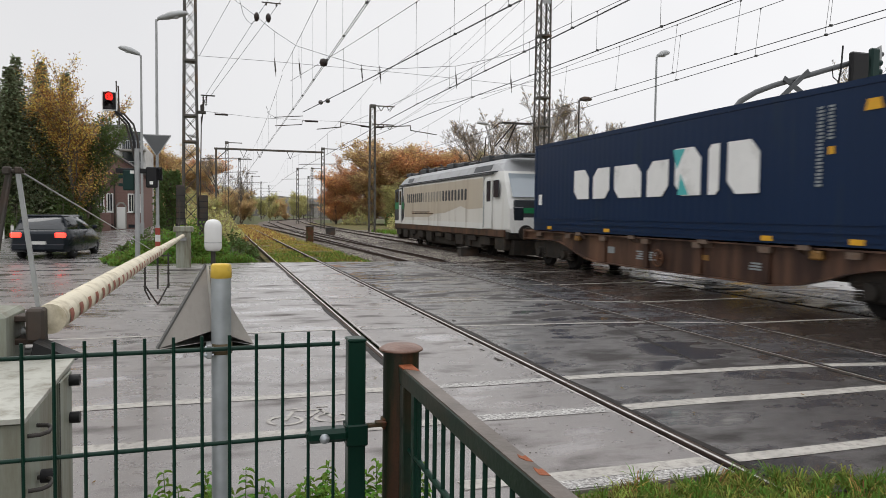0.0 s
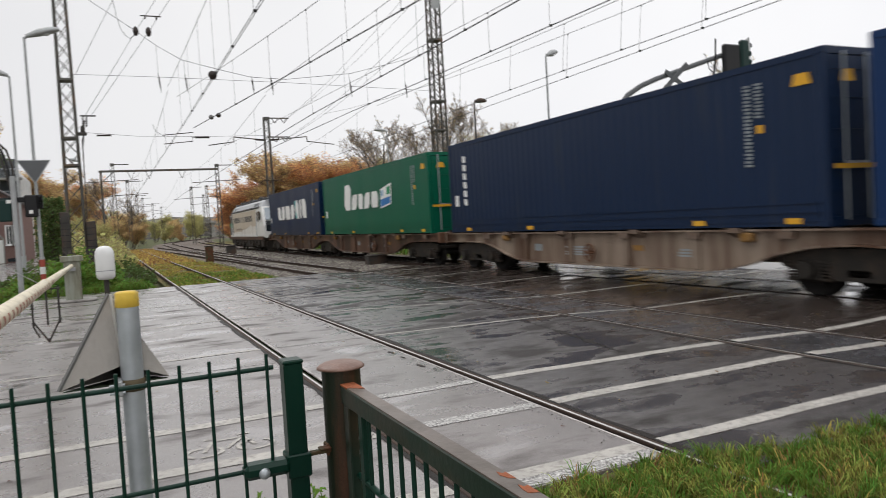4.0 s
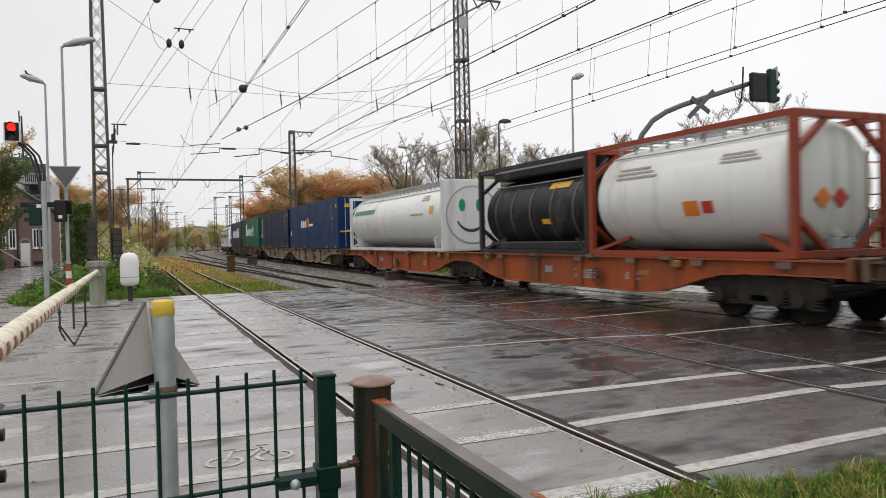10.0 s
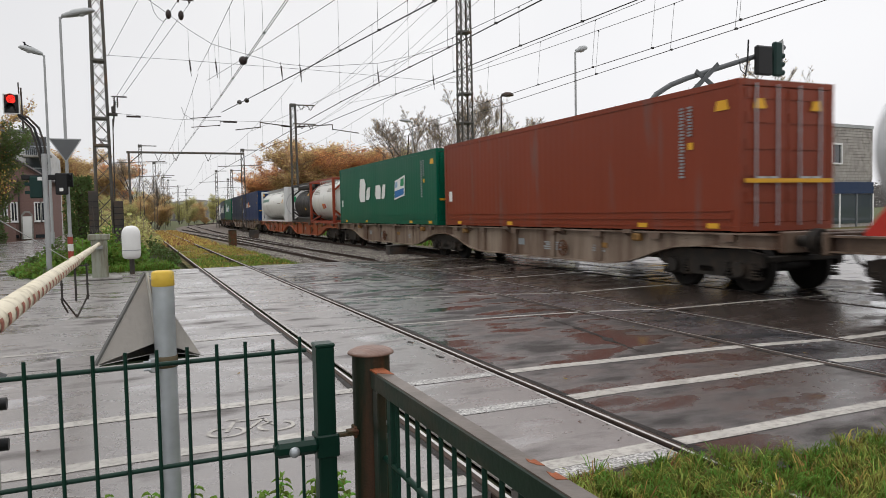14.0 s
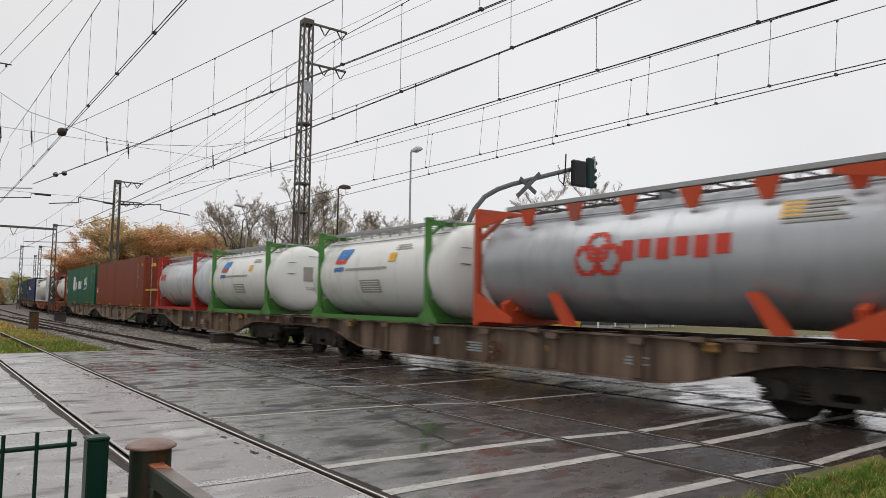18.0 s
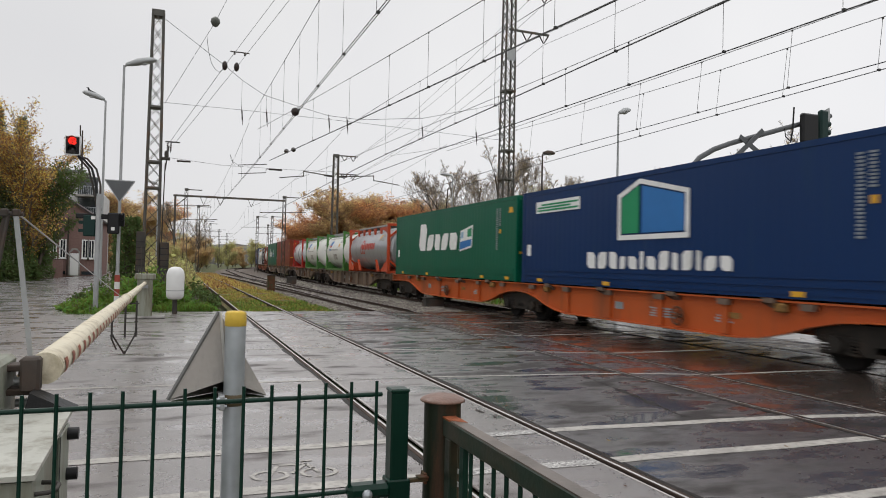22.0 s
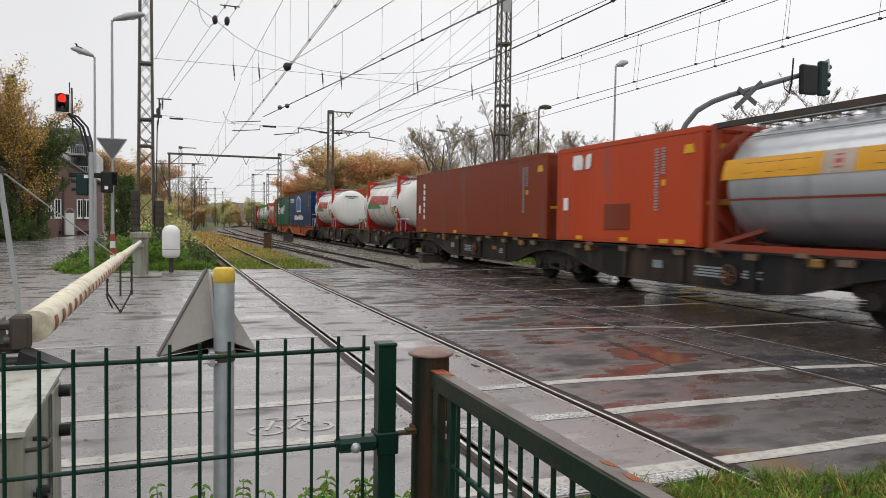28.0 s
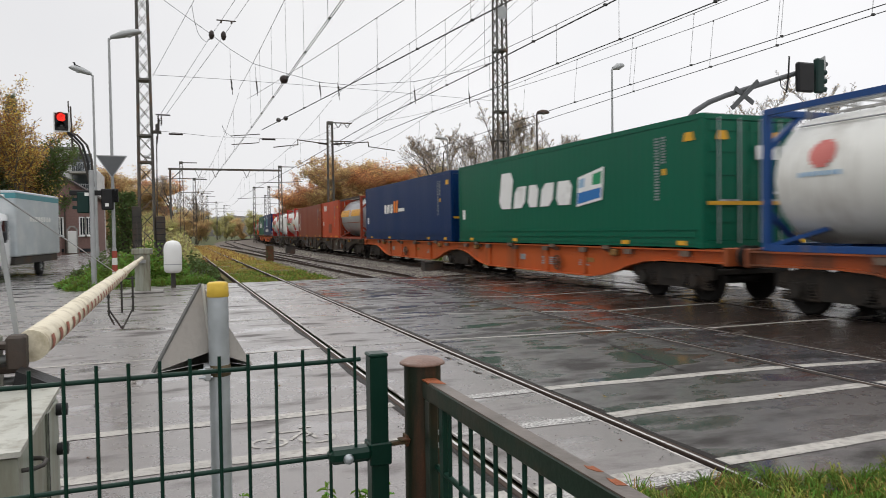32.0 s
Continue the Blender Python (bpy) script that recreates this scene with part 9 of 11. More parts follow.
for kind, x, y, h, s in (
        ("orange", 16.2, 116, 8.6, 1), ("orange", 18.2, 117, 11.5, 0), ("russet", 21.5, 114, 14.2, 1), ("russet", 24.8, 115, 14.6, 0), ("orange", 28, 113, 13.6, 1), ("russet", 31.5, 114, 13.2, 0), ("orange", 35, 113, 13.2, 0), ("orange", 38.5, 112, 13.6, 1), ("olive", 42.5, 112, 13.5, 0), ("olive", 30, 130, 15, 1), ("olive", 36, 128, 15, 0),
        ("russet", -9.2, 130, 11.4, 0), ("russet", -12, 134, 11, 1), ("orange", 22.5, 118, 12.5, 0), ("orange", 26.5, 124, 15, 1), ("orange", 19.8, 128, 10.5, 0), ("russet", 30, 122, 14.5, 0), ("russet", 33.5, 128, 14, 1), ("olive", 36.5, 122, 14, 0),
        ("orange", 38.5, 118, 12.5, 1), ("orange", 41, 124, 13, 0), ("russet", 28, 108, 9, 1), ("olive", 24, 106, 8, 0), ("russet", 33, 108, 10, 0), ("olive", 38, 106, 10, 1), ("russet", 43, 108, 10, 1), ("orange", 20, 140, 11, 1),
        ("bare", 37, 108, 17.3, 0), ("bare", 43, 112, 19, 1), ("bare", 48.5, 108, 20.5, 0), ("olive", 47, 92, 14.5, 1), ("bare", 54, 108, 21.8, 1), ("olive", 54, 92, 15.5, 0),
        ("bare", 27, 80, 13.9, 1), ("bare", 31.4, 80, 13.8, 0), ("bare", 36.2, 80, 16.8, 1), ("bare", 41.8, 82, 12.8, 0), ("bare", 45, 80, 14.2, 1), ("bare", 48.5, 80, 14.1, 0), ("bare", 51.5, 80, 14.0, 1), ("bare", 56, 80, 15.4, 0), ("bare", 61, 82, 14, 1), ("olive", 58, 84, 9, 0), ("olive", 66, 78, 9, 1), ("russet", 49, 62, 11, 1),
        ("bare", 56, 62, 16.8, 1), ("bare", 61.5, 64, 13.2, 0), ("bare", 70, 62, 20.0, 1),
        ("russet", -7.5, 128, 13, 0), ("orange", -4.5, 135, 12.5, 1), ("russet", -10.5, 122, 14, 1), ("orange", -14, 126, 14, 0), ("bare", -1.5, 120, 11, 0), ("bare", 2, 140, 10.5, 1), ("olive", -2.5, 150, 10, 0), ("russet", -6, 150, 12, 0),
        ("olive", 9, 165, 4.5, 0), ("russet", 13, 172, 5, 1), ("olive", 17, 178, 6, 0), ("olive", 5, 170, 6.5, 1), ("russet", 1, 160, 7, 0), ("olive", -1, 175, 8, 1), ("olive", 10, 215, 7, 0), ("russet", 15, 230, 7, 1), ("olive", 20, 225, 7.5, 0), ("olive", 2, 220, 9, 1), ("russet", 34, 190, 9, 0), ("olive", 39, 180, 11, 1), ("olive", -3.2, 64, 3.4, 0), ("russet", -2.8, 72, 3.0, 1), ("olive", -3.6, 84, 4.2, 1), ("russet", -3.2, 96, 4.5, 0), ("olive", -1.8, 112, 5.0, 1), ("russet", 1.5, 118, 4.0, 0),
        ("olive", 4, 190, 8, 1), ("bare", 6, 205, 10, 0), ("olive", 12, 240, 9, 0), ("russet", 3, 250, 11, 1), ("olive", 18, 260, 9, 1), ("olive", 26, 250, 10, 0), ("olive", 34, 240, 10, 1), ("russet", 30, 210, 9, 0), ("olive", 26, 180, 7, 1), ("olive", 22, 160, 6, 0), ("russet", 40, 150, 12, 1), ("olive", 46, 140, 13, 0), ("olive", -4, 105, 5.5, 0), ("olive", -2.6, 90, 3.6, 1)):
    plant(kind, x, y, h, s)

# green growth beside the crossing
iv = thing("ivy_column", pose(-4.0, 35.5, 0), "dense ivy climbing an upright stump", "ivy")
part("stump", MB().cyl((0, 0, -0.35), (0, 0, 3.2), 0.2, 0.12, 10), BARK, iv)
mb = MB()
for _ in range(4200):
    a = rng.random() * 6.283
    z = rng.random() * 3.5
    r = (0.62 + 0.09 * math.sin(5 * a + 3 * z)) * (1 if z < 3.0 else 0.75)
    leaf(mb, (r * math.cos(a) * rng.uniform(0.7, 1), r * math.sin(a) * rng.uniform(0.7, 1), z), 0.15)
part("foliage", mb, LEAF_GREEN, iv)
for x, y, rx, ry, h, m_, n in ((-4.7, 26.3, 0.9, 1.2, 0.9, LEAF_FRESH, 2600), (-3.6, 26.8, 1.1, 1.3, 1.5, LEAF_FRESH, 3200), (-2.6, 27.2, 1.2, 1.4, 1.9, LEAF_FRESH, 3600), (-1.5, 26.0, 0.9, 1.0, 0.75, LEAF_FRESH, 2200), (-4.2, 28.6, 1.2, 1.4, 1.4, LEAF_GREEN, 2600),
                               (-1.5, 28.4, 1.1, 1.5, 1.3, LEAF_GREEN, 2600), (-3.2, 24.7, 1.1, 0.6, 0.55, LEAF_FRESH, 1800), (-4.4, 24.2, 0.7, 0.7, 0.6, LEAF_FRESH, 1500), (-1.8, 36, 0.8, 1.2, 2.4, LEAF_OLIVE, 1500), (-2.6, 40, 1.2, 1.6, 2.6, LEAF_OLIVE, 1500), (-3.0, 46, 1.3, 2.0, 2.4, LEAF_OLIVE, 1500), (-1.2, 52, 1.0, 2.0, 2.0, LEAF_OLIVE, 1200), (-3.5, 56, 1.4, 2.5, 3.0, LEAF_OLIVE, 1500), (-2.0, 66, 1.4, 2.5, 2.8, LEAF_OLIVE, 1300), (-3.5, 76, 2, 3, 3.4, LEAF_OLIVE, 1300),
                               (17.0, 62, 1.8, 3, 2.2, LEAF_OLIVE, 1500), (18.5, 72, 2.2, 4, 3.0, LEAF_GREEN, 1500), (20, 84, 2.4, 4, 3.2, LEAF_OLIVE, 1500), (22.5, 96, 2.6, 4, 4.0, LEAF_GREEN, 1500), (27, 100, 3, 4, 4, LEAF_OLIVE, 1500), (33, 98, 3, 4, 4.5, LEAF_BROWN, 1500), (16.2, 46, 1.2, 2.5, 1.6, LEAF_OLIVE, 1200), (19, 112, 2.5, 4, 3.5, LEAF_OLIVE, 1200)):
    bush(x, y, rx, ry, h, m_, "leafy green shrub beside the crossing" if y < 30 else "autumn shrub along the railway", n, 0.13 if y < 40 else 0.24)


def strip(x0, x1, y0, y1):
    return lambda: (rng.uniform(x0, x1), rng.uniform(y0, y1))


def patchy(x0, x1, y0, y1, cut):
    def pick():
        while True:
            x, y = rng.uniform(x0, x1), rng.uniform(y0, y1)
            if math.sin(2.3 * x + 0.9 * y) + math.sin(1.1 * x - 1.7 * y + 2) + 0.5 * math.sin(5 * x + 3 * y) + 0.8 * rng.random() > cut:
                return x, y
    return pick


# verges: raised strips of ground and their grass
sheet("verge", [0.2, 1.2, 4.0, 7.5], [-12, 0, 2, 3.6, 3.94], lambda x, y: -0.03 if y < 3.8 else -0.02, VERGE, "grassy verge by the near track", "verge")
sheet("verge", [-5.3, -3.0, -0.9, -0.75], [24.62, 25.2, 30, 40, 60, 110], lambda x, y: -0.02 if x > -5.2 else -0.06, VERGE, "grassy verge between street and railway", "verge")
sheet("verge", [-0.2, 1.6, 2.8, 3.6], [24.62, 26, 34, 44, 70], lambda x, y: -0.13, VERGE, "dry grass strip between the tracks", "verge")
sheet("verge", [12.0, 16.0, 24.0, 60.0], [24.7, 40, 70, 130], lambda x, y: -0.12, VERGE, "rough grass beyond the tracks", "verge")


def verge_edge(x):
    return float(np.interp(x, (0, 1.1, 1.6, 2.1, 3.0, 7.5), (3.9, 3.92, 3.82, 3.68, 3.66, 3.62))) + 0.04 * math.sin(5.3 * x) + 0.03 * math.sin(13 * x)


def near_verge():
    x = rng.uniform(0.2, 7.3)
    return x, max(1.0, verge_edge(x) - abs(rng.gauss(0, 0.75)))


def tufts(name, n, blades, size, leaf_m, label, spread=0.8):
    """Clumps of long blades that arch outwards from one root."""
    mb = MB()
    for _ in range(n):
        x = rng.uniform(0.3, 6.8)
        cx, cy = x, verge_edge(x) - 0.03 - abs(rng.gauss(0, spread))
        hh = size * rng.uniform(0.6, 1.3)
        lean = rng.random() * 6.283
        for _k in range(blades):
            a = rng.random() * 6.283
            h = hh * rng.uniform(0.55, 1.1)
            l = h * rng.uniform(0.3, 1.0)
            dx, dy = math.cos(a) * l + 0.3 * h * math.cos(lean), math.sin(a) * l + 0.3 * h * math.sin(lean)
            x0, y0 = cx + rng.gauss(0, 0.018), cy + rng.gauss(0, 0.018)
            w = rng.uniform(0.0022, 0.0038)
            px, py = -math.sin(a) * w, math.cos(a) * w
            pts = []
            for f, g in ((0, 0), (0.3, 0.55), (0.65, 0.85)):
                q = (x0 + dx * f, y0 + dy * f, -0.04 + h * g)
                pts += [(q[0] - px, q[1] - py, q[2]), (q[0] + px, q[1] + py, q[2])]
            pts.append((x0 + dx, y0 + dy, -0.04 + h * rng.uniform(0.55, 0.95)))
            mb.add(pts, [(0, 1, 3, 2), (2, 3, 5, 4), (4, 5, 6)])
    return solo(name, mb, leaf_m, label, "grass", kind="stuff")


grass("grass_tufts", near_verge, 16000, 0.03, 0.09, GRASS, "wet green grass on the near verge", lambda x, y: -0.04, 0.0045)
grass("dry_grass_tufts", near_verge, 1200, 0.04, 0.13, GRASS_DRY, "yellowed grass on the near verge", lambda x, y: -0.04, 0.004)
tufts("grass_tufts", 700, 34, 0.125, GRASS, "arching green grass tufts on the near verge")
tufts("grass_tufts", 320, 30, 0.135, GRASS_YELLOW, "yellow-green grass tufts on the near verge")
tufts("dry_grass_tufts", 70, 12, 0.16, GRASS_DRY, "withered straw-coloured tufts on the near verge")
grass("grass_tufts", strip(-5.0, -0.85, 24.5, 27), 5000, 0.1, 0.3, GRASS, "green grass beside the crossing", lambda x, y: -0.03, 0.012)
grass("grass_tufts", strip(-5.0, -0.8, 27, 42), 5000, 0.15, 0.4, GRASS, "rough green grass beside the track", lambda x, y: -0.03, 0.02)
grass("dry_grass_tufts", patchy(0.1, 3.3, 25.2, 46, -0.4), 8000, 0.03, 0.09, GRASS_DRY, "dry yellow grass between the tracks", lambda x, y: -0.13, 0.014)
grass("grass_tufts", patchy(0.1, 3.5, 24.7, 33, -0.3), 3500, 0.04, 0.16, GRASS, "green grass between the tracks", lambda x, y: -0.13, 0.012)
grass("grass_tufts", patchy(0.1, 3.5, 24.7, 46, 0.0), 4500, 0.04, 0.15, GRASS_YELLOW, "yellow-green grass between the tracks", lambda x, y: -0.13, 0.012)
grass("dry_grass_tufts", strip(-0.9, 3.0, 46, 100), 5000, 0.08, 0.3, GRASS_DRY, "dry yellow grass along the disused track", lambda x, y: -0.16, 0.04)
grass("grass_tufts", strip(12.2, 18, 25, 70), 5000, 0.15, 0.45, GRASS, "rough grass beyond the tracks", lambda x, y: -0.12, 0.03)
for i in range(125):
    x, y = (rng.uniform(-2.15, -1.0), rng.uniform(3.25, 3.8)) if i % 3 else (rng.uniform(-1.35, -0.75), rng.uniform(2.9, 3.7))
    n = thing("nettle", pose(x, y, -0.02, rng.uniform(-9, 9), rng.uniform(-9, 9), rng.uniform(0, 360)), "bright green nettle growing at the fence", "weed", "nettles at the fence")
    h = rng.uniform(0.2, 0.42)
    part("stem", MB().cyl((0, 0, 0), (0.02, 0.01, h), 0.004, 0.002, 5), LEAF_NETTLE, n)
    mb = MB()
    for k in range(11):
        for q in range(2):
            a = k * 1.57 + q * 3.14 + rng.gauss(0, 0.25)
            z = h * (0.25 + 0.75 * k / 10)
            l = 0.1 * (1.1 - 0.65 * k / 10) * rng.uniform(0.8, 1.25)
            d, u = Vector((math.cos(a), math.sin(a), rng.uniform(-0.5, 0.1))), Vector((-math.sin(a), math.cos(a), 0))
            p = Vector((0.02 * z / h, 0.01, z))
            w = Vector((0, 0, 0.012))
            mb.add([p, p + d * l * 0.3 + u * l * 0.3 + w, p + d * l * 0.7 + u * l * 0.2 + w * 0.6, p + d * l - w, p + d * l * 0.7 - u * l * 0.2 + w * 0.6, p + d * l * 0.3 - u * l * 0.3 + w, p + d * l * 0.5], [(0, 1, 6), (1, 2, 6), (2, 3, 6), (3, 4, 6), (4, 5, 6), (5, 0, 6)])
    part("foliage", mb, LEAF_NETTLE, n)

# loose stones on the ballast beds
def stones(name, region, n, s0, s1, z):
    mb = MB()
    for _ in range(n):
        x, y = region()
        s = rng.uniform(s0, s1)
        o = [Vector((sx * s * rng.uniform(0.6, 1.2), sy * s * rng.uniform(0.6, 1.2), sz * s * rng.uniform(0.4, 0.9))) for sx, sy, sz in ((1, 0, 0), (-1, 0, 0), (0, 1, 0), (0, -1, 0), (0, 0, 1), (0, 0, -1))]
        c = Vector((x, y, z))
        mb.add([c + v for v in o], [(0, 2, 4), (2, 1, 4), (1, 3, 4), (3, 0, 4), (2, 0, 5), (1, 2, 5), (3, 1, 5), (0, 3, 5)])
    return solo(name, mb, STONE, "grey crushed stones of the track ballast", "ballast stones", kind="stuff")


stones("ballast_stones", strip(3.7, 12.0, 24.7, 42), 12000, 0.03, 0.06, -0.13)
stones("ballast_stones", strip(4.2, 13.5, 42, 75), 6000, 0.05, 0.09, -0.12)

# sleepers
SLEEPER = mat("weathered_concrete_sleeper", (0.17, 0.155, 0.14), 0.85, var=0.25, dirt=(0.08, 0.06, 0.05), dirt_amt=0.5)
sl_mesh = MB().prism([(-1.3, -0.16), (-1.3, -0.03), (-1.25, -0.02), (1.25, -0.02), (1.3, -0.03), (1.3, -0.16)], "y", -0.12, 0.12).mesh("sleeper")
sl_mesh.materials.append(SLEEPER)
for line, s0, s1 in ((LINE3, 25.2, 92), (LINE2, 25.2, 80)):
    s = s0
    while s < s1:
        x, y, h = on_line(line, s)
        o = part("sleeper", sl_mesh, None)
        o.matrix_basis = pose(x, y, -0.10, 0, 0, -math.degrees(h))
        tagged(o, "weathered concrete sleeper in the ballast", "sleeper", "sleepers of the tracks", "structure")
        s += 0.62

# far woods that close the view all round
# distance haze is put into the woods' grey base colour
FAR_WOODS = mat("haze_grey_woods", (0.27, 0.255, 0.245), 1.0, var=0.5, scale=0.08, fine=0.5, bump=0, island=0.5, spec=0.0)
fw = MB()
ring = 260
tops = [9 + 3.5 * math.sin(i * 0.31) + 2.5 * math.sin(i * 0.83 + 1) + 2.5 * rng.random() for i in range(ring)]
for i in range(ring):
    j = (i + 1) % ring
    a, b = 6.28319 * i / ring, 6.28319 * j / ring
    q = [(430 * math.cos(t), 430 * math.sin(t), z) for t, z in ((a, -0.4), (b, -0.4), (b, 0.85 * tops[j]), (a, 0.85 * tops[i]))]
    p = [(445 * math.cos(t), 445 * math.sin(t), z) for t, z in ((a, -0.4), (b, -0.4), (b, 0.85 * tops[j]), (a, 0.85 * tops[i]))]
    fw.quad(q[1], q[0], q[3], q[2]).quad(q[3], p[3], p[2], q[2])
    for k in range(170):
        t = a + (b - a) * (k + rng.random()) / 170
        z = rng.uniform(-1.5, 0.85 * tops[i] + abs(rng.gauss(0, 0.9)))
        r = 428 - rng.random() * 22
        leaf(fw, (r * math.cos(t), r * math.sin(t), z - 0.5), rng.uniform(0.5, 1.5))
solo("backdrop", fw, FAR_WOODS, "brown woods along the horizon in a haze-grey tone", "woods", kind="structure")

# fallen leaves and litter on the wet asphalt
FALLEN = leaf_mat("fallen_brown_leaf", (0.22, 0.12, 0.05), 0.6)
fl = MB()
for _ in range(46):
    x, y = rng.uniform(-3.2, 7.5), 4.2 + abs(rng.gauss(0, 4.0))
    if any(abs(x - r) < 0.12 for r in RAILS) or y > 23:
        continue
    a, s, z = rng.random() * 6.283, rng.uniform(0.014, 0.032), road_z(x) + 0.007
    d, u = Vector((math.cos(a), math.sin(a), 0)) * s, Vector((-math.sin(a), math.cos(a), 0)) * s * 0.6
    p = Vector((x, y, z))
    fl.add([p - d, p + u, p + d + Vector((0, 0, 0.008)), p - u, p - d * 0.3 + u * 0.8], [(0, 3, 2, 1)])
solo("fallen_leaves", fl, FALLEN, "brown fallen leaves scattered on wet asphalt", "fallen leaves", kind="stuff")


# ---- houses ----
BRICK = mat("dark_red_brown_brick", (0.2, 0.125, 0.112), 0.85, var=0.25, scale=8, fine=40, bump=0.3)
ROOF_TILE = mat("dark_roof_tiles", (0.06, 0.05, 0.05), 0.8, var=0.25)
RENDER_WHITE = mat("pale_rendered_wall", (0.55, 0.55, 0.54), 0.85, var=0.08, dirt=(0.38, 0.37, 0.35), dirt_amt=0.3)
PVC = mat("white_window_frame", (0.74, 0.74, 0.73), 0.4, var=0.04, bump=0)
PANE = glass("dark_window_glass", (0.03, 0.035, 0.04), 0.05)
SIDING = mat("grey_weathered_wood_siding", (0.36, 0.34, 0.315), 0.8, var=0.2, scale=1.5, fine=20, dirt=(0.22, 0.2, 0.185), dirt_amt=0.4, dirt_scale=2)
BLUE_FASCIA = mat("blue_shop_fascia", (0.008, 0.026, 0.075), 0.4, var=0.08)
SHOP_GLASS = glass("shop_window_glass", (0.045, 0.06, 0.07), 0.04)


def window(par, x, z, w, h, y, nrm=-1, bars=1):
    """A framed window in a wall that faces along y."""
    wn_ = part("window", MB().box(x - w / 2, x + w / 2, y, y + 0.06, z, z + h), PANE, par)
    f = MB()
    for a, b, c, d in ((x - w / 2 - 0.06, x - w / 2 + 0.05, z - 0.05, z + h + 0.05), (x + w / 2 - 0.05, x + w / 2 + 0.06, z - 0.05, z + h + 0.05), (x - w / 2, x + w / 2, z - 0.05, z + 0.05), (x - w / 2, x + w / 2, z + h - 0.05, z + h + 0.05)):
        f.box(a, b, y - 0.03, y + 0.05, c, d)
    for k in range(bars):
        xx = x - w / 2 + w * (k + 1) / (bars + 1)
        f.box(xx - 0.03, xx + 0.03, y - 0.02, y + 0.05, z, z + h)
    part("window_frame", f, PVC, wn_)
    part("sill", MB().box(x - w / 2 - 0.1, x + w / 2 + 0.1, y - 0.12, y + 0.02, z - 0.12, z - 0.05), PVC, wn_)


def gable_house(x0, x1, y0, y1, h, ridge, label):
    hs = thing("house", pose(0, 0, 0), label, "house", "houses along the side street")
    wl_ = MB().prism([(x0, -0.3), (x1, -0.3), (x1, h), ((x0 + x1) / 2, ridge), (x0, h)], "y", y0, y1)
    part("wall", wl_, BRICK, hs)
    rf = MB()
    xm = (x0 + x1) / 2
    for xa, xb in ((x0 - 0.3, xm), (x1 + 0.3, xm)):
        za = h - 0.3 * (ridge - h) / (xm - x0)
        rf.add([(xa, y0 - 0.3, za), (xb, y0 - 0.3, ridge), (xb, y1 + 0.3, ridge), (xa, y1 + 0.3, za), (xa, y0 - 0.3, za + 0.15), (xb, y0 - 0.3, ridge + 0.15), (xb, y1 + 0.3, ridge + 0.15), (xa, y1 + 0.3, za + 0.15)],
               [(0, 1, 2, 3), (7, 6, 5, 4), (0, 4, 5, 1), (3, 2, 6, 7), (0, 3, 7, 4)])
    part("roof", rf, ROOF_TILE, hs)
    return hs


hs = gable_house(-15.2, -8.7, 72, 84, 5.2, 7.4, "two-storey brown brick house with white window frames")
for x in (-12.1, -11.35, -9.55, -9.05):
    window(hs, x, 1.6, 0.46, 1.6, 71.96)
    part("cellar_window", MB().box(x - 0.25, x + 0.25, 71.95, 72.0, 0.1, 0.4), PANE, hs)
part("door", MB().box(-10.75, -10.05, 71.94, 72.0, 0.0, 2.0, 0.02), PVC, hs)
part("door_arch", MB().prism([(-10.85, 0), (-10.85, 2.1), (-10.6, 2.45), (-10.2, 2.45), (-9.95, 2.1), (-9.95, 0), (-10.05, 0), (-10.05, 2.05), (-10.3, 2.32), (-10.5, 2.32), (-10.75, 2.05), (-10.75, 0)], "y", 71.92, 72.0), CONCRETE, hs)
part("downpipe", MB().cyl((-10.95, 71.9, 0), (-10.95, 71.9, 5.2), 0.06, n=8), DARK_STEEL, hs)
ap = thing("apartment_house", pose(0, 0, 0), "pale rendered apartment house with glass-railed balconies", "apartment house")
part("wall", MB().prism([(-17.5, -0.3), (-10.2, -0.3), (-10.2, 9.2), (-12.2, 11.4), (-17.5, 11.4)], "y", 92, 104), RENDER_WHITE, ap)
part("roof", MB().box(-17.8, -12.0, 91.6, 104.4, 11.35, 11.65, 0.03), SIGN_BACK, ap)
for z in (3.2, 6.2, 8.6):
    part("balcony_slab", MB().box(-12.9, -10.0, 90.7, 92, z, z + 0.22, 0.02), CONCRETE, ap)
    part("balcony_opening", MB().box(-12.6, -10.5, 91.95, 92.05, z + 0.25, z + 2.35), PANE, ap)
    part("balcony_rail", MB().box(-12.9, -10.0, 90.72, 90.78, z + 1.15, z + 1.2), GALV, ap)
    for k in range(16):
        part("balcony_bar", MB().box(-12.88 + k * 0.19, -12.85 + k * 0.19, 90.73, 90.76, z + 0.2, z + 1.15), GALV, ap)
for z in (3.6, 6.6):
    window(ap, -14.6, z, 1.1, 1.3, 91.96)
wall_low = solo("garden_wall", MB().box(-20, -11.2, 71.0, 71.3, -0.3, 1.4, 0.03), BRICK, "low dark brick garden wall", "wall")
for i in range(6):
    solo("kerb_stone", MB().box(-18.6 + i * 0.85, -18.3 + i * 0.85, 46.6, 46.9, -0.3, 0.75, 0.03), WHITE_PAINT, "small white painted stone post", "stone post", "white posts along the street")

# the shop building behind the railway
sb = thing("shop_building", pose(0, 0, 0), "two-storey grey timber-clad shop with a blue fascia", "shop building")
A, B, C, D = Vector((33.6, 46.2, 0)), Vector((41.0, 38.0, 0)), Vector((52.0, 39.2, 0)), Vector((46.0, 52.0, 0))


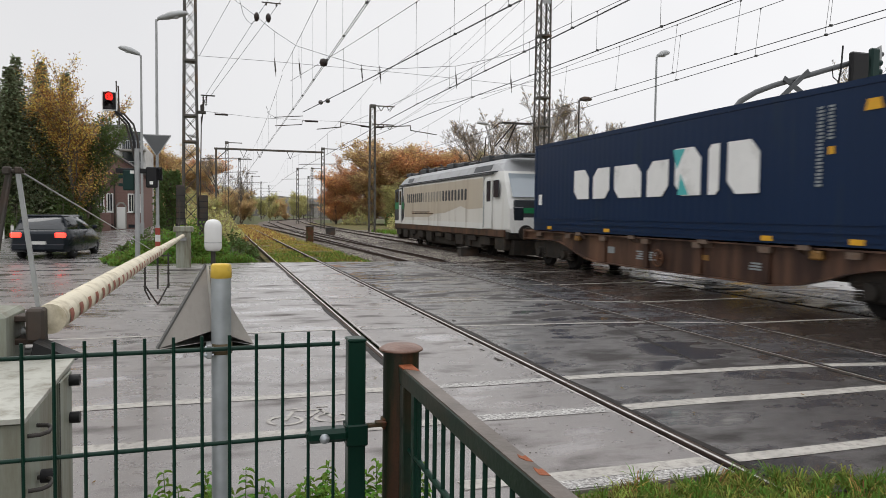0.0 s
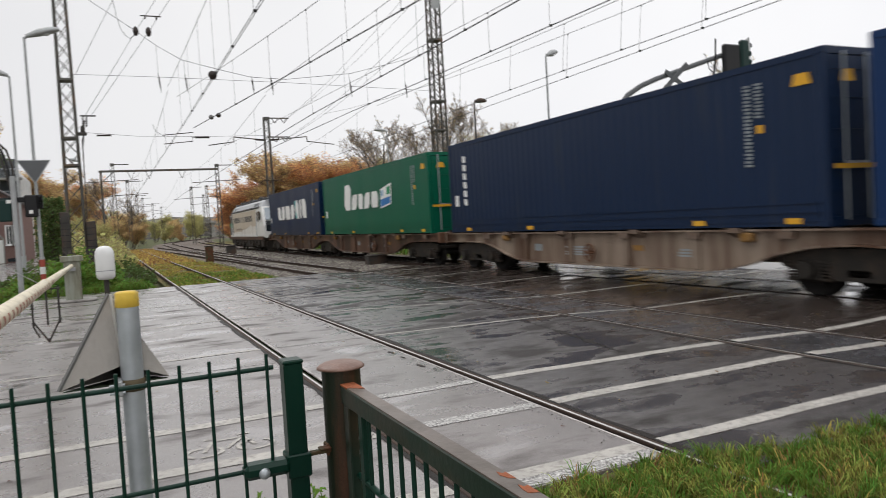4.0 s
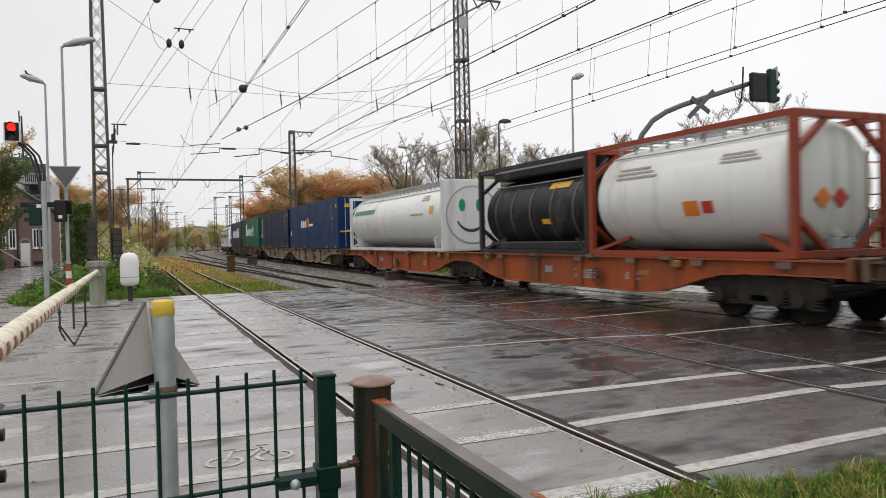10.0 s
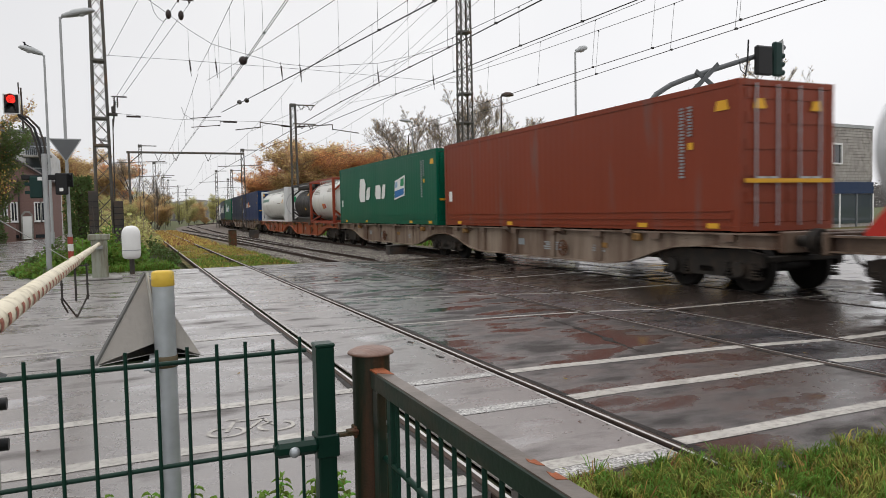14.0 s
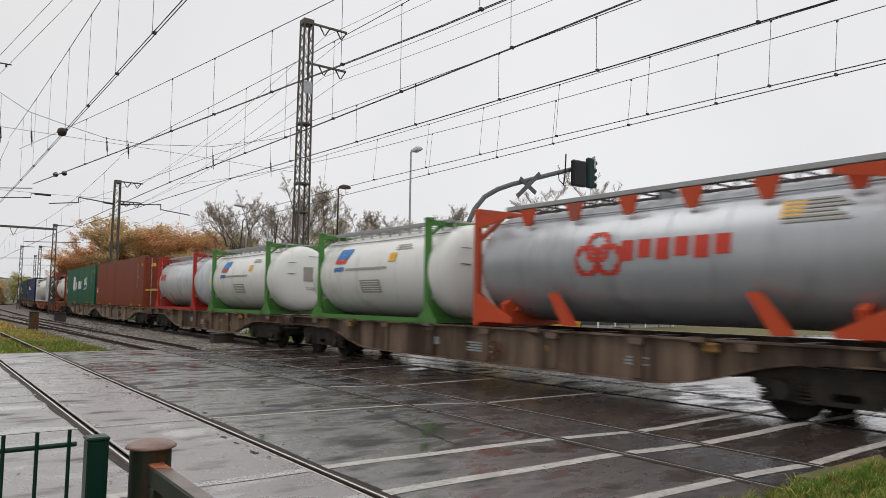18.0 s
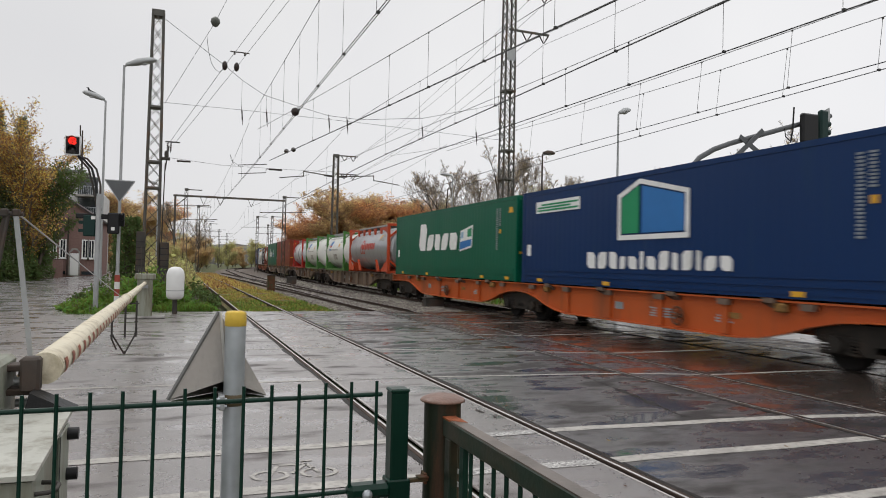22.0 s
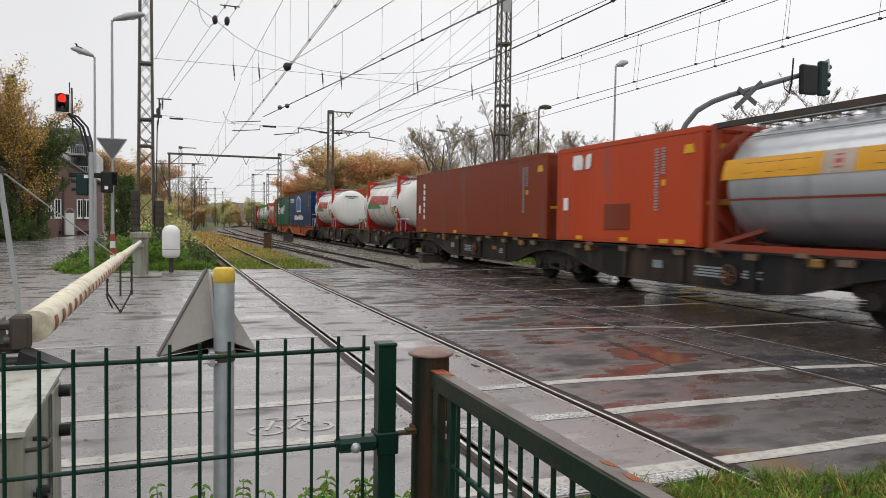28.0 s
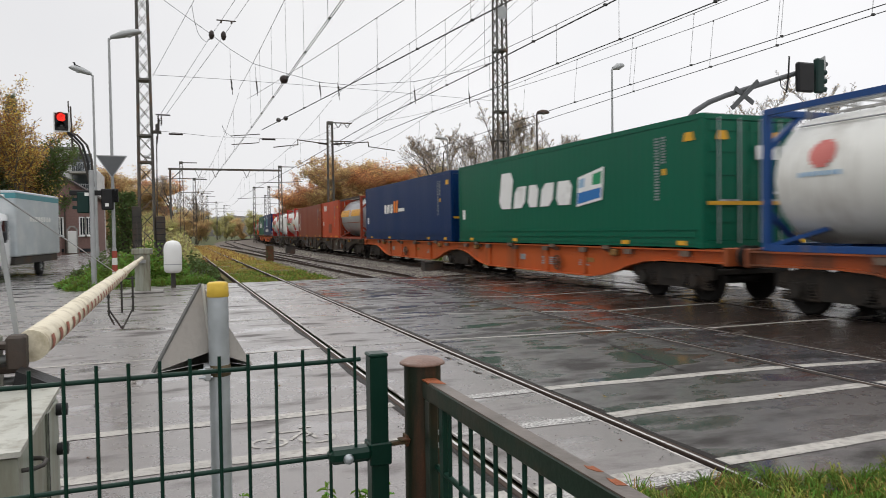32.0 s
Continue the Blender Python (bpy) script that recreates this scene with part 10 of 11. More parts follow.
def wall_run(par, p, q, z0, z1, m, name, off=0.0, th=0.2):
    d = (q - p).normalized()
    n = Vector((d.y, -d.x, 0)) * off
    i = Vector((-d.y, d.x, 0)) * th
    vs = [p + n, q + n, q + i, p + i]
    mb = MB().add([(v.x, v.y, z) for z in (z0, z1) for v in vs], [(3, 2, 1, 0), (4, 5, 6, 7), (0, 1, 5, 4), (1, 2, 6, 5), (2, 3, 7, 6), (3, 0, 4, 7)])
    return part(name, mb, m, par)


for p, q in ((A, B), (B, C), (C, D), (D, A)):
    wall_run(sb, p, q, -0.4, 7.55, SIDING, "wall")
for p, q in ((A, B), (B, C)):
    for k in range(18):
        z = 3.5 + k * 0.222
        wall_run(sb, p, q, z, z + 0.19, SIDING, "siding_board", 0.05 + 0.012 * (k % 2), 0.0)
    wall_run(sb, p, q, 7.5, 7.75, GALV_DULL, "roof_edge", 0.12)
    wall_run(sb, p, q, 2.45, 3.35, BLUE_FASCIA, "fascia", 0.16, 0.0)
    wall_run(sb, p, q, 0.15, 2.4, SHOP_GLASS, "shop_window", 0.06, 0.0)
    d = (q - p)
    for k in range(6):
        o = p + d * (k / 5)
        e = o + d.normalized() * 0.14
        wall_run(sb, o, e, -0.3, 2.45, PVC if k % 2 else SIGN_BACK, "window_post", 0.12, 0.0)
    # a small white-framed window, and recessed balconies next to the corner
    for f0, f1, z0, z1, deep in ((0.2, 0.31, 4.75, 6.2, False), (0.75, 0.94, 4.3, 6.55, True)) if p is A else ((0.06, 0.3, 4.3, 6.55, True), (0.5, 0.62, 4.75, 6.2, False)):
        o, e = p + d * f0, p + d * f1
        wn_ = wall_run(sb, o, e, z0, z1, PANE, "window", 0.075, 0.0)
        fm = SIGN_BACK if deep else PVC
        for (u, v, q0, q1) in ((0, 1, z0 - 0.08, z0 + 0.04), (0, 1, z1 - 0.04, z1 + 0.08), (0, 0.06, z0, z1), (0.94, 1, z0, z1)) + (((0.5, 0.54, z0, z1), (0.1, 0.13, z0, z1)) if deep else ()):
            wall_run(wn_, o + (e - o) * u, o + (e - o) * v, q0, q1, PVC if v - u < 0.05 else fm, "window_frame", 0.2 if q1 - q0 < 1 or v - u > 0.05 else 0.1, 0.0)
        if deep:
            wall_run(sb, o + (e - o) * 0.07, o + (e - o) * 0.93, z0 + 0.85, z0 + 0.92, PVC, "balcony_rail", 0.17, 0.0)
            for k in range(15):
                u = o + (e - o) * (0.08 + 0.057 * k)
                w_ = u + (e - o).normalized() * 0.06
                wall_run(sb, u, w_, z0 + 0.05, z0 + 0.85, GALV, "baluster", 0.16, 0.0)
    for k in range(10 if p is A else 6):
        if k in (4,):
            wall_run(sb, p + d * (0.12 + 0.055 * k), p + d * (0.14 + 0.055 * k), 2.85, 2.9, LETTER_FAINT, "fascia_lettering", 0.18, 0.0)
        else:
            wall_run(sb, p + d * (0.12 + 0.055 * k), p + d * (0.152 + 0.055 * k), 2.74, 2.98 if k % 3 else 3.1, LETTER_FAINT, "fascia_lettering", 0.18, 0.0)
part("corner_pipe", MB().cyl((40.95, 37.8, 3.4), (40.95, 37.8, 7.5), 0.07, n=8), WHITE_PAINT, sb)
part("corner_lamp_box", MB().box(40.1, 41.7, 37.55, 38.1, 3.2, 3.5, 0.03), WHITE_PAINT, sb)
part("roof", MB().add([(v.x, v.y, z) for z in (7.5, 7.62) for v in (A, B, C, D)], [(3, 2, 1, 0), (4, 5, 6, 7)]), SIGN_BACK, sb)
lb = thing("workshop", pose(0, 0, 0), "low brick workshop with a grey flat roof", "workshop")
part("wall", MB().box(29.5, 37.0, 52, 60, -0.4, 2.6), BRICK, lb)
part("roof", MB().box(29.2, 37.3, 51.7, 60.3, 2.6, 3.0, 0.03), SIGN_BACK, lb)
part("door", MB().box(30.5, 33.0, 51.95, 52.0, 0.0, 2.0), DARK_STEEL, lb)
ps = thing("shop_sign", pose(20.5, 50.0, 0), "blue shop sign board on posts with white bars of lettering", "sign")
part("board", MB().box(-1.3, 1.3, -0.06, 0.06, 0.9, 2.2, 0.02), BLUE_FASCIA, ps)
for k in range(6):
    part("lettering", MB().box(-1.05 + k * 0.36, -0.8 + k * 0.36, -0.07, -0.061, 1.5, 1.8), LETTER, ps)
for x in (-1.0, 1.0):
    part("post", MB().cyl((x, 0.05, -0.3), (x, 0.05, 2.2), 0.05, n=8), GALV_DULL, ps)
part("gable", MB().prism([(-1.3, 2.2), (1.3, 2.2), (0.0, 3.0)], "y", -0.04, 0.04), SIGN_BACK, ps)
# a rusty scribbled steel skip wall beside the railway, with pale posts
RUSTY_SHEET = mat("rusty_scribbled_sheet", (0.13, 0.075, 0.06), 0.7, var=0.35, scale=1.2, fine=14, bump=0.3, dirt=(0.3, 0.27, 0.25), dirt_amt=0.45, dirt_scale=1.6)
SCRIBBLE = mat("dull_red_scribble", (0.3, 0.05, 0.06), 0.6, var=0.2)
rw = thing("storage_container", pose(22.2, 44, -0.25, 0, 0, -8), "rusty brown steel storage container with red scribbles", "storage container")
part("side_panel", MB().box(-3.6, 2.95, 0.0, 2.4, 0.0, 4.3, 0.04), RUSTY_SHEET, rw)
for k in range(6):
    part("seam_rib", MB().box(-3.6 + k * 1.3, -3.55 + k * 1.3, -0.03, 0.0, 0.1, 4.25), RUSTY_SHEET, rw)
for x in (2.6, 3.35):
    part("corner_post", MB().box(x, x + 0.12, -0.12, 0.02, 0.0, 4.4, 0.02), GALV_DULL, rw)
part("end_door", MB().box(2.95, 3.4, 0.3, 2.2, 0.1, 4.2, 0.03), DARK_STEEL, rw)
rnd_w = random.Random(9)
for k in range(7):
    x, z = -0.9 + 0.26 * k, 1.6 + rnd_w.uniform(-0.25, 0.35)
    part("scribble", MB().pipe([(x + rnd_w.uniform(-0.2, 0.2), -0.03, z + rnd_w.uniform(-0.35, 0.35)) for _ in range(5)], 0.03, 5), SCRIBBLE, rw)
# paved yard of the shop
solo("yard", MB().box(12.5, 60, ROAD_Y1, 37.6, -0.45, -0.26), STREET_FAR, "rain-wet asphalt yard before the shop", "yard", kind="structure")
# far road bridge over the railway
fb = thing("road_bridge", pose(0, 330, 0), "distant grey road bridge over the railway", "bridge")
part("deck", MB().box(-60, 90, -4, 4, 5.6, 7.2), CONCRETE, fb)
for x in (-4, 16, 40):
    part("pier", MB().box(x - 0.8, x + 0.8, -3, 3, -0.35, 5.6), CONCRETE, fb)
part("parapet", MB().box(-60, 90, -4.1, -3.9, 7.2, 8.2), GALV_DULL, fb)
# track-side boxes
for x, y, w, h in ((3.6, 45.5, 0.22, 0.8), (8.55, 29.6, 0.42, 0.22), (6.6, 57.0, 0.35, 0.5), (15.9, 58, 0.4, 1.1), (12.9, 47, 0.25, 0.9), (12.6, 38, 0.3, 0.8)):
    bx = thing("trackside_box", pose(x, y, 0), "small weathered trackside equipment box", "equipment box", "trackside boxes")
    part("case", MB().box(-w, w, -0.25, 0.25, -0.2, h, 0.03), RUST if x < 4 else DARK_STEEL if h < 0.6 else WHITE_PAINT, bx)
    part("lid", MB().box(-w - 0.03, w + 0.03, -0.28, 0.28, h, h + 0.05, 0.01), DARK_STEEL if h < 1 else GALV_DULL, bx)


# ---- road vehicles ----
CAR_DARK = mat("dark_blue_black_car_paint", (0.012, 0.016, 0.022), 0.25, 0.2, var=0.15, bump=0)
CAR_SILVER = mat("silver_car_paint", (0.42, 0.46, 0.5), 0.25, 0.5, var=0.08, bump=0)
VAN_WHITE = mat("white_van_paint", (0.72, 0.73, 0.73), 0.35, var=0.05, bump=0)
VAN_BOX = mat("grey_box_body", (0.42, 0.46, 0.48), 0.5, var=0.12, scale=1.2, dirt=(0.55, 0.57, 0.57), dirt_amt=0.4, dirt_scale=0.8)
VAN_TEAL = mat("teal_stripe", (0.08, 0.25, 0.28), 0.45, var=0.08)
TOW_YELLOW = mat("yellow_truck_paint", (0.56, 0.33, 0.015), 0.35, var=0.08)
CAR_GLASS = glass("tinted_car_glass", (0.02, 0.024, 0.028), 0.05)
TYRE = mat("black_tyre_rubber", (0.02, 0.02, 0.02), 0.8, var=0.2)
TAIL = glow("lit_tail_lamp", (1.0, 0.05, 0.03), 2.5)
HEAD = glow("lit_head_lamp", (1.0, 0.86, 0.6), 14.0)
PLATE = mat("number_plate", (0.6, 0.6, 0.58), 0.5, var=0.04)


def wheel(par, x, y, r):
    w = part("wheel", MB().lathe([(r * 0.55, -0.1), (r, -0.09), (r, 0.09), (r * 0.55, 0.1)][::-1], (0, 0, 0), "x", 20), TYRE, par)
    w.location = (x, y, r)
    part("rim", MB().lathe([(0.0, -0.105), (r * 0.2, -0.1), (r * 0.56, -0.08), (r * 0.56, 0.08), (r * 0.2, 0.1), (0.0, 0.105)][::-1], (0, 0, 0), "x", 14), GALV, w)
    for k in range(5):
        a = k * 1.2566
        part("spoke_gap", MB().box(-0.108, 0.108, r * 0.33 * math.cos(a) - 0.03, r * 0.33 * math.cos(a) + 0.03, r * 0.33 * math.sin(a) - 0.03, r * 0.33 * math.sin(a) + 0.03), TYRE, w)
    return w


def loft(mb, secs):
    """Skin through cross-sections (y, half-width low, half-width high, z low, z high)."""
    rows = []
    for y, wl_, wh, z0, z1 in secs:
        zm = z0 + (z1 - z0) * 0.55
        rows.append([(-wl_ * 0.94, y, z0), (-wl_, y, z0 + 0.12 * (z1 - z0)), (-wl_, y, zm), (-wh, y, z1 - 0.03), (-wh * 0.9, y, z1), (wh * 0.9, y, z1), (wh, y, z1 - 0.03), (wl_, y, zm), (wl_, y, z0 + 0.12 * (z1 - z0)), (wl_ * 0.94, y, z0)])
    n = len(rows[0])
    vs = [p for r in rows for p in r]
    fs = [(k * n + i, (k + 1) * n + i, (k + 1) * n + (i + 1) % n, k * n + (i + 1) % n) for k in range(len(rows) - 1) for i in range(n)]
    mb.add(vs, fs, True)
    mb.add(rows[0], [tuple(range(n))])
    mb.add(rows[-1], [tuple(range(n))[::-1]])
    return mb


def car(label, paint_m, estate, lit):
    """A passenger car, front towards +y."""
    c = thing("car", Matrix(), label, "car", "cars on the side street")
    part("body", loft(MB(), [(-2.25, 0.80, 0.78, 0.30, 0.85), (-2.15, 0.88, 0.84, 0.24, 0.98), (-1.3, 0.91, 0.86, 0.20, 1.0), (1.0, 0.91, 0.86, 0.20, 0.98), (1.9, 0.88, 0.80, 0.22, 0.82), (2.2, 0.78, 0.70, 0.26, 0.66)]), paint_m, c)
    back = -2.05 if estate else -1.75
    part("cabin", loft(MB(), [(back, 0.78, 0.72, 0.92, 1.0), (back + 0.28, 0.78, 0.62, 0.92, 1.42), (-0.4, 0.80, 0.64, 0.92, 1.48), (0.35, 0.80, 0.62, 0.92, 1.40), (1.15, 0.78, 0.74, 0.90, 0.98)]), CAR_GLASS, c)
    part("roof", MB().box(-0.60, 0.60, back + 0.30, 0.32, 1.41, 1.50, 0.04), paint_m, c)
    for sx in (-1, 1):
        for y in (back + 0.22, -0.55, 0.25):
            part("pillar", MB().bar((sx * 0.81, y - 0.05, 0.96), (sx * 0.64, y + 0.02, 1.44), 0.06, 0.05), paint_m, c)
        part("mirror", MB().box(sx * 0.98 - 0.08, sx * 0.98 + 0.08, 0.75, 0.87, 0.98, 1.12, 0.03), paint_m, c)
        part("tail_lamp", MB().box(sx * 0.68 - 0.16, sx * 0.68 + 0.16, -2.27, -2.14, 0.72, 0.90, 0.03), TAIL, c)
        part("headlight", MB().box(sx * 0.62 - 0.16, sx * 0.62 + 0.16, 2.05, 2.21, 0.56, 0.70, 0.03), HEAD if lit else CAR_GLASS, c)
        for y in (-1.35, 1.38):
            wheel(c, sx * 0.80, y, 0.32)
    part("rear_bumper", MB().box(-0.84, 0.84, -2.32, -2.2, 0.30, 0.52, 0.04), paint_m, c)
    part("grille", MB().box(-0.4, 0.4, 2.18, 2.24, 0.40, 0.62, 0.02), BLACK, c)
    part("number_plate", MB().box(-0.26, 0.26, -2.335, -2.32, 0.50, 0.61), PLATE, c)
    part("number_plate", MB().box(-0.26, 0.26, 2.24, 2.25, 0.32, 0.43), PLATE, c)
    return c


def box_truck():
    c = thing("box_truck", Matrix(), "white delivery truck with a large pale grey box body", "truck", "vehicles on the side street")
    part("cab", loft(MB(), [(0.2, 0.98, 0.9, 0.45, 2.45), (1.0, 0.98, 0.84, 0.42, 2.55), (1.55, 0.98, 0.86, 0.40, 1.55), (2.3, 0.95, 0.86, 0.38, 1.25), (2.5, 0.86, 0.8, 0.40, 1.05)]), VAN_WHITE, c)
    part("windscreen", MB().add([(-0.82, 1.12, 2.38), (0.82, 1.12, 2.38), (0.88, 1.66, 1.52), (-0.88, 1.66, 1.52)], [(0, 3, 2, 1)]), CAR_GLASS, c)
    for sx in (-1, 1):
        part("side_window", MB().prism([(0.4, 1.5), (1.35, 1.5), (0.95, 2.2), (0.4, 2.2)], "x", sx * 0.985 - 0.006, sx * 0.985 + 0.006), CAR_GLASS, c)
        part("mirror", MB().box(sx * 1.14 - 0.12, sx * 1.14 + 0.12, 1.3, 1.42, 1.4, 1.8, 0.03), BLACK, c)
        part("headlight", MB().box(sx * 0.68 - 0.16, sx * 0.68 + 0.16, 2.32, 2.47, 0.86, 1.04, 0.03), HEAD, c)
        for y in (1.5, -3.3):
            wheel(c, sx * 0.88, y, 0.36)
    part("grille", MB().box(-0.55, 0.55, 2.44, 2.52, 0.55, 0.85, 0.02), BLACK, c)
    part("bumper", MB().box(-0.95, 0.95, 2.36, 2.55, 0.36, 0.6, 0.05), BLACK, c)
    part("number_plate", MB().box(-0.26, 0.26, 2.55, 2.56, 0.4, 0.51), MARK_YELLOW, c)
    bx = part("box_body", MB().box(-1.18, 1.18, -5.2, 0.15, 0.85, 3.35, 0.05), VAN_BOX, c)
    part("stripe", MB().box(-1.185, 1.185, -5.15, 0.155, 3.05, 3.25), VAN_TEAL, bx)
    for k in range(8):
        part("lettering", MB().box(-0.8 + k * 0.2, -0.68 + k * 0.2, 0.155, 0.163, 3.1, 3.2), LETTER, bx)
        part("lettering", MB().box(-1.19, -1.182, -3.9 + k * 0.33, -3.7 + k * 0.33, 2.2, 2.4), LETTER, bx)
    part("underrun", MB().box(-1.1, 1.1, -5.1, 0.1, 0.55, 0.85, 0.03), DARK_STEEL, c)
    return c


def tow_truck(m, label, tall):
    """A yellow breakdown truck (tall) or van, front towards +y."""
    c = thing("tow_truck", m, label, "truck", "yellow breakdown trucks")
    w = 1.15 if tall else 0.98
    # outline of the cab seen from the side: (y, z)
    side = [(-0.75, 0.5), (1.45, 0.5), (1.5, 1.35), (1.28, 2.45), (1.1, 2.6), (-0.75, 2.6)] if tall else [(-0.9, 0.42), (2.3, 0.42), (2.35, 0.95), (2.15, 1.12), (1.35, 1.4), (0.55, 2.12), (0.3, 2.25), (-0.9, 2.3)]
    cab = part("cab", MB().prism(side, "x", -w, w), TOW_YELLOW, c)
    (ya, za), (yb, zb) = ((1.5, 1.42), (1.3, 2.4)) if tall else ((1.3, 1.45), (0.62, 2.07))
    n = Vector((0, zb - za, ya - yb)).normalized() * 0.02
    part("windscreen", MB().add([(-w + 0.1, ya + n.y, za + n.z), (w - 0.1, ya + n.y, za + n.z), (w - 0.14, yb + n.y, zb + n.z), (-w + 0.14, yb + n.y, zb + n.z)], [(0, 1, 2, 3)]), SCREEN, cab, "windscreen in a pale reflection tone")
    for sx in (-1, 1):
        win = [(0.0, 1.5), (1.2, 1.5), (1.02, 2.35), (0.0, 2.35)] if tall else [(-0.3, 1.4), (1.05, 1.4), (0.5, 2.02), (-0.3, 2.1)]
        part("side_window", MB().prism(win, "x", sx * w - 0.012, sx * w + 0.012), CAR_GLASS, cab)
        part("door_gap", MB().box(sx * w - 0.006, sx * w + 0.006, -0.1 if tall else -0.42, -0.07 if tall else -0.39, 0.6, 2.4 if tall else 2.15), BLACK, cab)
        part("mirror", MB().box(sx * (w + 0.16) - 0.1, sx * (w + 0.16) + 0.1, 1.15, 1.27, 1.5, 1.95 if tall else 1.75, 0.03), BLACK, c)
        part("headlight", MB().box(sx * 0.75 - 0.16, sx * 0.75 + 0.16, side[2][0] - 0.06, side[2][0] + 0.03, 0.75, 0.93, 0.02), BOARD_EDGE, c)
        for y in (0.9, -3.6) if tall else (1.5, -2.1):
            wheel(c, sx * (w - 0.14), y, 0.45 if tall else 0.34)
    part("grille", MB().box(-0.7, 0.7, side[2][0] - 0.05, side[2][0] + 0.02, 0.95 if tall else 0.7, 1.2 if tall else 0.9, 0.02), BLACK, c)
    part("bumper", MB().box(-w, w, side[1][0] - 0.05, side[1][0] + 0.12, 0.4, 0.68, 0.05), TOW_YELLOW if tall else BLACK, c)
    if tall:
        part("roof_visor", MB().box(-w - 0.01, w + 0.01, 0.55, 1.5, 2.42, 2.72, 0.08), DARK_STEEL, c)
        part("light_bar", MB().box(-0.9, 0.9, -0.2, 0.1, 2.62, 2.82, 0.05), MARK_YELLOW, c)
        part("crane_frame", MB().bar((-0.9, -1.0, 0.9), (-0.9, -1.0, 2.7), 0.14).bar((0.9, -1.0, 0.9), (0.9, -1.0, 2.7), 0.14).bar((-0.9, -1.0, 2.7), (0.9, -1.0, 2.7), 0.14), TOW_YELLOW, c)
        part("flat_bed", MB().box(-1.15, 1.15, -5.4, -0.8, 0.8, 1.05, 0.04), DARK_STEEL, c)
    else:
        part("flat_bed", MB().box(-1.0, 1.0, -3.4, -0.92, 0.55, 0.85, 0.03), TOW_YELLOW, c)
    return c


# pale base colour paints the sky's reflection on the truck windscreens
SCREEN = glass("reflection_toned_windscreen", (0.16, 0.18, 0.19), 0.06)
tow_truck(pose(30.2, 37.6, -0.26, 0, 0, -148), "yellow heavy breakdown truck with a dark roof visor", True)
tow_truck(pose(34.4, 37.0, -0.26, 0, 0, -125), "yellow breakdown van parked before the shop", False)
hatch = car("dark blue estate car with lit tail lamps on the wet street", CAR_DARK, True, False)
sedan = car("silver saloon car with lit headlights on the wet street", CAR_SILVER, False, True)
truck = box_truck()
hatch.matrix_basis, sedan.matrix_basis, truck.matrix_basis = pose(-7.6, 27.0, 0), pose(-9.5, 112, 0, 0, 0, 180), pose(-7.0, 122, 0, 0, 0, 180)
ROAD_RUNS = [
    (hatch, [(0, -7.4, 29.4, -6), (0.4, -6.85, 35.2, -5), (0.8, -6.5, 41.6, -2), (1.4, -6.5, 51, 0), (3, -6.6, 76, 0), (6, -6.9, 118, 2), (8, -7.0, 124, 0), (32, -7.0, 124.2, 0)]),
    (sedan, [(0, -7.4, 126, 180), (12, -7.4, 125, 180), (16, -7.5, 92, 180), (19, -7.8, 64, 180), (20.5, -8.3, 49.5, 177), (21.0, -8.9, 44.3, 172), (21.4, -9.9, 40.2, 162), (21.8, -11.8, 36.6, 146), (22.3, -15.6, 33.6, 118), (23.2, -24, 31.0, 100), (25, -42, 30.0, 92), (32, -59, 30.0, 90)]),
    (truck, [(0, -7.2, 129, 180), (25, -7.2, 128, 180), (28, -7.6, 95, 180), (29.6, -7.8, 69, 180), (30.0, -7.9, 61.5, 180), (30.4, -7.9, 54.3, 180), (30.8, -7.9, 47.6, 179), (31.2, -7.95, 41.2, 178), (31.6, -8.15, 36.0, 175), (32, -8.6, 31.2, 172)]),
]


# ---- a crow that flies in and settles on the street lamp ----
FEATHER = mat("black_crow_feathers", (0.018, 0.018, 0.021), 0.55, var=0.3, scale=12, fine=60)
BEAK = mat("dark_horn_beak", (0.04, 0.038, 0.036), 0.4, var=0.1)
crow = thing("crow", pose(-5.2, 30.0, 7.81), "small black crow perched on the street lamp", "bird")
part("body", MB().lathe([(0.0, -0.11), (0.035, -0.095), (0.055, -0.04), (0.05, 0.03), (0.028, 0.1), (0.0, 0.13)], (0, 0, 0.1), "x", 12), FEATHER, crow)
part("neck", MB().cyl((-0.07, 0, 0.11), (-0.12, 0, 0.165), 0.042, 0.03, 10), FEATHER, crow)
part("head", MB().lathe([(0.0, -0.038), (0.024, -0.03), (0.034, 0.0), (0.024, 0.028), (0.0, 0.038)], (-0.13, 0, 0.18), "x", 10), FEATHER, crow)
part("beak", MB().cyl((-0.16, 0, 0.182), (-0.215, 0, 0.172), 0.013, 0.002, 8), BEAK, crow)
part("tail", MB().prism([(0.09, -0.022), (0.22, -0.035), (0.23, 0.0), (0.22, 0.035), (0.09, 0.022)], "z", 0.082, 0.094), FEATHER, crow)
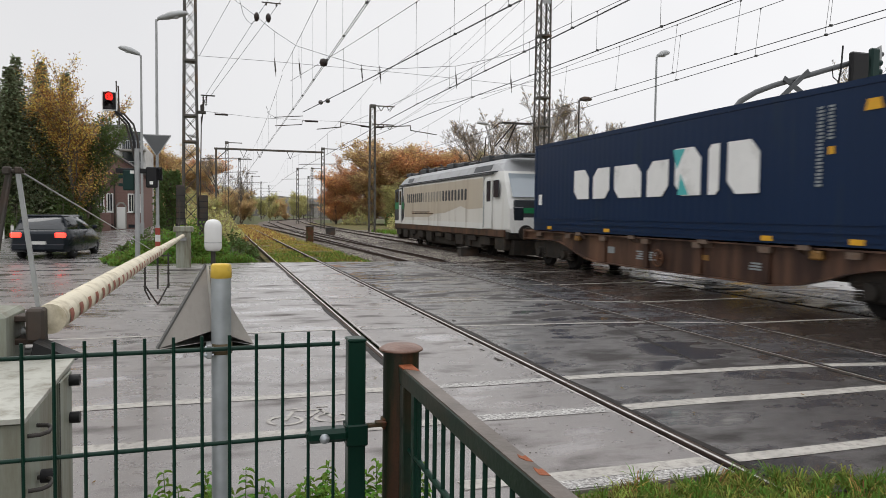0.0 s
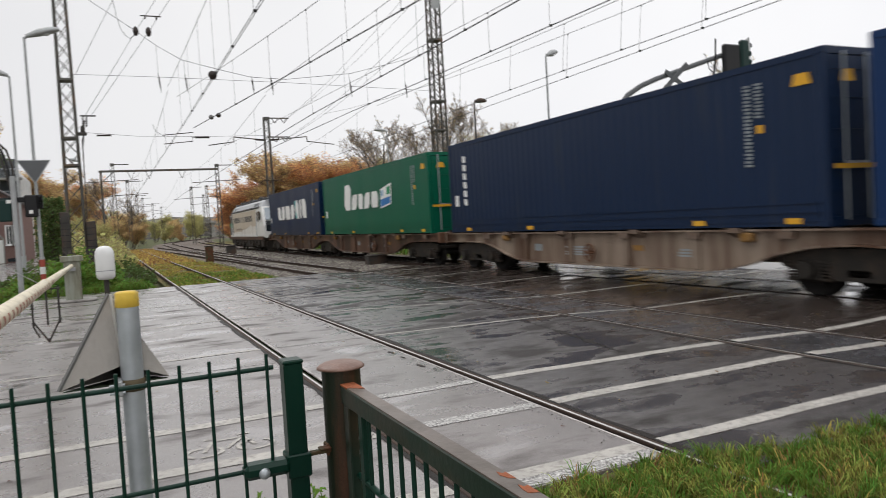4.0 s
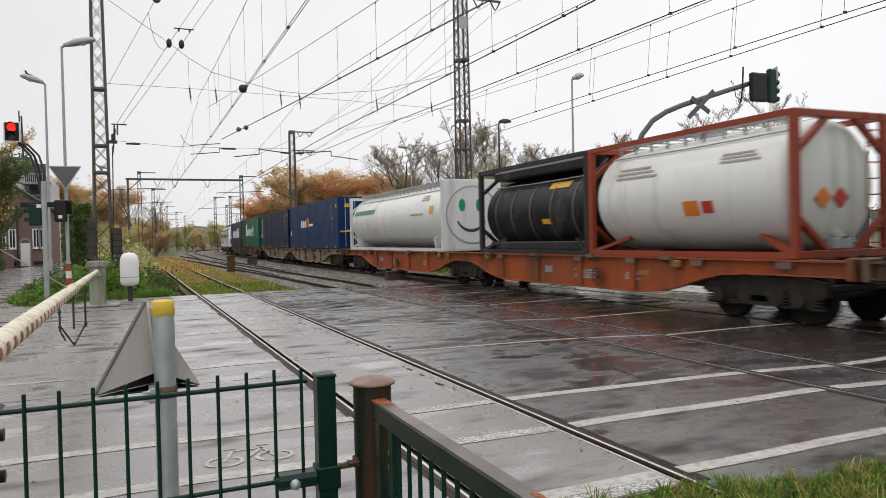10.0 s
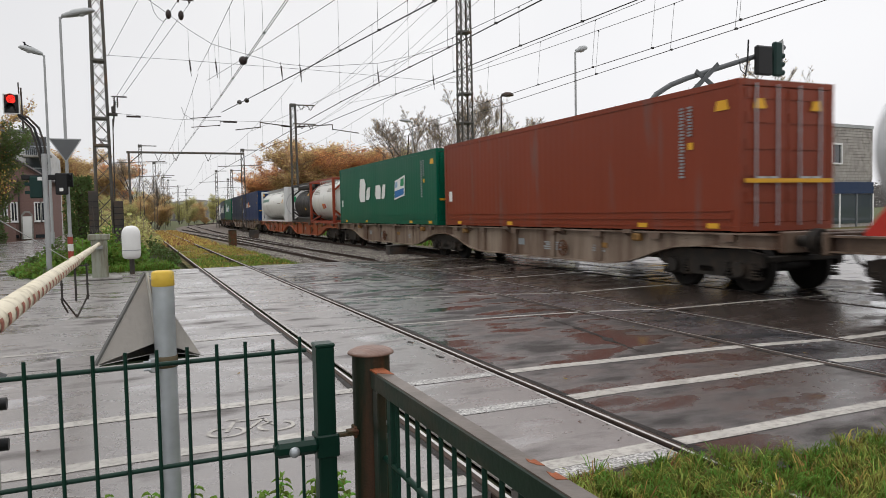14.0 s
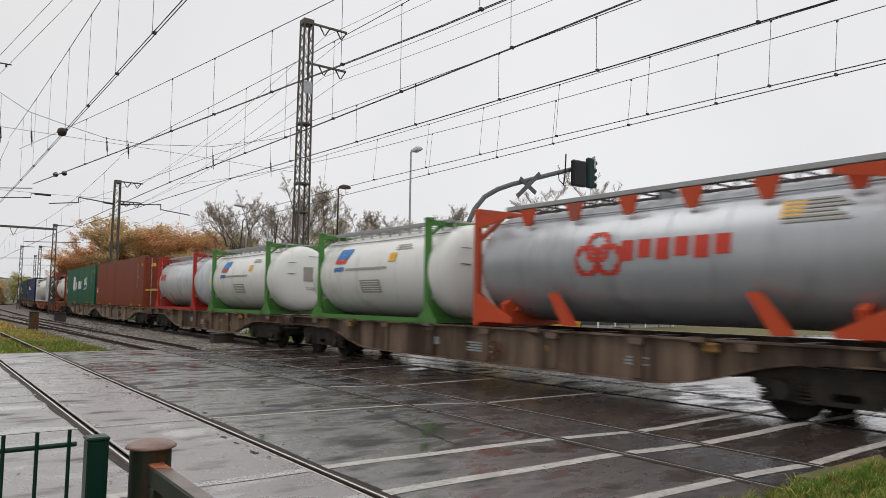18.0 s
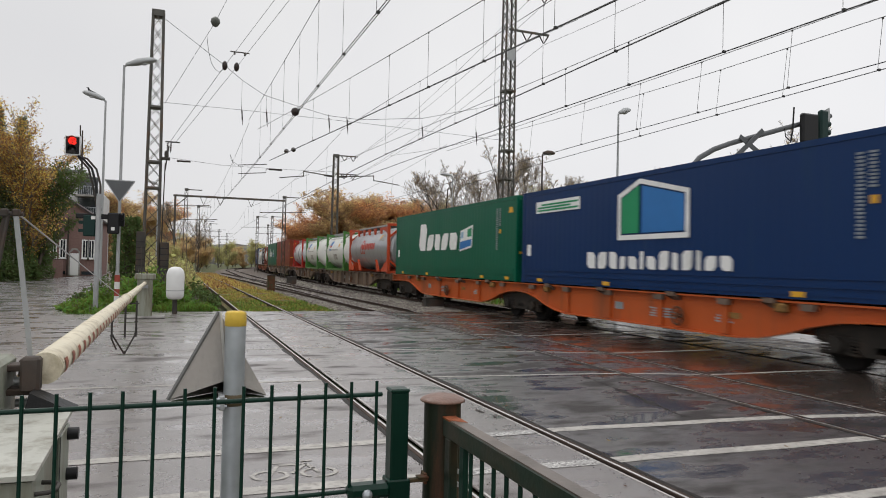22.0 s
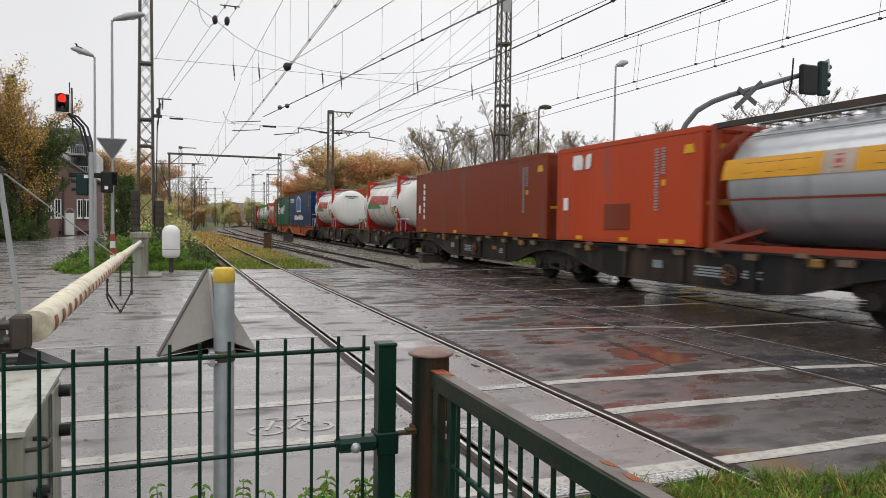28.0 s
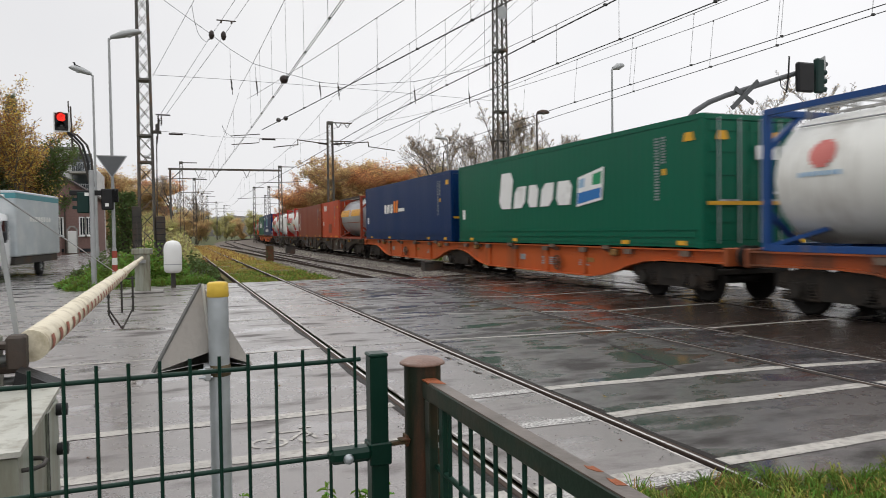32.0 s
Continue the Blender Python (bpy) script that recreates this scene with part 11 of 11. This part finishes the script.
for s in (-1, 1):
    part("leg", MB().cyl((0.01, 0.022 * s, 0.06), (-0.005, 0.024 * s, 0.0), 0.006, 0.005, 6).cyl((-0.005, 0.024 * s, 0.004), (-0.04, 0.026 * s, 0.003), 0.004, 0.003, 5), BEAK, crow)
wings = []
for s in (-1, 1):
    pts = [(-0.05, 0.0), (-0.055, 0.14 * s), (-0.02, 0.3 * s), (0.02, 0.27 * s), (0.06, 0.12 * s), (0.06, 0.0)]
    w = part("wing", MB().prism(pts if s > 0 else pts[::-1], "z", -0.005, 0.005), FEATHER, crow)
    wings.append((w, s))
CROW_ROWS = [(0, -60, 70, 20, 150), (4.5, -22, 40, 13, 160), (5.8, -10.5, 31.5, 9.2, 170), (6.5, -5.95, 29.7, 7.95, 185), (6.8, -5.3, 29.97, 7.9, 120), (6.95, -5.2, 30, 7.79, 60), (7.2, -5.2, 30, 7.79, 15), (32, -5.2, 30, 7.79, 10)]


def wing_rows(s):
    rows = [(0, pose(0, 0.03 * s, 0.13, 20 * s, 0, 0))]
    t, up = 4.5, 1
    while t < 6.9:
        rows.append((round(t, 2), pose(0, 0.03 * s, 0.13, (35 if up > 0 else -25) * s, 0, 0)))
        t, up = t + 0.14, -up
    rows.append((7.05, pose(0.0, 0.04 * s, 0.12, 45 * s, 0, -20 * s)))
    for t in (7.3, 32):
        rows.append((t, pose(-0.05, 0.05 * s, 0.115, 0, 8, -82 * s)))
    return rows


# ---- what moves ----
def motions():
    for ob, middle, half, offset in moving:
        walk(ob, [(t, vehicle_pose(middle + d, half) @ offset) for t, d in TRAIN_ROWS])
    for w in wheels:
        at = Matrix.Translation(w.location)
        walk(w, [(t, at @ Matrix.Rotation(-run(t) / 0.46, 4, "X")) for t in WHEEL_T])
    for ob, rows in ROAD_RUNS:
        walk(ob, [(t, pose(x, y, 0, 0, 0, h)) for t, x, y, h in rows])
    walk(crow, [(t, pose(x, y, z, 0, 22 if t > 6.9 else 0, h)) for t, x, y, z, h in CROW_ROWS])
    for w, s in wings:
        walk(w, wing_rows(s))


motions()
